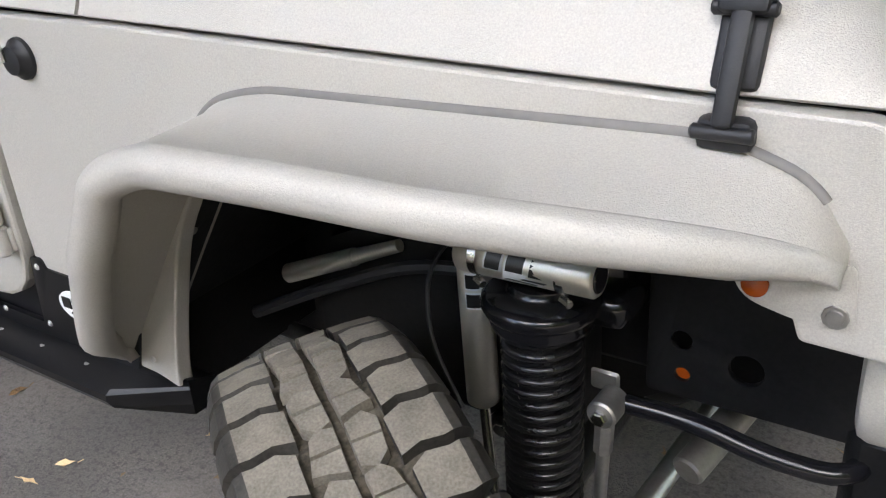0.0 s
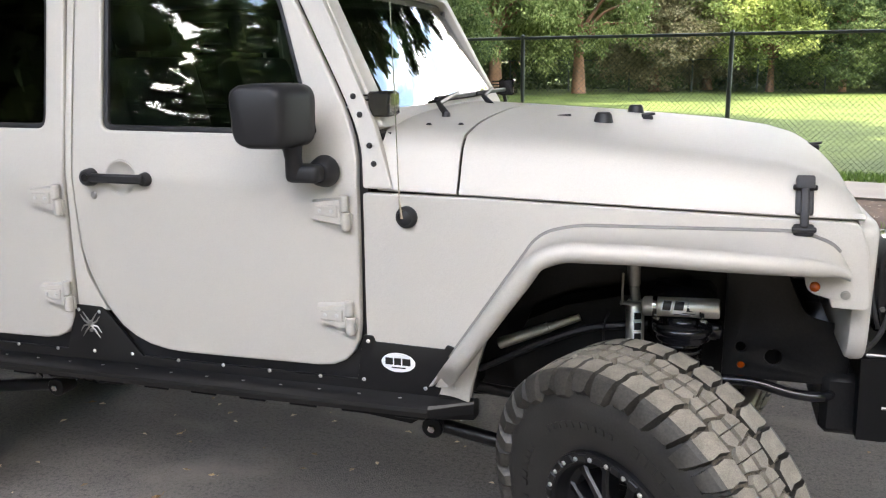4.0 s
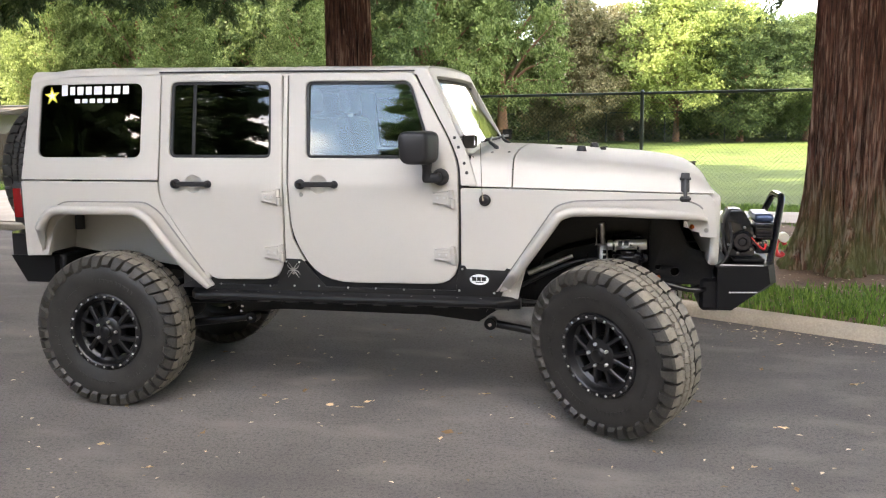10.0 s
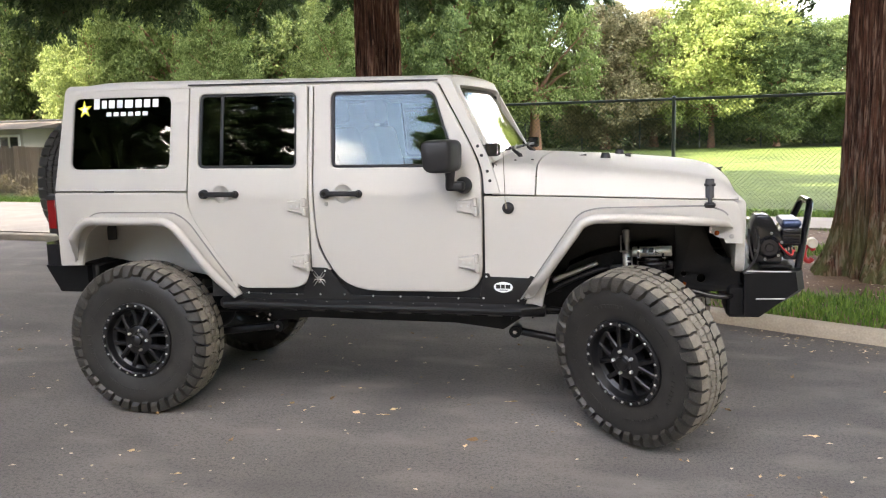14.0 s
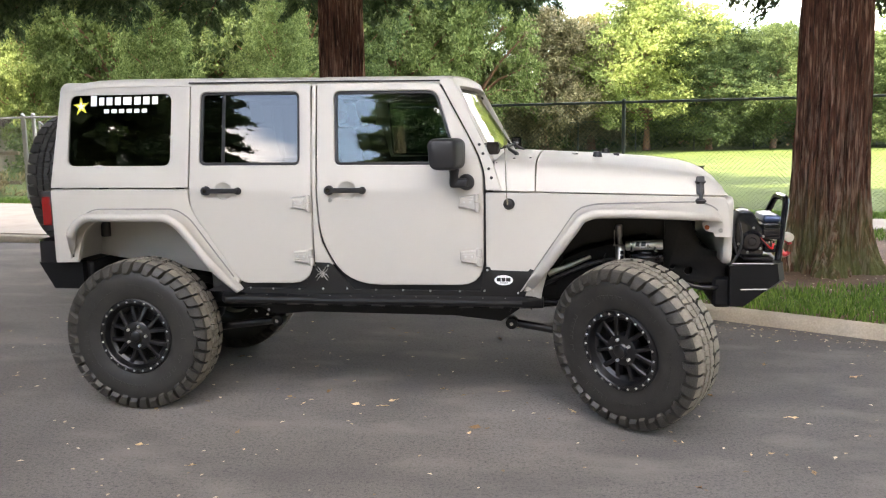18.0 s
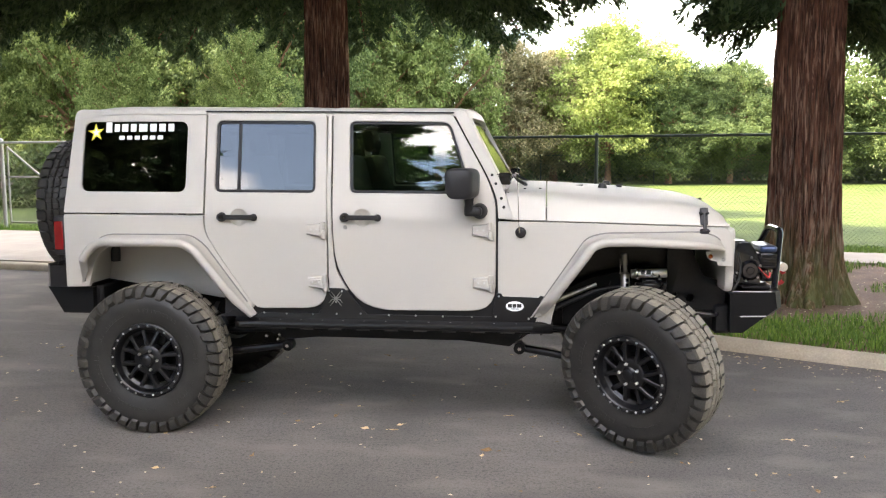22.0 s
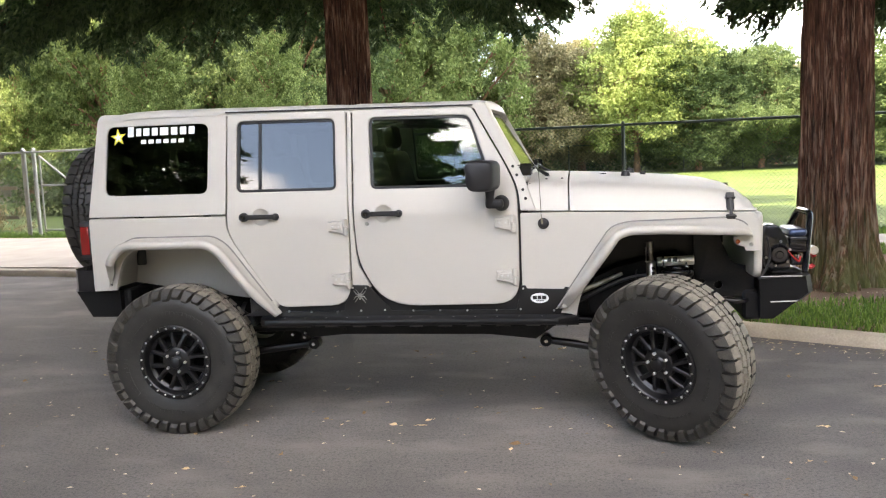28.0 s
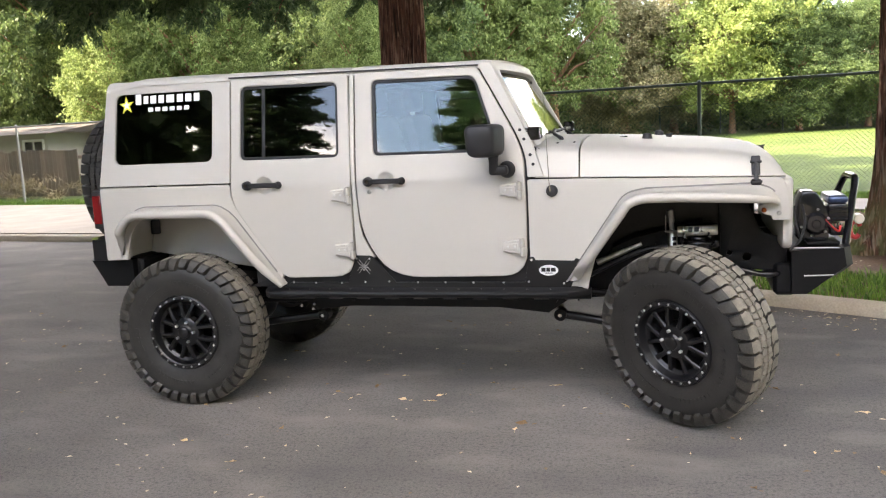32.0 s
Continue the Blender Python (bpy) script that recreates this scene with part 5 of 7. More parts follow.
# coils, buckets and shocks
SHOCK_Y = 0.535
for hand in (-1, 1):
    bm = bmesh.new()
    turns, pts = 20.5, []
    for i in range(int(turns * 16) + 1):
        a = 2 * math.pi * i / 16
        pts.append((3.0 + 0.053 * math.cos(a), hand * 0.580 + 0.053 * math.sin(a), 0.49 + 0.41 * i / (turns * 16)))
    tube(bm, pts, 0.0066, 8)
    part("coil_spring", bm, SPRING, car, "gloss black coil spring", smooth=60)
    bm = bmesh.new()
    lathe(bm, [(0.040, 0.0), (0.066, 0.0), (0.071, 0.003), (0.073, 0.010), (0.071, 0.018), (0.074, 0.022), (0.080, 0.025), (0.084, 0.034), (0.082, 0.044), (0.074, 0.050), (0.050, 0.051), (0.045, 0.054), (0.043, 0.064), (0.0, 0.066)], 32)
    part("spring_bucket", bm, GLOSS_BLACK, car, at=Matrix.Translation((3.0, hand * 0.580, 0.893)) @ pose(0, 0, 0, 90), smooth=60)
    bm = bmesh.new()
    rod(bm, (3.0, hand * 0.580, 0.50), (3.0, hand * 0.580, 0.89), 0.036, 0.036, 16)
    part("bump_stop", bm, SPRING, car)
    bm = bmesh.new()
    box(bm, (2.90, min(hand * 0.36, hand * 0.52), 0.86), (3.09, max(hand * 0.36, hand * 0.52), 1.02), 0.02)
    box(bm, (2.985, min(hand * 0.44, hand * 0.560), 0.885), (3.112, max(hand * 0.44, hand * 0.560), 0.940), 0.022, seg=3)
    part("spring_tower", bm, GLOSS_BLACK, car)
    bm = bmesh.new()
    rod(bm, (2.871, hand * SHOCK_Y, 0.688), (2.865, hand * SHOCK_Y, 0.985), 0.0265, 0.0265, 20, 0.004)
    shock = part("shock_absorber", bm, ALLOY, car, "satin aluminium shock body with black marking", smooth=50)
    bm = bmesh.new()
    rod(bm, (2.93, hand * 0.60, 0.45), (2.871, hand * SHOCK_Y, 0.69), 0.009, 0.009, 10)
    part("shock_shaft", bm, CHROME, shock)
    bm = bmesh.new()
    rod(bm, (2.866, hand * SHOCK_Y, 0.985), (2.860, hand * SHOCK_Y, 1.030), 0.015, 0.015, 14, 0.003)
    rod(bm, (2.861, hand * SHOCK_Y, 1.028), (2.856, hand * SHOCK_Y, 1.100), 0.018, 0.020, 14, 0.004)
    box(bm, (2.829, hand * 0.585 - 0.01, 0.99), (2.835, hand * 0.585 + 0.01, 1.075), 0.002)
    box(bm, (2.826, hand * 0.585 - 0.012, 0.985), (2.885, hand * 0.585 + 0.012, 0.992), 0.002)
    part("shock_mount", bm, DULL_STEEL, shock)
    bm = bmesh.new()
    rod(bm, (2.892, hand * 0.605, 0.990), (3.098, hand * 0.612, 0.998), 0.0275, 0.0275, 24, 0.004)
    res = part("reservoir", bm, ALLOY, shock, "satin aluminium reservoir with black marking", smooth=50)
    bm = bmesh.new()
    rod(bm, (3.090, hand * 0.612, 0.998), (3.100, hand * 0.612, 0.998), 0.022, 0.021, 20, 0.002)
    part("end_cap", bm, GLOSS_BLACK, res)
    for x in (2.925, 3.052):
        bm = bmesh.new()
        lathe(bm, [(0.0282, -0.006), (0.0295, -0.006), (0.0295, 0.006), (0.0282, 0.006)], 24, True)
        c = part("hose_clamp", bm, CHROME, res, at=Matrix.Translation((x, hand * 0.608, 0.9935)) @ pose(0, 0, 0, 0, 0, 90))
        bm = bmesh.new()
        rod(bm, (x - 0.002, hand * 0.622, 0.962), (x + 0.014, hand * 0.630, 0.960), 0.006, 0.006, 8, 0.001)
        part("clamp_screw", bm, CHROME, res)
    # printed marking as plain dark shapes wrapped round the tubes
    for name_, mat_, grow, blocks in (
            ("marking_edge", WHITE, 1.0, [(-12, 52, 2.944, 2.972, 0.004), (-12, 52, 2.975, 3.006, 0.003), (-12, 52, 3.009, 3.036, 0.004), (-40, -6, 2.972, 3.030, 0.006), (-30, -10, 3.026, 3.044, 0.010)]),
            ("marking", BLACK_VINYL, 0.0, [(-8, 48, 2.947, 2.969, 0.004), (-4, 48, 2.978, 3.003, 0.003), (-8, 48, 3.012, 3.033, 0.004), (-36, -30, 2.976, 3.020, 0.006), (-24, -18, 3.000, 3.034, 0.006)])):
        bm = bmesh.new()
        r_ = 0.0278 if grow else 0.0284
        for a0, a1, x0, x1, slant in blocks:
            rows = []
            for x in (x0, x1):
                rows.append([(x + slant * (k / 5 - 0.5), hand * (0.608 + r_ * math.cos(radians(a))), 0.9940 + r_ * math.sin(radians(a))) for k, a in enumerate(np.linspace(a0, a1, 6))])
            loft(bm, rows)
        solid(bm, 0.0004)
        bmesh.ops.recalc_face_normals(bm, faces=bm.faces)
        part(name_, bm, mat_, res)
        bm = bmesh.new()
        r_ = 0.0268 if grow else 0.0274
        bands = [(.868, .896, -4, 48), (.900, .928, -4, 48), (.932, .958, -4, 48)] if grow else [(.871, .893, 0, 44), (.903, .925, 0, 44), (.935, .955, 0, 44)]
        for z0, z1, a0, a1 in bands:
            rows = []
            for z in (z0, z1):
                cx = 2.870 - 0.005 * (z - 0.735) / 0.25
                rows.append([(cx + r_ * math.sin(radians(a)), hand * (SHOCK_Y + r_ * math.cos(radians(a))), z) for a in np.linspace(a0, a1, 5)])
            loft(bm, rows)
        bmesh.ops.recalc_face_normals(bm, faces=bm.faces)
        solid(bm, 0.0004)
        part(name_, bm, mat_, shock)
    # anti-roll bar link
    bm = bmesh.new()
    rod(bm, (3.094, hand * 0.575, 0.765), (3.080, hand * 0.565, 0.52), 0.010, 0.010, 10)
    rod(bm, (3.093, hand * 0.575, 0.752), (3.090, hand * 0.573, 0.70), 0.014, 0.014, 6)
    drop_link = part("drop_link", bm, DULL_STEEL, car, "bright steel drop link")
    bm = bmesh.new()
    rod(bm, (3.094, hand * 0.595, 0.775), (3.096, hand * 0.545, 0.776), 0.022, 0.022, 16, 0.003)
    part("rod_end", bm, DULL_STEEL, drop_link)
    part("bolt", bolt_mesh("bolt", 0.012, 0.007, CHROME, hexed=True), None, drop_link, at=Matrix.Translation((3.094, hand * 0.595 if hand < 0 else 0.56, 0.775)))
    # steel bracket, frame plate with holes
    bm = box(bmesh.new(), (3.048, hand * 0.522 - 0.004, 0.766), (3.092, hand * 0.522 + 0.004, 0.800), 0.004)
    part("link_bracket", bm, DULL_STEEL, car)
    hole = [(3.163 + 0.015 * math.cos(a), 0.853 + 0.015 * math.sin(a)) for a in np.linspace(0, 2 * math.pi, 17)[:-1]]
    hole2 = [(3.167 + 0.011 * math.cos(a), 0.798 + 0.011 * math.sin(a)) for a in np.linspace(0, 2 * math.pi, 17)[:-1]]
    hole3 = [(3.253 + 0.024 * math.cos(a), 0.830 + 0.024 * math.sin(a)) for a in np.linspace(0, 2 * math.pi, 17)[:-1]]
    bm = plate(rounded([(3.115, 0.76, .01), (3.45, 0.76, .01), (3.46, 0.93, .02), (3.33, 0.96, .03), (3.22, 1.20, .03), (3.115, 1.20, .02)]), [hole, hole2, hole3], 0.012, 0.002)
    bmesh.ops.transform(bm, matrix=Matrix.Translation((0, hand * 0.475, 0)) @ Matrix(((1, 0, 0, 0), (0, 0, -1, 0), (0, 1, 0, 0), (0, 0, 0, 1))), verts=bm.verts)
    fp = part("frame_plate", bm, UNDER, car)
    bm = bmesh.new()
    rod(bm, (3.167, hand * 0.470, 0.798), (3.167, hand * 0.474, 0.798), 0.0115, 0.0115, 16, 0.001)
    part("plug", bm, AMBER, fp, "faded orange plug in the frame")
bm = bmesh.new()
tube(bm, bend([(3.105, -0.55, 0.775), (3.20, -0.545, 0.775), (3.30, -0.535, 0.745), (3.40, -0.52, 0.735), (3.43, -0.44, 0.75), (3.43, 0.44, 0.75), (3.40, 0.52, 0.735), (3.105, 0.55, 0.775)], 0.04, 4), 0.015, 10)
part("anti_roll_bar", bm, GLOSS_BLACK, car)
# steering rods and the damper behind the wheel
bm = bmesh.new()
rod(bm, (3.10, -0.58, 0.50), (3.16, 0.52, 0.50), 0.020, 0.020, 12)
part("tie_rod", bm, DULL_STEEL, car)
bm = bmesh.new()
rod(bm, (3.16, -0.40, 0.56), (3.30, 0.10, 0.70), 0.028, 0.028, 14, 0.004)
part("steering_damper", bm, DULL_STEEL, car)
bm = bmesh.new()
rod(bm, (2.454, -0.510, 0.808), (2.61, -0.499, 0.871), 0.018, 0.016, 14, 0.003)
rod(bm, (2.61, -0.499, 0.871), (2.70, -0.494, 0.908), 0.014, 0.011, 12)
part("steering_shaft", bm, ALLOY, car, "bright steel shaft in the wheel well")
bm = bmesh.new()
tube(bm, bend([(2.40, -0.55, 0.735), (2.56, -0.53, 0.815), (2.72, -0.50, 0.880), (2.92, -0.49, 0.905)], 0.06, 4), 0.012, 8)
part("brake_line", bm, BLACK_PLASTIC, car)
bm = bmesh.new()
tube(bm, bend([(2.80, -0.44, 0.95), (2.77, -0.52, 0.90), (2.79, -0.56, 0.80), (2.86, -0.58, 0.70)], 0.05, 4), 0.004, 6)
part("sensor_cable", bm, BLACK_PLASTIC, car)
bm = bmesh.new()
shield = [(2.50, 0.66), (3.02, 0.66), (3.02, 1.02), (2.84, 0.985), (2.66, 0.94), (2.54, 0.885), (2.50, 0.80)]
prism(bm, [(x, -0.48, z) for x, z in shield], [(x, -0.42, z + (0.02 if z > 0.8 else 0)) for x, z in shield])
bmesh.ops.recalc_face_normals(bm, faces=bm.faces)
part("splash_shield", bm, LINER, car)

# front bumper with winch -----------------------------------------------------
bm = bmesh.new()
rows = []
sec = [(3.468, 0.872), (3.722, 0.886), (3.736, 0.790), (3.675, 0.742), (3.546, 0.640), (3.474, 0.640)]
for y, s in ((-0.56, 0.0), (-0.50, 0.04), (0.50, 0.04), (0.56, 0.0)):
    rows.append([(x + (s if x > 3.6 else 0), y, z) for x, z in sec])
rg = loft(bm, rows, close=True)
bm.faces.new(rg[0])
bm.faces.new(rg[-1])
bmesh.ops.recalc_face_normals(bm, faces=bm.faces)
bumper = part("front_bumper", bm, BUMPER_BLACK, car, "black steel front bumper with a winch", smooth=20)
for p0, p1 in (((3.53, -0.562, 0.738), (3.675, -0.562, 0.742)), ((3.48, -0.562, 0.886), (3.70, -0.562, 0.886))):
    part("weld_seam", rod(bmesh.new(), p0, p1, 0.004, 0.004, 6), DULL_STEEL, bumper)
bm = bmesh.new()
tube(bm, bend([(3.752, -0.41, 0.870), (3.845, -0.15, 1.212), (3.845, 0.15, 1.212), (3.752, 0.41, 0.870)], 0.06, 6), 0.020, 14)
part("stinger_hoop", bm, GLOSS_BLACK, bumper, "gloss black tubular hoop", smooth=60)
# winch: a trapezoid gear housing, a round motor cover and a finned control box
bm = plate(rounded([(3.514, 0.908, .015), (3.512, 1.115, .02), (3.536, 1.168, .02), (3.606, 1.168, .03), (3.668, 1.055, .03), (3.672, 0.908, .015)]), thick=0.22, bevel=0.012)
bmesh.ops.transform(bm, matrix=Matrix.Translation((0, -0.31, 0)) @ Matrix(((1, 0, 0, 0), (0, 0, -1, 0), (0, 1, 0, 0), (0, 0, 0, 1))), verts=bm.verts)
winch = part("winch_housing", bm, GLOSS_BLACK, bumper, "gloss black winch gear housing", smooth=35)
bm = bmesh.new()
rod(bm, (3.605, -0.22, 1.00), (3.605, 0.36, 1.00), 0.080, 0.080, 24, 0.015)
part("winch_drum", bm, GLOSS_BLACK, winch)
bm = bmesh.new()
rod(bm, (3.604, -0.445, 0.995), (3.604, -0.415, 0.995), 0.052, 0.062, 24, 0.008)
rod(bm, (3.604, -0.452, 0.995), (3.604, -0.440, 0.995), 0.022, 0.026, 16, 0.003)
part("motor_cover", bm, GLOSS_BLACK, winch)
for k in range(6):
    a = 2 * math.pi * (k + 0.3) / 6
    bm = bmesh.new()
    rod(bm, (3.600 + 0.070 * math.cos(a), -0.430, 1.0 + 0.072 * math.sin(a)), (3.600 + 0.070 * math.cos(a), -0.415, 1.0 + 0.072 * math.sin(a)), 0.007, 0.008, 6)
    part("housing_bolt", bm, DULL_STEEL, winch)
bm = box(bmesh.new(), (3.672, -0.40, 1.00), (3.765, -0.12, 1.095), 0.010, seg=2)
control = part("control_box", bm, GLOSS_BLACK, winch, "black winch control box with a blue-grey lid")
bm = box(bmesh.new(), (3.668, -0.404, 1.097), (3.769, -0.116, 1.140), 0.020, seg=3)
part("box_lid", bm, BLUE_GREY, control)
for k in range(5):
    part("cooling_fin", box(bmesh.new(), (3.676, -0.412, 1.012 + k * 0.016), (3.762, -0.398, 1.019 + k * 0.016), 0.002), GLOSS_BLACK, control)
for k in range(4):
    bm = bmesh.new()
    rod(bm, (3.690 + k * 0.018, -0.40 + k * 0.012, 0.965), (3.690 + k * 0.018, -0.40 + k * 0.012, 0.990), 0.008, 0.006, 8)
    part("terminal", bm, CHROME, winch)
bm = box(bmesh.new(), (3.684, -0.37, 0.92), (3.752, -0.20, 0.985), 0.010, seg=2)
part("relay_block", bm, GLOSS_BLACK, winch)
for y0, x1 in ((-0.395, 3.700), (-0.385, 3.722)):
    bm = bmesh.new()
    tube(bm, bend([(3.64, -0.425, 1.03), (3.668, -0.445, 0.99), (x1, y0 - 0.03, 0.945), (x1 + 0.01, y0, 0.975)], 0.03, 4), 0.0055, 8)
    part("power_cable", bm, RED_PAINT if x1 > 3.71 else BLACK_PLASTIC, winch)
bm = bmesh.new()
tube(bm, bend([(3.535, -0.43, 1.10), (3.552, -0.455, 1.00), (3.515, -0.50, 0.91), (3.46, -0.54, 0.87)], 0.05, 5), 0.007, 8)
tube(bm, bend([(3.50, -0.40, 1.09), (3.500, -0.43, 1.02), (3.52, -0.46, 0.93)], 0.04, 4), 0.006, 8)
part("winch_cable", bm, BLACK_PLASTIC, winch)
bm = bmesh.new()
box(bm, (3.56, -0.46, 0.886), (3.72, 0.30, 0.905), 0.005)
part("winch_plate", bm, BLACK_STEEL, bumper)
bm = bmesh.new()
tube(bm, [(3.845 + 0.026 * math.cos(a), -0.16, 0.925 + 0.045 * math.sin(a)) for a in np.linspace(0.4, 5.6, 14)], 0.014, 8)
part("winch_hook", bm, RED_PAINT, bumper, "red tow hook")
bm = bmesh.new()
rod(bm, (3.86, -0.19, 0.985), (3.86, -0.13, 0.985), 0.028, 0.028, 14, 0.004)
rod(bm, (3.79, -0.16, 0.985), (3.85, -0.16, 0.985), 0.014, 0.014, 10)
part("fairlead", bm, ALLOY, bumper)
bm = bmesh.new()
box(bm, (3.385, -0.50, 0.62), (3.50, 0.50, 0.80), 0.02)
part("front_crossmember", bm, UNDER, car)

# rear bumper, tail lamp
RB_X0, RB_X1, RB_X2, RB_TOP, RB_MID, RB_LOW = -0.683, -0.52, -0.40, 1.012, 0.880, 0.716
bm = bmesh.new()
rows = []
for y, s in ((-0.70, 0.0), (-0.62, 0.06), (0.62, 0.06), (0.70, 0.0)):
    rows.append([(RB_X1, y, RB_TOP), (RB_X0 - s, y, RB_TOP), (RB_X0 - s, y, RB_MID), (RB_X1, y, RB_MID)])
rg = loft(bm, rows, close=True)
bm.faces.new(rg[0])
bm.faces.new(rg[-1])
bmesh.ops.recalc_face_normals(bm, faces=bm.faces)
rear_bumper = part("rear_bumper", bm, GLOSS_BLACK, car, "black steel rear bumper", smooth=20)
bm = bmesh.new()
rows = []
for y, s in ((-0.705, 0.0), (-0.62, 0.06), (0.62, 0.06), (0.705, 0.0)):
    rows.append([(RB_X2, y, RB_MID), (RB_X0 - 0.012 - s, y, RB_MID), (RB_X0 + 0.085 - s, y, RB_LOW), (RB_X2, y, RB_LOW)])
rg = loft(bm, rows, close=True)
bm.faces.new(rg[0])
bm.faces.new(rg[-1])
bmesh.ops.recalc_face_normals(bm, faces=bm.faces)
part("bumper_wedge", bm, BUMPER_BLACK, rear_bumper, smooth=20)
bm = bmesh.new()
box(bm, (-0.50, -0.66, 0.72), (-0.36, 0.66, 0.885), 0.015)
part("rear_crossmember", bm, UNDER, car)
for hand in (-1, 1):
    bm = bmesh.new()
    box(bm, (-0.615, hand * 0.70 - 0.055, 1.085), (-0.53, hand * 0.70 + 0.055, 1.325), 0.014, seg=2)
    tl = part("tail_lamp", bm, BLACK_PLASTIC, car, "red tail lamp in a black housing")
    bm = bmesh.new()
    box(bm, (-0.610, hand * 0.70 - (0.059 if hand < 0 else -0.02), 1.115), (-0.548, hand * 0.70 + (0.02 if hand < 0 else 0.059), 1.295), 0.006)
    part("lens", bm, RED_LENS, tl)
bm = bmesh.new()
box(bm, (-0.56, -0.06, 1.70), (-0.50, 0.06, 1.80), 0.01)
part("rear_wiper_housing", bm, BLACK_PLASTIC, car)

# interior
for y in (-0.38, 0.38):
    for x, nm in ((1.25, "front_seat"), (0.42, "rear_seat")):
        bm = bmesh.new()
        box(bm, (x, y - 0.25, 1.02), (x + 0.50, y + 0.25, 1.17), 0.05, seg=2)
        seat_ob = part(nm, bm, SEAT, car, "dark cloth seat")
        bm = box(bmesh.new(), (-0.06, -0.24, 0), (0.07, 0.24, 0.58), 0.05, Matrix.Translation((x + 0.04, y, 1.12)) @ pose(0, 0, 0, 0, -14), 2)
        part("seat_back", bm, SEAT, seat_ob)
        bm = box(bmesh.new(), (-0.04, -0.13, 0.60), (0.05, 0.13, 0.76), 0.04, Matrix.Translation((x + 0.04, y, 1.12)) @ pose(0, 0, 0, 0, -12), 2)
        part("headrest", bm, SEAT, seat_ob)
bm = bmesh.new()
box(bm, (1.88, -0.68, 1.20), (2.16, 0.68, 1.475), 0.04, seg=2)
part("dashboard", bm, TRIM, car)
bm = bmesh.new()
tube(bm, [(1.80 + 0.05 * math.sin(a), 0.38 + 0.18 * math.cos(a), 1.40 + 0.17 * math.sin(a)) for a in np.linspace(0, 2 * math.pi, 25)], 0.014, 8, caps=False)
rod(bm, (1.80, 0.38, 1.40), (1.95, 0.38, 1.34), 0.05, 0.03, 12)
part("steering_wheel", bm, TRIM, car)
for hand in (-1, 1):
    bm = bmesh.new()
    tube(bm, bend([(-0.35, hand * 0.50, 1.02), (-0.30, hand * 0.56, 1.86), (1.15, hand * 0.58, 1.88), (1.95, hand * 0.58, 1.84)], 0.1, 4), 0.03, 10)
    tube(bm, [(1.14, hand * 0.62, 1.0), (1.14, hand * 0.58, 1.88)], 0.03, 10)
    part("roll_bar", bm, TRIM, car)

# ---------------- trees ----------------
def leaves_mesh(name, centres, outward, size, mat, rng, long=1.6):
    """Many small leaves or sprays, each a folded pair of triangles with its own turn."""
    n = len(centres)
    size = np.asarray(size).reshape(-1, 1) * np.ones((n, 1))
    d = outward + rng.normal(0, 0.6, (n, 3))
    d /= np.linalg.norm(d, axis=1, keepdims=True)
    o = rng.normal(0, 1, (n, 3))
    side = np.cross(d, o)
    side /= np.linalg.norm(side, axis=1, keepdims=True)
    up = np.cross(side, d)
    a = centres - d * size * long * 0.5
    b = centres + side * size * 0.5 + up * size * 0.12
    c = centres + d * size * long * 0.5
    e = centres - side * size * 0.5 + up * size * 0.12
    v = np.stack([a, b, c, e], 1).reshape(-1, 3)
    me = bpy.data.meshes.new(name)
    me.vertices.add(4 * n)
    me.vertices.foreach_set("co", v.astype(np.float32).ravel())
    me.loops.add(4 * n)
    me.loops.foreach_set("vertex_index", np.arange(4 * n, dtype=np.int32))
    me.polygons.add(n)
    me.polygons.foreach_set("loop_start", np.arange(0, 4 * n, 4, dtype=np.int32))
    me.update(calc_edges=True)
    me.materials.append(mat)
    return me


def clumps(rng, lumps, per, sub=0.30):
    """Leaf places: every lump (x, y, z, rx, ry, rz) holds many loose tufts, every tuft many leaves."""
    pts, outs = [], []
    for lx, ly, lz, rx, ry, rz in lumps:
        k = max(5, int(per * (rx * ry * rz) ** 0.667 / 42))
        d = rng.normal(0, 1, (k, 3))
        d /= np.linalg.norm(d, axis=1, keepdims=True)
        c = np.array([lx, ly, lz]) + d * (0.35 + 0.75 * rng.random((k, 1)) ** 0.7) * np.array([rx, ry, rz])
        m = 42
        s_ = sub * rng.uniform(0.6, 1.4, (k, 1, 1))
        q = c[:, None, :] + rng.normal(0, 0.55, (k, m, 3)) * s_ * np.array([1.0, 1.0, 0.55]) + d[:, None, :] * s_ * rng.random((k, m, 1))
        q[:, :, 2] -= 0.25 * (q[:, :, 0] - c[:, None, 0]) ** 2 + 0.25 * (q[:, :, 1] - c[:, None, 1]) ** 2
        pts.append(q.reshape(-1, 3))
        outs.append(np.repeat(d, m, 0) + np.array([0, 0, -0.25]))
    return np.concatenate(pts), np.concatenate(outs)


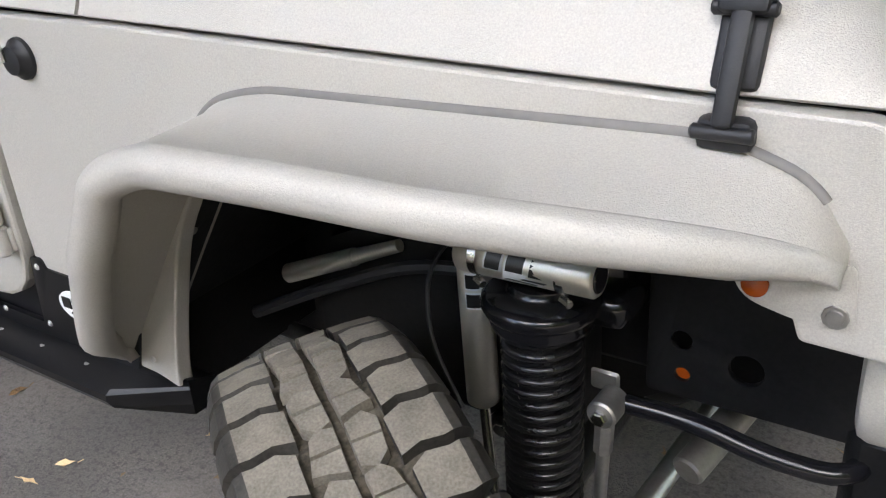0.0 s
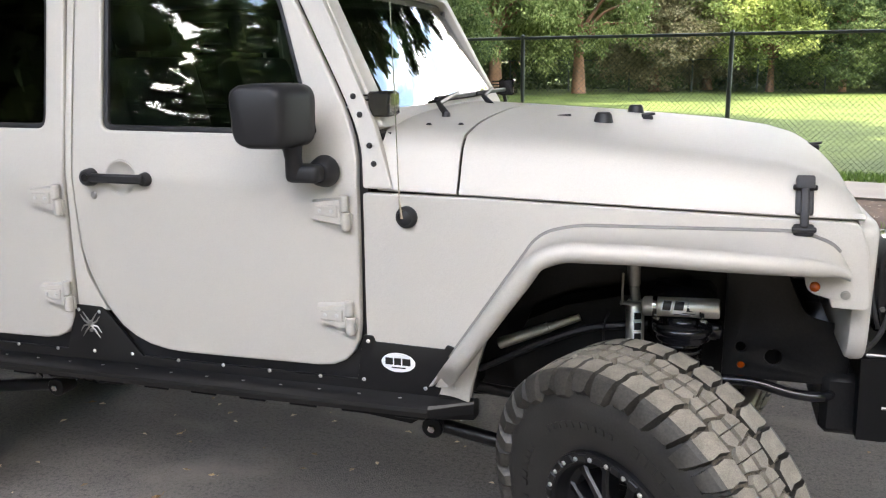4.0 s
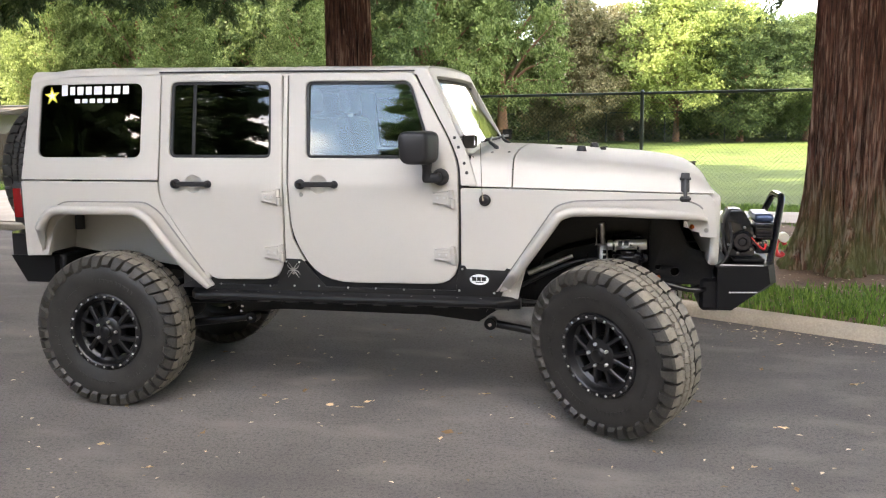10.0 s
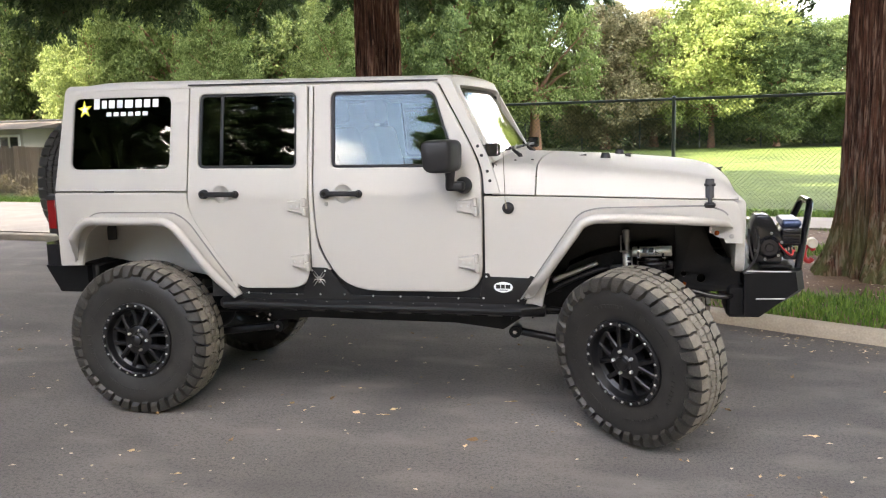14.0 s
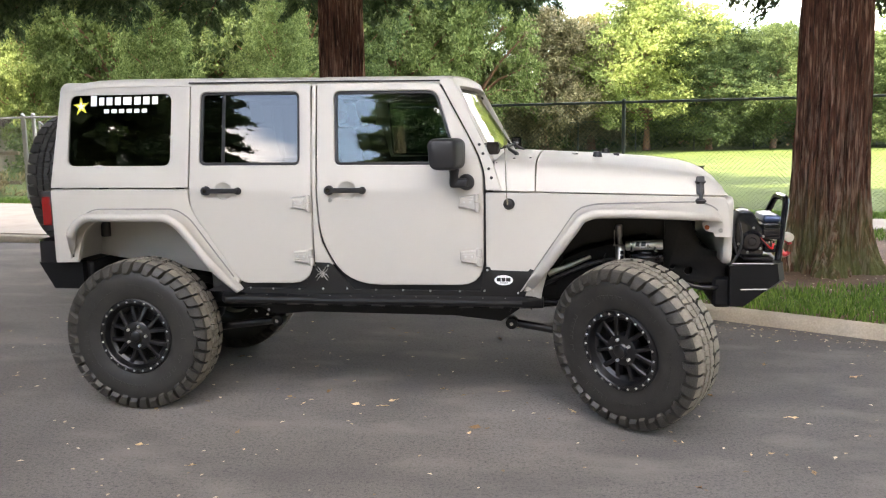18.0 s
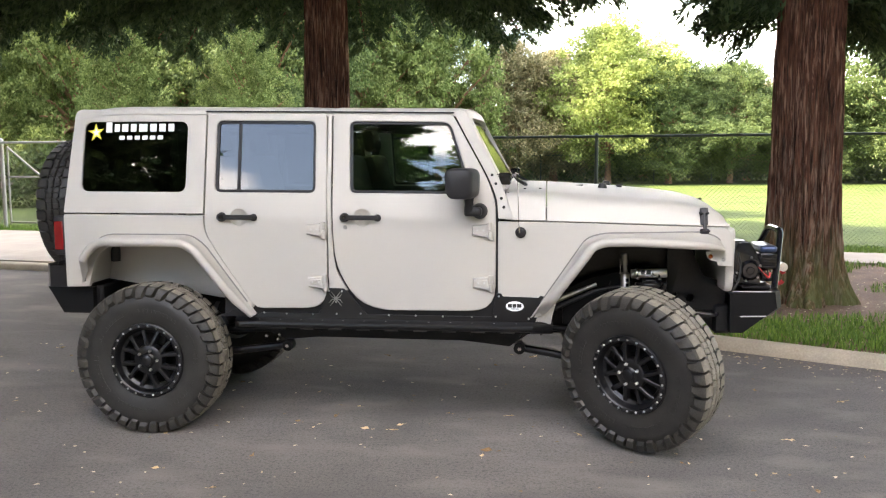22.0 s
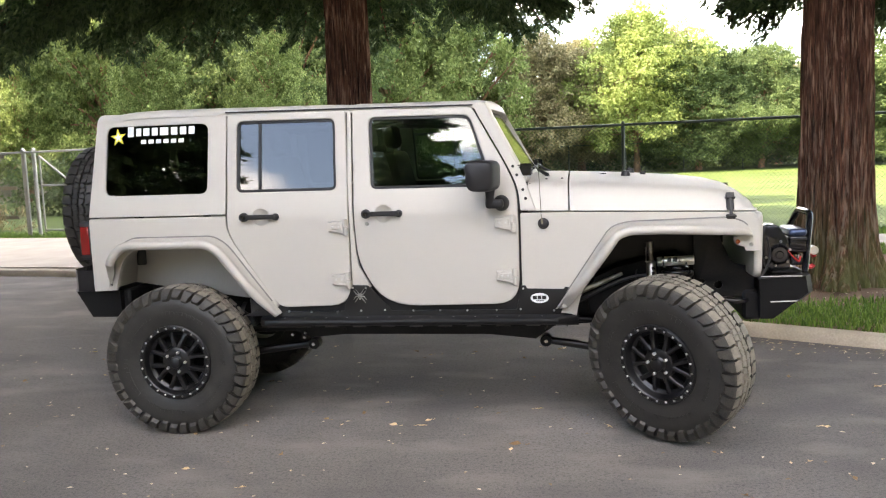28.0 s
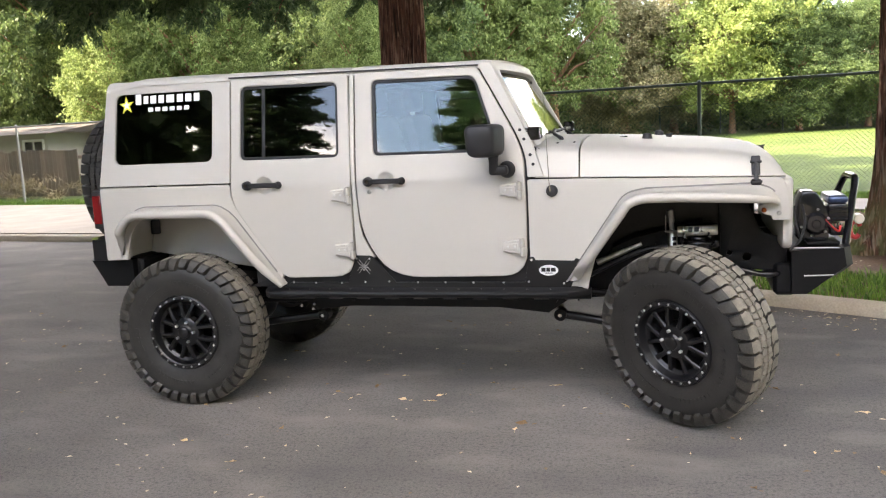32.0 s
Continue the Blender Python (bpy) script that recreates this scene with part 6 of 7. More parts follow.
def limb_tree(bm, rng, height, r, lumps):
    """A tapered, slightly leaning trunk, with limbs that reach into the lumps."""
    lean = rng.normal(0, 0.02, 2)
    pts = [(lean[0] * z, lean[1] * z, z) for z in np.linspace(-0.1, height, 9)]
    tube(bm, pts, r, 10, radii=[r * 1.35] + [r * (1 - 0.8 * i / 8) for i in range(1, 9)])
    for lx, ly, lz, rx, ry, rz in lumps:
        z0 = min(height * 0.95, max(height * 0.2, lz - 0.8 * math.hypot(lx, ly) - 0.2))
        p0 = Vector((lean[0] * z0, lean[1] * z0, z0))
        p1 = Vector((lx, ly, lz))
        mid = p0.lerp(p1, 0.5) + Vector((0, 0, 0.2))
        tube(bm, [p0, mid, p1], 0.05, 6, radii=[r * 0.35, r * 0.2, r * 0.08])


def broadleaf(name, seed, height, spread, mat, leaf, per, low=0.18, label="", trunk_r=0.22, n_lumps=22, conical=0.0, lump=0.3):
    rng = np.random.default_rng(seed)
    lumps = []
    for i in range(n_lumps):
        u = (i + 0.5) / n_lumps
        z = height * (low + (0.93 - low) * u)
        w = spread * ((1 - conical) * math.sin(math.pi * (0.18 + 0.76 * u)) ** 0.8 + conical * (1.05 - u))
        a = i * 2.4 + rng.random() * 0.8
        q = w * rng.uniform(0.30, 1.02)
        s = spread * lump * rng.uniform(0.6, 1.35) * (1 - 0.35 * conical * u)
        lumps.append((q * math.cos(a), q * math.sin(a), z, s, s, s * rng.uniform(0.55, 0.8)))
    lumps.append((0, 0, height * 0.9, spread * 0.22, spread * 0.22, height * 0.09))
    bm = bmesh.new()
    limb_tree(bm, rng, height * 0.9, trunk_r, lumps)
    trunk = mesh_of(bm, "trunk", BARK_FAR, 60)
    pts, outs = clumps(rng, lumps, per)
    size = leaf * rng.uniform(0.6, 1.3, len(pts))
    return trunk, leaves_mesh("crown", pts, outs, size, mat, rng)


def plant(name, meshes, at, label, category="tree", group=""):
    t = thing(name, label, category, group, at=at)
    part("trunk", meshes[0], None, t)
    part("crown", meshes[1], None, t)
    return t


KINDS = {
    "pine_a": broadleaf("tree", 11, 12.0, 3.9, PINE, 0.085, 2900, 0.12, n_lumps=60, conical=0.75, trunk_r=0.28, lump=0.24),
    "pine_b": broadleaf("tree", 12, 13.5, 4.4, PINE, 0.085, 2700, 0.13, n_lumps=64, conical=0.65, trunk_r=0.30, lump=0.24),
    "oak_a": broadleaf("tree", 13, 9.5, 4.6, OAK, 0.085, 2400, 0.16, n_lumps=52, lump=0.25),
    "oak_b": broadleaf("tree", 14, 12.5, 5.2, OAK, 0.095, 2200, 0.10, n_lumps=60, lump=0.25),
    "lime": broadleaf("tree", 15, 7.6, 3.2, LIME, 0.075, 2900, 0.20, n_lumps=48, trunk_r=0.14, lump=0.26),
    "olive": broadleaf("tree", 16, 7.4, 3.0, OLIVE, 0.080, 2600, 0.12, n_lumps=44, lump=0.27),
    "shade": broadleaf("tree", 18, 12.5, 5.4, OAK, 0.30, 620, 0.10, n_lumps=80, lump=0.27),
    "olive_tall": broadleaf("tree", 17, 8.6, 2.6, OLIVE, 0.080, 1500, 0.45, n_lumps=24, lump=0.22),
}
rt = random.Random(3)
LABEL = {"pine_a": "tall light-green pine with soft drooping foliage", "pine_b": "broad light-green pine at the edge of the lawn", "oak_a": "dark green oak behind the far fence", "oak_b": "large dark green oak",
         "lime": "bright yellow-green tree in full sun", "olive": "brownish-olive tree behind the lawn", "olive_tall": "thin-crowned tall tree against the sky"}
WOODS = [("pine_b", -12.5, 40, 1.0), ("pine_a", -7.0, 38, 1.05), ("pine_a", -3.2, 39.5, 1.0), ("pine_b", -17.5, 41, 1.0), ("olive", 0.2, 42, 1.08), ("olive", 2.7, 44.5, 1.02), ("lime", 5.6, 42, 1.15), ("olive_tall", 8.4, 51, 1.15),
         ("oak_a", 8.8, 42, 0.68), ("oak_a", 12.2, 43, 0.66), ("oak_a", 16.4, 42.5, 0.64), ("oak_a", 21.0, 43, 0.95), ("oak_b", 26.5, 44, 0.85), ("olive", 14.2, 48, 0.85), ("oak_b", 33.0, 46, 0.58), ("oak_b", 41.0, 45, 0.7),
         ("pine_a", -18.5, 31, 0.95), ("oak_b", -13.5, 33.5, 0.95), ("pine_b", -23.0, 32, 0.92), ("oak_a", -9.2, 31, 0.85), ("oak_b", -27.5, 34, 1.05), ("oak_b", -34.0, 37, 1.1), ("oak_b", -42.0, 40, 1.2), ("pine_b", -8.5, 49, 1.1), ("oak_b", -14.0, 47, 1.1), ("oak_b", -21.0, 46, 1.15),
         ("oak_b", -30.0, 46, 1.15), ("oak_a", 4.6, 52, 0.70), ("oak_a", 11.0, 52, 0.68), ("pine_a", -20.5, 28, 0.6),
         ("pine_a", -12.4, 23.5, 0.50), ("pine_a", -8.6, 25.5, 0.50)]
for kind, x, y, s in WOODS:
    plant("tree", KINDS[kind], Matrix.Translation((x, y, 0.08)) @ pose(0, 0, 0, 0, 0, rt.uniform(0, 360)) @ Matrix.Diagonal((s, s, s * rt.uniform(0.95, 1.05) * (1.35 if x < -1.5 else 1.0), 1)), LABEL[kind], "tree", "trees beyond the lawn")
# low shade-green hedge and brush under the far trees
rng = np.random.default_rng(40)
lumps = [(x, 46.5 + rng.uniform(-1, 1), 1.0 + rng.uniform(-0.2, 0.6), 2.4, 1.2, rng.uniform(1.2, 2.2)) for x in np.arange(-48, 50, 2.2)]
lumps += [(x, 55.0 + rng.uniform(-1, 1), 2.0 + rng.uniform(-0.4, 0.8), 3.0, 1.5, rng.uniform(2.2, 3.4)) for x in np.arange(-60, 62, 2.4)]
pts, outs = clumps(rng, lumps, 700, 0.5)
tagged(part("far_brush", leaves_mesh("far_brush", pts, outs, 0.16 * rng.uniform(0.6, 1.3, len(pts)), OAK, rng), None), "dark green brush below the far trees", "brush", kind="stuff")


# the two redwoods beside the car: furrowed trunks and drooping sprays
def redwood_trunk(r, height, seed, flare_r):
    rng = np.random.default_rng(seed)
    bm = bmesh.new()
    seg, rows = 200, []
    ph = rng.uniform(0, 6.28, 8)
    zs = list(np.linspace(-0.05, 4.2, 58)) + list(np.linspace(4.6, height, 18))
    for z in zs:
        base = r * (1 - 0.55 * z / height) + flare_r * math.exp(-max(z, 0) / 0.35)
        row = []
        for i in range(seg):
            a = 2 * math.pi * i / seg
            ca, sa = math.cos(a), math.sin(a)
            n1 = noise.noise((ca * 4.2 * r / 0.33, sa * 4.2 * r / 0.33, z * 0.35 + seed))
            n2 = noise.noise((ca * 9.0 * r / 0.33, sa * 9.0 * r / 0.33, z * 0.7 + seed * 3))
            n3 = noise.noise((ca * 20 * r / 0.33, sa * 20 * r / 0.33, z * 1.6))
            ridge = 0.075 * (min(1.0, 4.5 * abs(n1)) - 0.7) + 0.040 * min(1.0, 4.0 * abs(n2)) + 0.012 * n3
            buttress = 0.12 * flare_r / 0.25 * math.exp(-max(z, 0) / 0.4) * math.sin(5 * a + ph[3])
            rr = base + ridge * (r / 0.33) ** 0.5 + buttress
            row.append((rr * ca, rr * sa, z))
        rows.append(row)
    loft(bm, rows, close=True)
    return mesh_of(bm, "trunk", BARK, 80)


def spray_branch(p0, p1, droop, rng, dens, pts, outs, bm):
    """A limb with hanging side sprays."""
    p0, p1 = np.array(p0, float), np.array(p1, float)
    path = []
    for t in np.linspace(0, 1, 9):
        q = p0 * (1 - t) + p1 * t
        q[2] -= droop * t * t
        path.append(q)
    tube(bm, [tuple(q) for q in path], 0.03, 6, radii=[0.05 * (1 - 0.85 * t) + 0.006 for t in np.linspace(0, 1, 9)])
    d = (p1 - p0) / np.linalg.norm(p1 - p0)
    sd = np.cross(d, (0, 0, 1))
    for t in np.arange(0.12, 1.0, 0.045):
        q = p0 * (1 - t) + p1 * t
        q[2] -= droop * t * t
        for s in (-1, 1):
            ln = rng.uniform(0.35, 0.85) * (1.1 - 0.5 * t)
            dirn = d * 0.5 + sd * s * rng.uniform(0.5, 1.0) + np.array((0, 0, -rng.uniform(0.25, 0.9)))
            dirn /= np.linalg.norm(dirn)
            k = int(dens * ln)
            u = rng.random((k, 1)) ** 0.8
            c = q + dirn * u * ln + rng.normal(0, 0.045, (k, 3))
            c[:, 2] -= 0.18 * (u[:, 0] * ln) ** 2
            pts.append(c)
            outs.append(np.repeat(dirn[None] + np.array((0, 0, -0.4)), k, 0))


def redwood(at, r, flare_r, seed, limbs, height=19.0, crown_from=5.5, label="", dens=95, leaf=0.085):
    rng = np.random.default_rng(seed)
    t = thing("redwood_tree", label, "tree", "redwoods beside the road", at=Matrix.Translation(at))
    part("trunk", redwood_trunk(r, height, seed, flare_r), None, t, "reddish furrowed bark, mossy near the ground")
    pts, outs = [], []
    bm = bmesh.new()
    for (az, z0, length, rise, droop) in limbs:
        a = radians(az)
        spray_branch((0.2 * math.cos(a), 0.2 * math.sin(a), z0), (length * math.cos(a), length * math.sin(a), z0 + rise), droop, rng, dens, pts, outs, bm)
    low_pts, low_outs = pts, outs
    pts, outs = [], []
    for i in range(110):
        z = crown_from + (height - crown_from) * (i / 110) ** 1.15
        a = i * 2.4
        ln = 7.0 * (1 - 0.88 * (i / 110) ** 0.8) * rng.uniform(0.8, 1.1)
        spray_branch((0.1 * math.cos(a), 0.1 * math.sin(a), z), (ln * math.cos(a), ln * math.sin(a), z + 0.2), 0.9, rng, 46, pts, outs, bm)
    # a dense lower storey away from the road, added above the view to block sky light
    for i in range(44):
        a, z = radians(-20 + 200 * ((i * 0.618) % 1.0)), crown_from - 0.7 + 3.0 * i / 44
        ln = rng.uniform(5.0, 7.5)
        spray_branch((0.1 * math.cos(a), 0.1 * math.sin(a), z), (ln * math.cos(a), ln * math.sin(a), z + 0.6), 0.6, rng, 46, pts, outs, bm)
    # overlong limbs out over the road, added unseen to shade the car from above
    for i in range(270):
        a, z = radians(210 + 120 * ((i * 0.618) % 1.0)), crown_from + 0.6 + 5.0 * i / 270
        ln = rng.uniform(3.5, 11.0)
        spray_branch((0.1 * math.cos(a), 0.1 * math.sin(a), z), (ln * math.cos(a), ln * math.sin(a), z + 1.2), 1.2, rng, 46, pts, outs, bm)
    p, o = np.concatenate(pts), np.concatenate(outs)
    part("upper_crown", leaves_mesh("upper_crown", p, o, 0.25 * rng.uniform(0.6, 1.4, len(p)), NEEDLES, rng, 2.2), None, t, "dense dark needle crown, with unseen limbs added to shade the car")
    pts, outs = low_pts, low_outs
    part("branches", mesh_of(bm, "branches", BARK, 60), None, t)
    p, o = np.concatenate(pts), np.concatenate(outs)
    part("crown", leaves_mesh("crown", p, o, leaf * rng.uniform(0.6, 1.4, len(p)), NEEDLES, rng, 3.4), None, t, "dark drooping needle sprays")
    return t


near_limbs = [(az, z + (0.75 if 140 < az < 240 else 0.2), ln, rise, dr) for az, z, ln, rise, dr in [(200, 3.9, 5.2, 0.2, 1.3), (188, 3.5, 4.6, 0.2, 1.1), (176, 4.2, 5.6, 0.1, 1.5), (215, 4.5, 5.6, 0.1, 1.3), (165, 3.8, 4.2, 0.1, 1.2), (230, 4.8, 4.6, 0.1, 1.2), (150, 4.4, 4.4, 0.2, 1.2),
              (-20, 4.4, 3.4, 0.2, 1.3), (10, 4.1, 2.8, 0.2, 1.1), (-45, 5.0, 3.4, 0.1, 1.2), (35, 4.5, 3.2, 0.2, 1.2), (-70, 5.4, 3.6, 0.1, 1.2), (250, 5.3, 4.4, 0.1, 1.3), (280, 5.6, 3.6, 0.1, 1.1),
              (195, 5.0, 5.4, 0.1, 1.4), (180, 5.0, 5.0, 0.1, 1.4), (0, 5.2, 3.4, 0.1, 1.3), (205, 3.4, 3.0, 0.2, 0.7), (170, 3.3, 2.6, 0.2, 0.6), (222, 3.9, 4.0, 0.2, 1.0), (192, 4.4, 5.9, 0.1, 1.5), (158, 4.8, 5.2, 0.1, 1.4),
              (-10, 4.0, 3.0, 0.2, 0.9), (15, 4.6, 3.4, 0.2, 1.3), (-30, 4.2, 3.2, 0.2, 1.0), (25, 4.0, 2.6, 0.2, 0.8), (-55, 4.6, 3.4, 0.2, 1.2), (2, 4.3, 3.7, 0.2, 1.1), (-18, 4.9, 3.8, 0.1, 1.4)]]
near_limbs += [(60 + 130 * ((i * 0.618) % 1.0), 4.5 + 0.9 * ((i * 0.377) % 1.0), 4.2 + 2.4 * ((i * 0.271) % 1.0), 0.2, 1.2 + 0.6 * ((i * 0.53) % 1.0)) for i in range(22)]
redwood((-0.47, 5.45, 0.10), 0.255, 0.12, 21, near_limbs, 19.0, 6.6, "tall redwood with reddish furrowed bark behind the car", 360, 0.030)
side_limbs = [(178, 3.15, 0.95, 0.3, 0.35), (196, 3.5, 1.2, 0.3, 0.45), (186, 4.1, 1.4, 0.2, 0.5), (185, 5.0, 2.8, 0.2, 0.9), (20, 4.2, 1.8, 0.2, 0.7), (-25, 3.8, 1.6, 0.2, 0.6), (60, 4.2, 1.8, 0.2, 0.7), (30, 3.4, 1.6, 0.2, 0.6)]
side_limbs += [(-35 + 85 * ((i * 0.618) % 1.0), 3.2 + 1.6 * ((i * 0.377) % 1.0), 2.6 + 1.8 * ((i * 0.271) % 1.0), 0.2, 0.6 + 0.5 * ((i * 0.53) % 1.0)) for i in range(16)]
redwood((5.17, 4.10, 0.10), 0.315, 0.22, 22, side_limbs, 20.0, 6.8, "thick redwood with furrowed red-brown bark, mossy at its foot", 190, 0.030)

# tall conifers across the road, which shade the car and show in its windows
def conifer(seed, height, spread):
    rng = np.random.default_rng(seed)
    bm = bmesh.new()
    tube(bm, [(0, 0, z) for z in np.linspace(-0.1, height, 8)], 0.3, 10, radii=[0.45, 0.38, 0.33, 0.27, 0.2, 0.14, 0.08, 0.02])
    pts, outs = [], []
    n = 210
    for i in range(n):
        u = (i // 6 * 6) / n
        z = height * (0.07 + 0.92 * u) + rng.normal(0, 0.06)
        a = i * 2.39996
        ln = spread * (1 - u) ** 0.85 * rng.uniform(0.72, 1.1) + 0.2
        d = np.array((math.cos(a), math.sin(a), 0))
        k = int(95 * ln)
        t = rng.random((k, 1)) ** 0.7
        c = np.array((0, 0, z)) + d * t * ln + rng.normal(0, 0.14, (k, 3)) * np.array((1, 1, 0.5)) + np.cross(d, (0, 0, 1)) * rng.normal(0, 0.28, (k, 1)) * (1.1 - t) * 1.2
        c[:, 2] -= 0.10 * (t[:, 0] * ln) ** 1.3
        pts.append(c)
        outs.append(np.repeat(d[None] + np.array((0, 0, -0.25)), k, 0))
        tube(bm, [(0, 0, z), tuple(np.array((0, 0, z - 0.05)) + d * ln * 0.8)], 0.03, 4, caps=False, radii=[0.05, 0.012])
    p, o = np.concatenate(pts), np.concatenate(outs)
    return mesh_of(bm, "trunk", BARK, 60), leaves_mesh("crown", p, o, 0.13 * rng.uniform(0.6, 1.4, len(p)), NEEDLES, rng, 2.6)


CONIFERS = [conifer(31, 22.0, 4.4), conifer(32, 25.0, 5.0)]
ACROSS = [(-12.7, -27.0, 1, 1.0), (-4.0, -27.0, 1, 1.0), (-16.2, -28.5, 0, 1.05), (-0.4, -29.0, 0, 1.0), (3.4, -27.5, 1, 0.95), (-19.0, -26.0, 1, 1.0), (7.6, -29.0, 0, 0.95), (11.0, -26.0, 1, 1.0), (14.5, -24.0, 0, 1.1), (17.5, -21.0, 1, 1.0), (20.5, -18.0, 0, 1.1), (-23.0, -28.0, 0, 1.05)]
for x, y, k, s in ACROSS:
    plant("conifer", CONIFERS[k], Matrix.Translation((x, y, -0.06)) @ pose(0, 0, 0, 0, 0, rt.uniform(0, 360)) @ Matrix.Diagonal((s, s, s * 0.66, 1)), "tall dark conifer across the road", "tree", "conifers across the road")
# oaks added outside the view to block sun and low sky around the car
SHADE = [(-10.5, -5.2, 1.2), (-12.5, -9.0, 1.05), (-17.0, -8.0, 1.5), (-17.5, -1.5, 1.5), (-18.5, -13.0, 1.2), (-24.5, -11.0, 1.6), (-24.0, -4.0, 2.0), (-31.0, -8.0, 2.2), (-31.0, 1.0, 2.2), (-30.0, 9.0, 2.3), (17.0, 1.0, 1.1), (19.0, -7.0, 1.2), (23.0, -14.0, 1.2)]
for x, y, s in SHADE:
    plant("shade_tree", KINDS["shade"], Matrix.Translation((x, y, -0.06)) @ pose(0, 0, 0, 0, 0, rt.uniform(0, 360)) @ Matrix.Diagonal((s, s, s, 1)), "dark green oak added out of view to shade the car", "tree", "shade trees across the road")

rng = np.random.default_rng(41)
lumps = [(x, -44 + rng.uniform(-2, 2), 1.6 + rng.uniform(-0.4, 0.8), 3.0, 1.6, rng.uniform(1.8, 3.0)) for x in np.arange(-60, 60, 2.8)]
pts, outs = clumps(rng, lumps, 330, 0.7)
tagged(part("roadside_brush", leaves_mesh("roadside_brush", pts, outs, 0.3 * rng.uniform(0.6, 1.3, len(pts)), OAK, rng), None), "dark green hedge far across the road", "brush", kind="stuff")

# ---------------- fences ----------------
def chain_link(x0, x1, line, z0, z1, cell, r, post_gap, mat, name, label, first=0.0):
    """A fence with round posts, a top rail and woven diagonal wires."""
    f = thing(name, label, "fence", at=Matrix.Translation((x0, line(x0), 0)))
    inv = Matrix.Translation((-x0, -line(x0), 0))
    bm = bmesh.new()
    rod(bm, (x0, line(x0), z1), (x1, line(x1), z1), 0.024, 0.024, 10)
    bm.transform(inv)
    part("top_rail", bm, mat, f)
    x = x0 + first
    while x <= x1:
        bm = bmesh.new()
        rod(bm, (x, line(x), 0.0), (x, line(x), z1 + 0.03), 0.032, 0.032, 12)
        rod(bm, (x, line(x), z1 + 0.03), (x, line(x), z1 + 0.06), 0.036, 0.015, 12)
        bm.transform(inv)
        part("fence_post", bm, mat, f)
        x += post_gap
    verts, faces = [], []
    h = z1 - z0
    k = 0
    x = x0 - h
    while x < x1:
        for s in (1, -1):
            a, b = (x, z0), (x + h, z1)
            if s < 0:
                a, b = (x, z1), (x + h, z0)
            t0, t1 = max(0, (x0 - a[0]) / h), min(1, (x1 - a[0]) / h)
            if t1 <= t0:
                continue
            p = [(a[0] + h * t, a[1] + (b[1] - a[1]) * t) for t in (t0, t1)]
            i = len(verts)
            for px, pz in p:
                y = line(px) - x0 * 0
                for da in (90, 210, 330):
                    verts.append((px - x0 + r * math.cos(radians(da)) * 0.7, y - line(x0) + r * math.sin(radians(da)) + s * 0.002, pz + r * math.cos(radians(da)) * -0.7 * s))
            faces += [(i, i + 1, i + 4, i + 3), (i + 1, i + 2, i + 5, i + 4), (i + 2, i, i + 3, i + 5)]
        x += cell
    me = bpy.data.meshes.new("chain_link")
    me.from_pydata(verts, [], faces)
    me.materials.append(mat)
    tagged(part("chain_link", me, None, f), "woven wire mesh", kind="stuff")
    return f


def near_line(x):
    return fence_y(x)


chain_link(-6.1, 15.0, near_line, 0.12, 2.0, 0.075, 0.0022, 3.05, FENCE_GREEN, "chain_link_fence", "dark green chain-link fence between footpath and lawn", first=0.2)
chain_link(-28.0, -6.2, near_line, 0.12, 2.0, 0.075, 0.0022, 3.05, FENCE_GREY, "galvanised_fence", "galvanised chain-link fence with a gate", first=2.9)
chain_link(-40.0, 40.0, lambda x: 41.5 + 0.02 * x, 0.12, 1.65, 0.14, 0.003, 3.0, FENCE_GREEN, "far_fence", "low chain-link fence at the far edge of the lawn")
rng = np.random.default_rng(45)
lumps = [(x, 19.5 + rng.uniform(-0.6, 0.6), 0.7 + rng.uniform(-0.1, 0.3), 0.9, 0.6, rng.uniform(0.6, 1.1)) for x in np.arange(-14.6, -5.0, 0.7)]
pts, outs = clumps(rng, lumps, 1500, 0.3)
tagged(part("thicket", leaves_mesh("thicket", pts, outs, 0.09 * rng.uniform(0.6, 1.3, len(pts)), OAK, rng), None), "dark green undergrowth behind the grey fence", "brush", kind="stuff")
# gate frame in the grey fence
gate = thing("fence_gate", "galvanised tube gate in the chain-link fence", "gate", at=Matrix.Translation((-9.4, fence_y(-9.4) - 0.05, 0)))
for p0, p1 in (((0, 0, 0.2), (0, 0, 1.9)), ((1.9, -0.34, 0.2), (1.9, -0.34, 1.9)), ((0, 0, 1.25), (1.9, -0.34, 1.25)), ((0, 0, 1.9), (1.9, -0.34, 0.5)), ((0, 0, 0.25), (1.9, -0.34, 0.25))):
    part("gate_tube", rod(bmesh.new(), p0, p1, 0.022, 0.022, 10), FENCE_GREY, gate)

for x in (-0.52, -0.22):
    bm = bmesh.new()
    rod(bm, (x, 0.09 - 0.18 * x, 0.0), (x, 0.09 - 0.18 * x, 2.06), 0.045, 0.045, 14)
    rod(bm, (x, 0.09 - 0.18 * x, 2.06), (x, 0.09 - 0.18 * x, 2.10), 0.05, 0.02, 14)
    part("gate_post", bm, FENCE_GREY, gate)

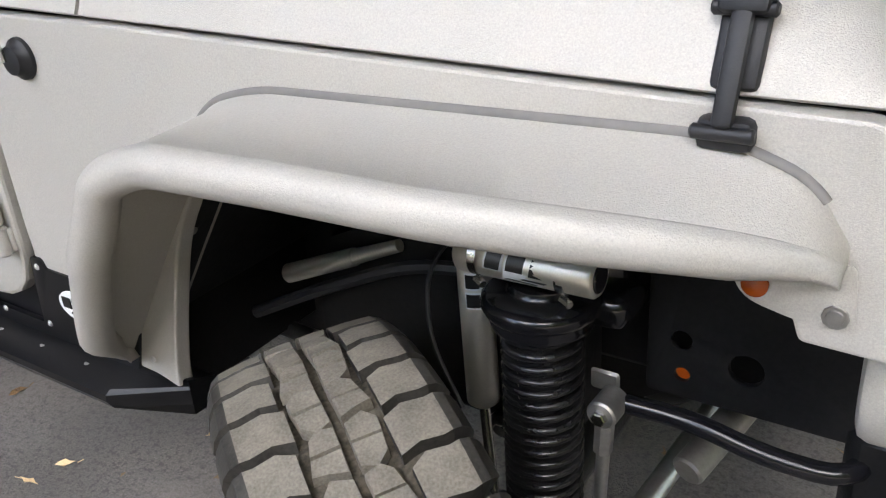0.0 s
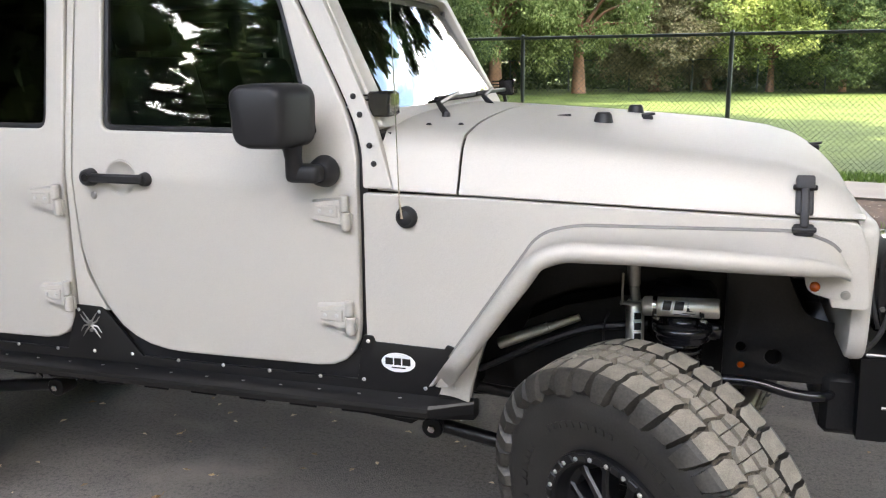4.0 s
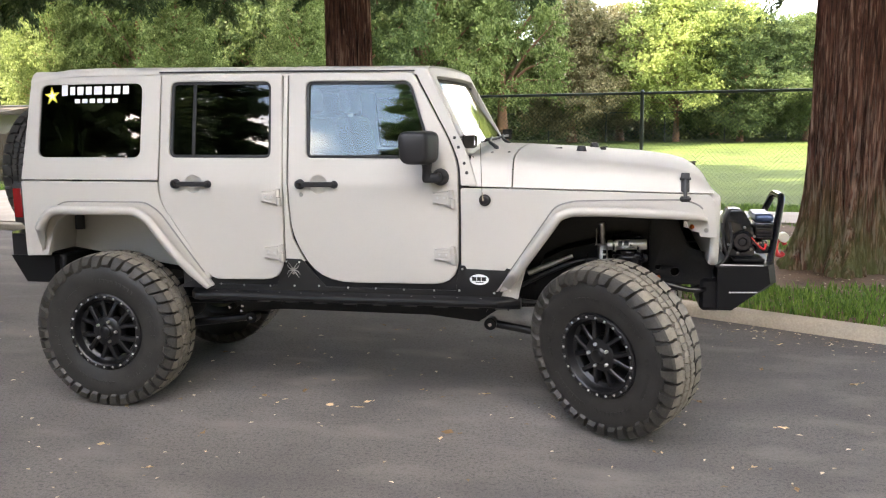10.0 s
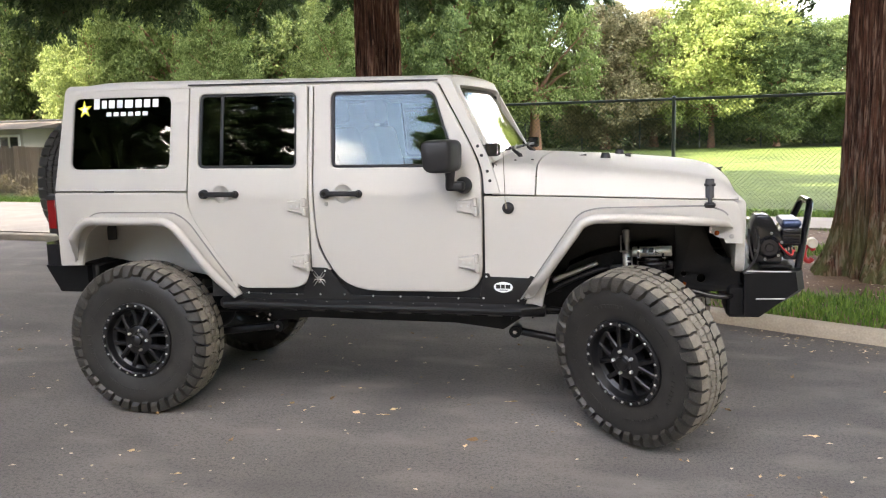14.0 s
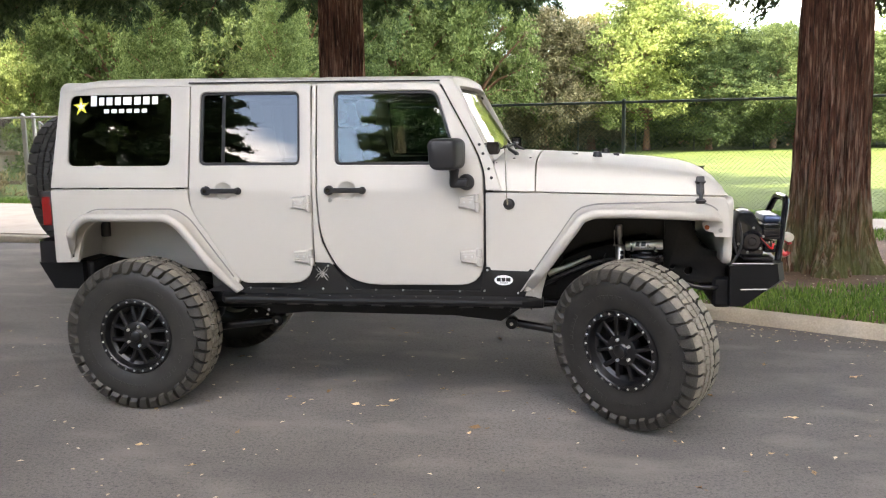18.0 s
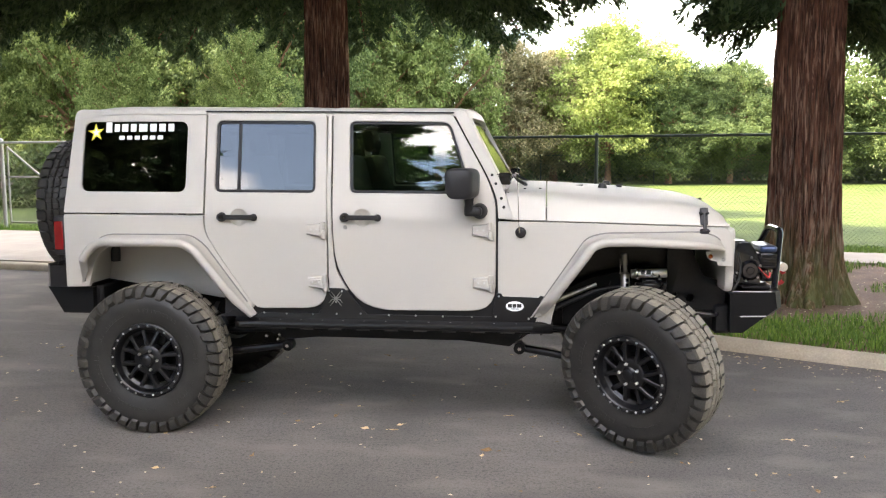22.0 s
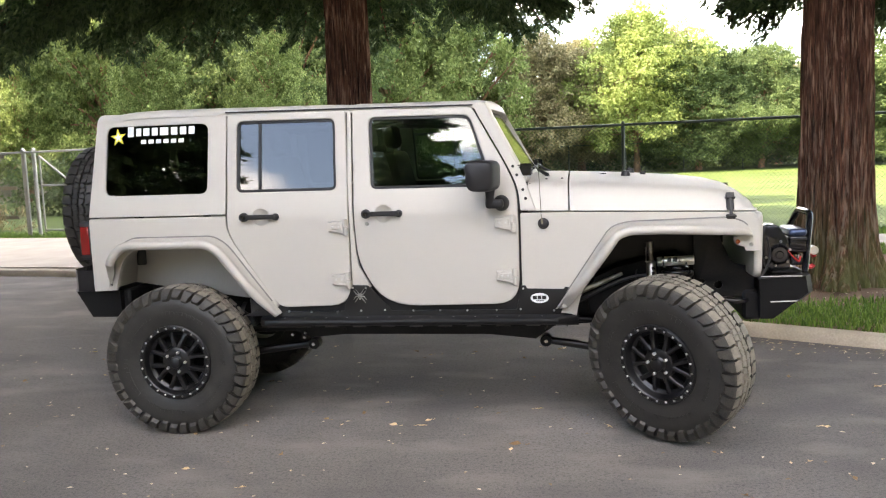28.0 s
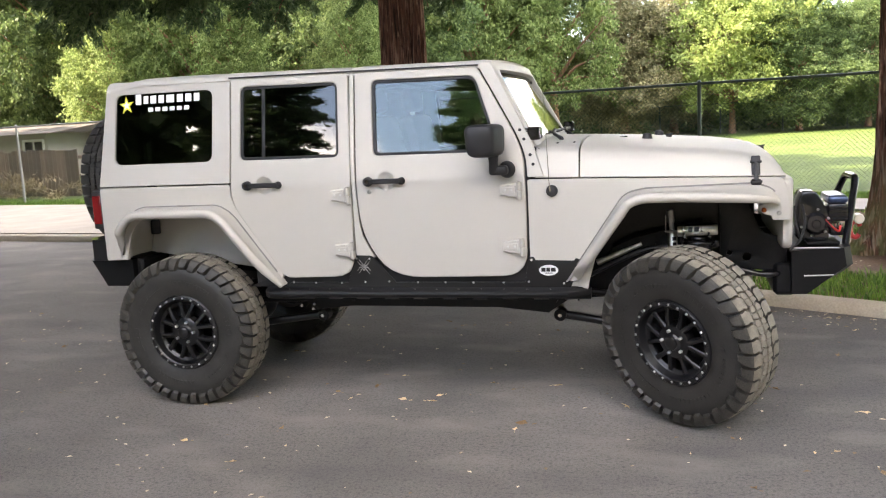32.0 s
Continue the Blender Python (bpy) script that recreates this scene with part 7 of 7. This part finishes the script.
# ---------------- house and board fence beyond the grey fence ----------------
boards = thing("board_fence", "weathered brown wooden board fence", "fence", at=Matrix.Translation((-30.0, fence_y(-30.0) + 1.9, 0.0)) @ pose(0, 0, 0, 0, 0, -10.2))
bm = box(bmesh.new(), (-0.075, -0.012, 0.05), (0.075, 0.012, 1.36), 0.004)
BOARD = mesh_of(bm, "board", WOOD, 0)
for k in range(112):
    part("board", BOARD, None, boards, at=Matrix.Translation((k * 0.158, 0.002 * (k % 3), rt.uniform(-0.03, 0.03))))
for z in (0.35, 1.1):
    part("rail", box(bmesh.new(), (-0.1, 0.014, z), (18.6, 0.06, z + 0.09), 0.004), WOOD, boards)
house = thing("house", "cream single-storey house with a white-framed window", "house", at=Matrix.Translation((-33.15, 24.0, -0.8)))
hole = [(10.90, 1.7), (11.80, 1.7), (11.80, 2.42), (10.90, 2.42)]
bm = plate([(-6, 0), (12, 0), (12, 2.75), (-6, 2.75)], [hole], 0.25, 0.01)
bm.transform(Matrix(((1, 0, 0, 0), (0, 0, -1, 0), (0, 1, 0, 0), (0, 0, 0, 1))))
part("wall", bm, STUCCO, house)
part("side_wall", box(bmesh.new(), (11.75, 0.13, 0), (12.0, 7.0, 2.75)), STUCCO, house)
bm = bmesh.new()
prism(bm, [(-6.6, -0.7, 2.70), (12.6, -0.7, 2.70), (12.6, 7.6, 2.70), (-6.6, 7.6, 2.70)], [(-6.6, 3.2, 3.1), (12.6, 3.2, 3.1), (12.6, 3.6, 3.1), (-6.6, 3.6, 3.1)])
bmesh.ops.recalc_face_normals(bm, faces=bm.faces)
part("roof", bm, ROOFING, house, smooth=0)
win = part("window", plate([(10.83, 1.63), (11.87, 1.63), (11.87, 2.49), (10.83, 2.49)], [[(10.93, 1.73), (11.32, 1.73), (11.32, 2.39), (10.93, 2.39)], [(11.38, 1.73), (11.77, 1.73), (11.77, 2.39), (11.38, 2.39)]], 0.08, 0.01), WHITE, house, "white window frame")
win.matrix_local = Matrix(((1, 0, 0, 0), (0, 0, -1, -0.12), (0, 1, 0, 0), (0, 0, 0, 1)))
part("pane", box(bmesh.new(), (10.91, 1.71, -0.005), (11.79, 2.41, 0.005)), GLASS_DARK, win)

rng = np.random.default_rng(44)
lumps = [(x, fence_y(x) + 1.4 + rng.uniform(-0.25, 0.25), 0.25 + rng.uniform(0, 0.15), 0.45, 0.3, rng.uniform(0.2, 0.5)) for x in np.arange(-29, -11, 0.6)]
pts, outs = clumps(rng, lumps, 2600, 0.16)
tagged(part("dry_weeds", leaves_mesh("dry_weeds", pts, outs + np.array((0, 0, 1.0)), 0.035 * rng.uniform(0.6, 1.3, len(pts)), DRY_WEED, rng, 3.5), None), "dry tan weeds along the wooden fence", "weeds", kind="stuff")

# ---------------- ground cover ----------------
def inside_bed(x, y):
    xs = [p[0] for p in back][::-1]
    yk = float(np.interp(x, xs, [p[1] for p in back][::-1]))
    return yk - 0.01 < y < fence_y(x) - 2.0


def grass_mesh(name, spots, h0, h1, rng):
    verts, faces = [], []
    for x, y, z in spots:
        a, h = rng.uniform(0, 6.28), rng.uniform(h0, h1)
        w, ln = 0.004 + 0.004 * rng.random(), h * rng.uniform(0.2, 0.8)
        dx, dy = math.cos(a), math.sin(a)
        i = len(verts)
        verts += [(x - dy * w, y + dx * w, z), (x + dy * w, y - dx * w, z), (x + dx * ln * 0.4 + dy * w * 0.7, y + dy * ln * 0.4 - dx * w * 0.7, z + h * 0.65), (x + dx * ln * 0.4 - dy * w * 0.7, y + dy * ln * 0.4 + dx * w * 0.7, z + h * 0.65), (x + dx * ln, y + dy * ln, z + h)]
        faces += [(i, i + 1, i + 2, i + 3), (i + 3, i + 2, i + 4)]
    me = bpy.data.meshes.new(name)
    me.from_pydata(verts, [], faces)
    me.materials.append(GRASS)
    return me


rng = np.random.default_rng(50)
spots = []
while len(spots) < 26000:
    x, y = rng.uniform(2.0, 9.5), rng.uniform(0.0, 8.0)
    if not inside_bed(x, y):
        continue
    xs = [p[0] for p in back][::-1]
    yk = float(np.interp(x, xs, [p[1] for p in back][::-1]))
    d = y - yk
    patch = noise.noise((x * 0.9, y * 0.9, 0.3)) + 0.5 * noise.noise((x * 2.7, y * 2.7, 4.0))
    near_tree = math.hypot(x - 5.17, y - 4.10)
    dense = (0.75 if d < 1.1 else 0.12) + 1.1 * patch - (0.9 if near_tree < 1.1 else 0.0)
    if rng.random() < dense:
        spots.append((x, y, 0.088))
tagged(part("verge_grass", grass_mesh("verge_grass", spots, 0.025, 0.095, rng), None), "uneven green grass between kerb and redwood", "grass", kind="stuff")
spots = [(rng.uniform(-16, -4.5), 0, 0.09) for _ in range(9000)]
spots = [(x, fence_y(x) - 0.5 + rng.uniform(0, 1.2), z) for x, _, z in spots]
spots += [(x, fence_y(x) - 0.52 + rng.uniform(0, 0.9), 0.09) for x in rng.uniform(2, 12, 9000)]
tagged(part("fence_grass", grass_mesh("fence_grass", spots, 0.04, 0.10, rng), None), "short grass along the foot of the fence", "grass", kind="stuff")

# fallen leaves
def leaf_shape(seed):
    rng = np.random.default_rng(seed)
    bm = bmesh.new()
    n = 8
    ring = []
    for k in range(n):
        a = 2 * math.pi * k / n
        r = (1.0 if k % 2 == 0 else 0.55) * rng.uniform(0.7, 1.1)
        ring.append(bm.verts.new((r * math.cos(a) * 1.5, r * math.sin(a) * 0.7, rng.uniform(0.0, 0.55))))
    c = bm.verts.new((0, 0, 0.05))
    for k in range(n):
        bm.faces.new((c, ring[k], ring[(k + 1) % n]))
    tube(bm, [(1.4, 0, 0.15), (2.1, 0.2, 0.3)], 0.06, 4)
    return mesh_of(bm, "fallen_leaf", DRY_LEAF, 0)


LEAVES = [leaf_shape(60 + k) for k in range(6)]
NAMED = [(1.05, -0.38), (1.50, -0.53), (2.08, -0.94), (0.76, -1.17), (3.84, -0.56), (3.61, -1.13), (-1.88, 0.37), (3.88, 0.52), (1.30, -0.62), (4.1, 1.2), (4.4, 0.3), (3.2, -1.6), (2.6, -1.9)]
rl = random.Random(9)
places = NAMED + [(rl.uniform(-3.5, 6.0), rl.uniform(-3.2, 1.6)) for _ in range(110)]
for k, (x, y) in enumerate(places):
    s = rl.uniform(0.010, 0.024) if k >= len(NAMED) else rl.uniform(0.022, 0.034)
    if k >= len(NAMED) and y > 1.2 and x > 4.6:
        continue
    ob = new("fallen_leaf", LEAVES[k % 6])
    ob.matrix_world = Matrix.Translation((x, y, 0.001)) @ pose(0, 0, 0, 0, 0, rl.uniform(0, 360)) @ Matrix.Diagonal((s, s, s, 1))
    tagged(ob, "dry tan leaf lying on the asphalt", "leaf", "fallen leaves")
verts, faces = [], []
for k in range(4900):
    if k < 4000:
        x, y = rl.uniform(2.5, 9.5), rl.uniform(0.5, 8.0)
        if not inside_bed(x, y) or math.hypot(x - 5.17, y - 4.10) < 0.5:
            continue
        z = 0.098
    else:
        x, y, z = rl.uniform(-4.0, 7.0), rl.uniform(-3.6, 1.5), 0.001
        if k > 4600:
            x = rl.uniform(3.6, 8.0)
            y = float(np.interp(x, [p[0] for p in KERB][::-1], [p[1] for p in KERB][::-1])) - abs(rl.gauss(0, 0.25)) - 0.03
    a, s = rl.uniform(0, 6.28), rl.uniform(0.004, 0.012) * (2.2 if z > 0.1 else 1.0)
    dx, dy = math.cos(a) * s, math.sin(a) * s
    i = len(verts)
    verts += [(x - dx * 1.8, y - dy * 1.8, z), (x + dy, y - dx, z + s * 0.4), (x + dx * 1.8, y + dy * 1.8, z), (x - dy, y + dx, z + s * 0.3)]
    faces.append((i, i + 1, i + 2, i + 3))
me = bpy.data.meshes.new("leaf_litter")
me.from_pydata(verts, [], faces)
me.materials.append(LITTER)
tagged(part("leaf_litter", me, None), "small dry leaf scraps and twigs on asphalt and mulch", "litter", kind="stuff")
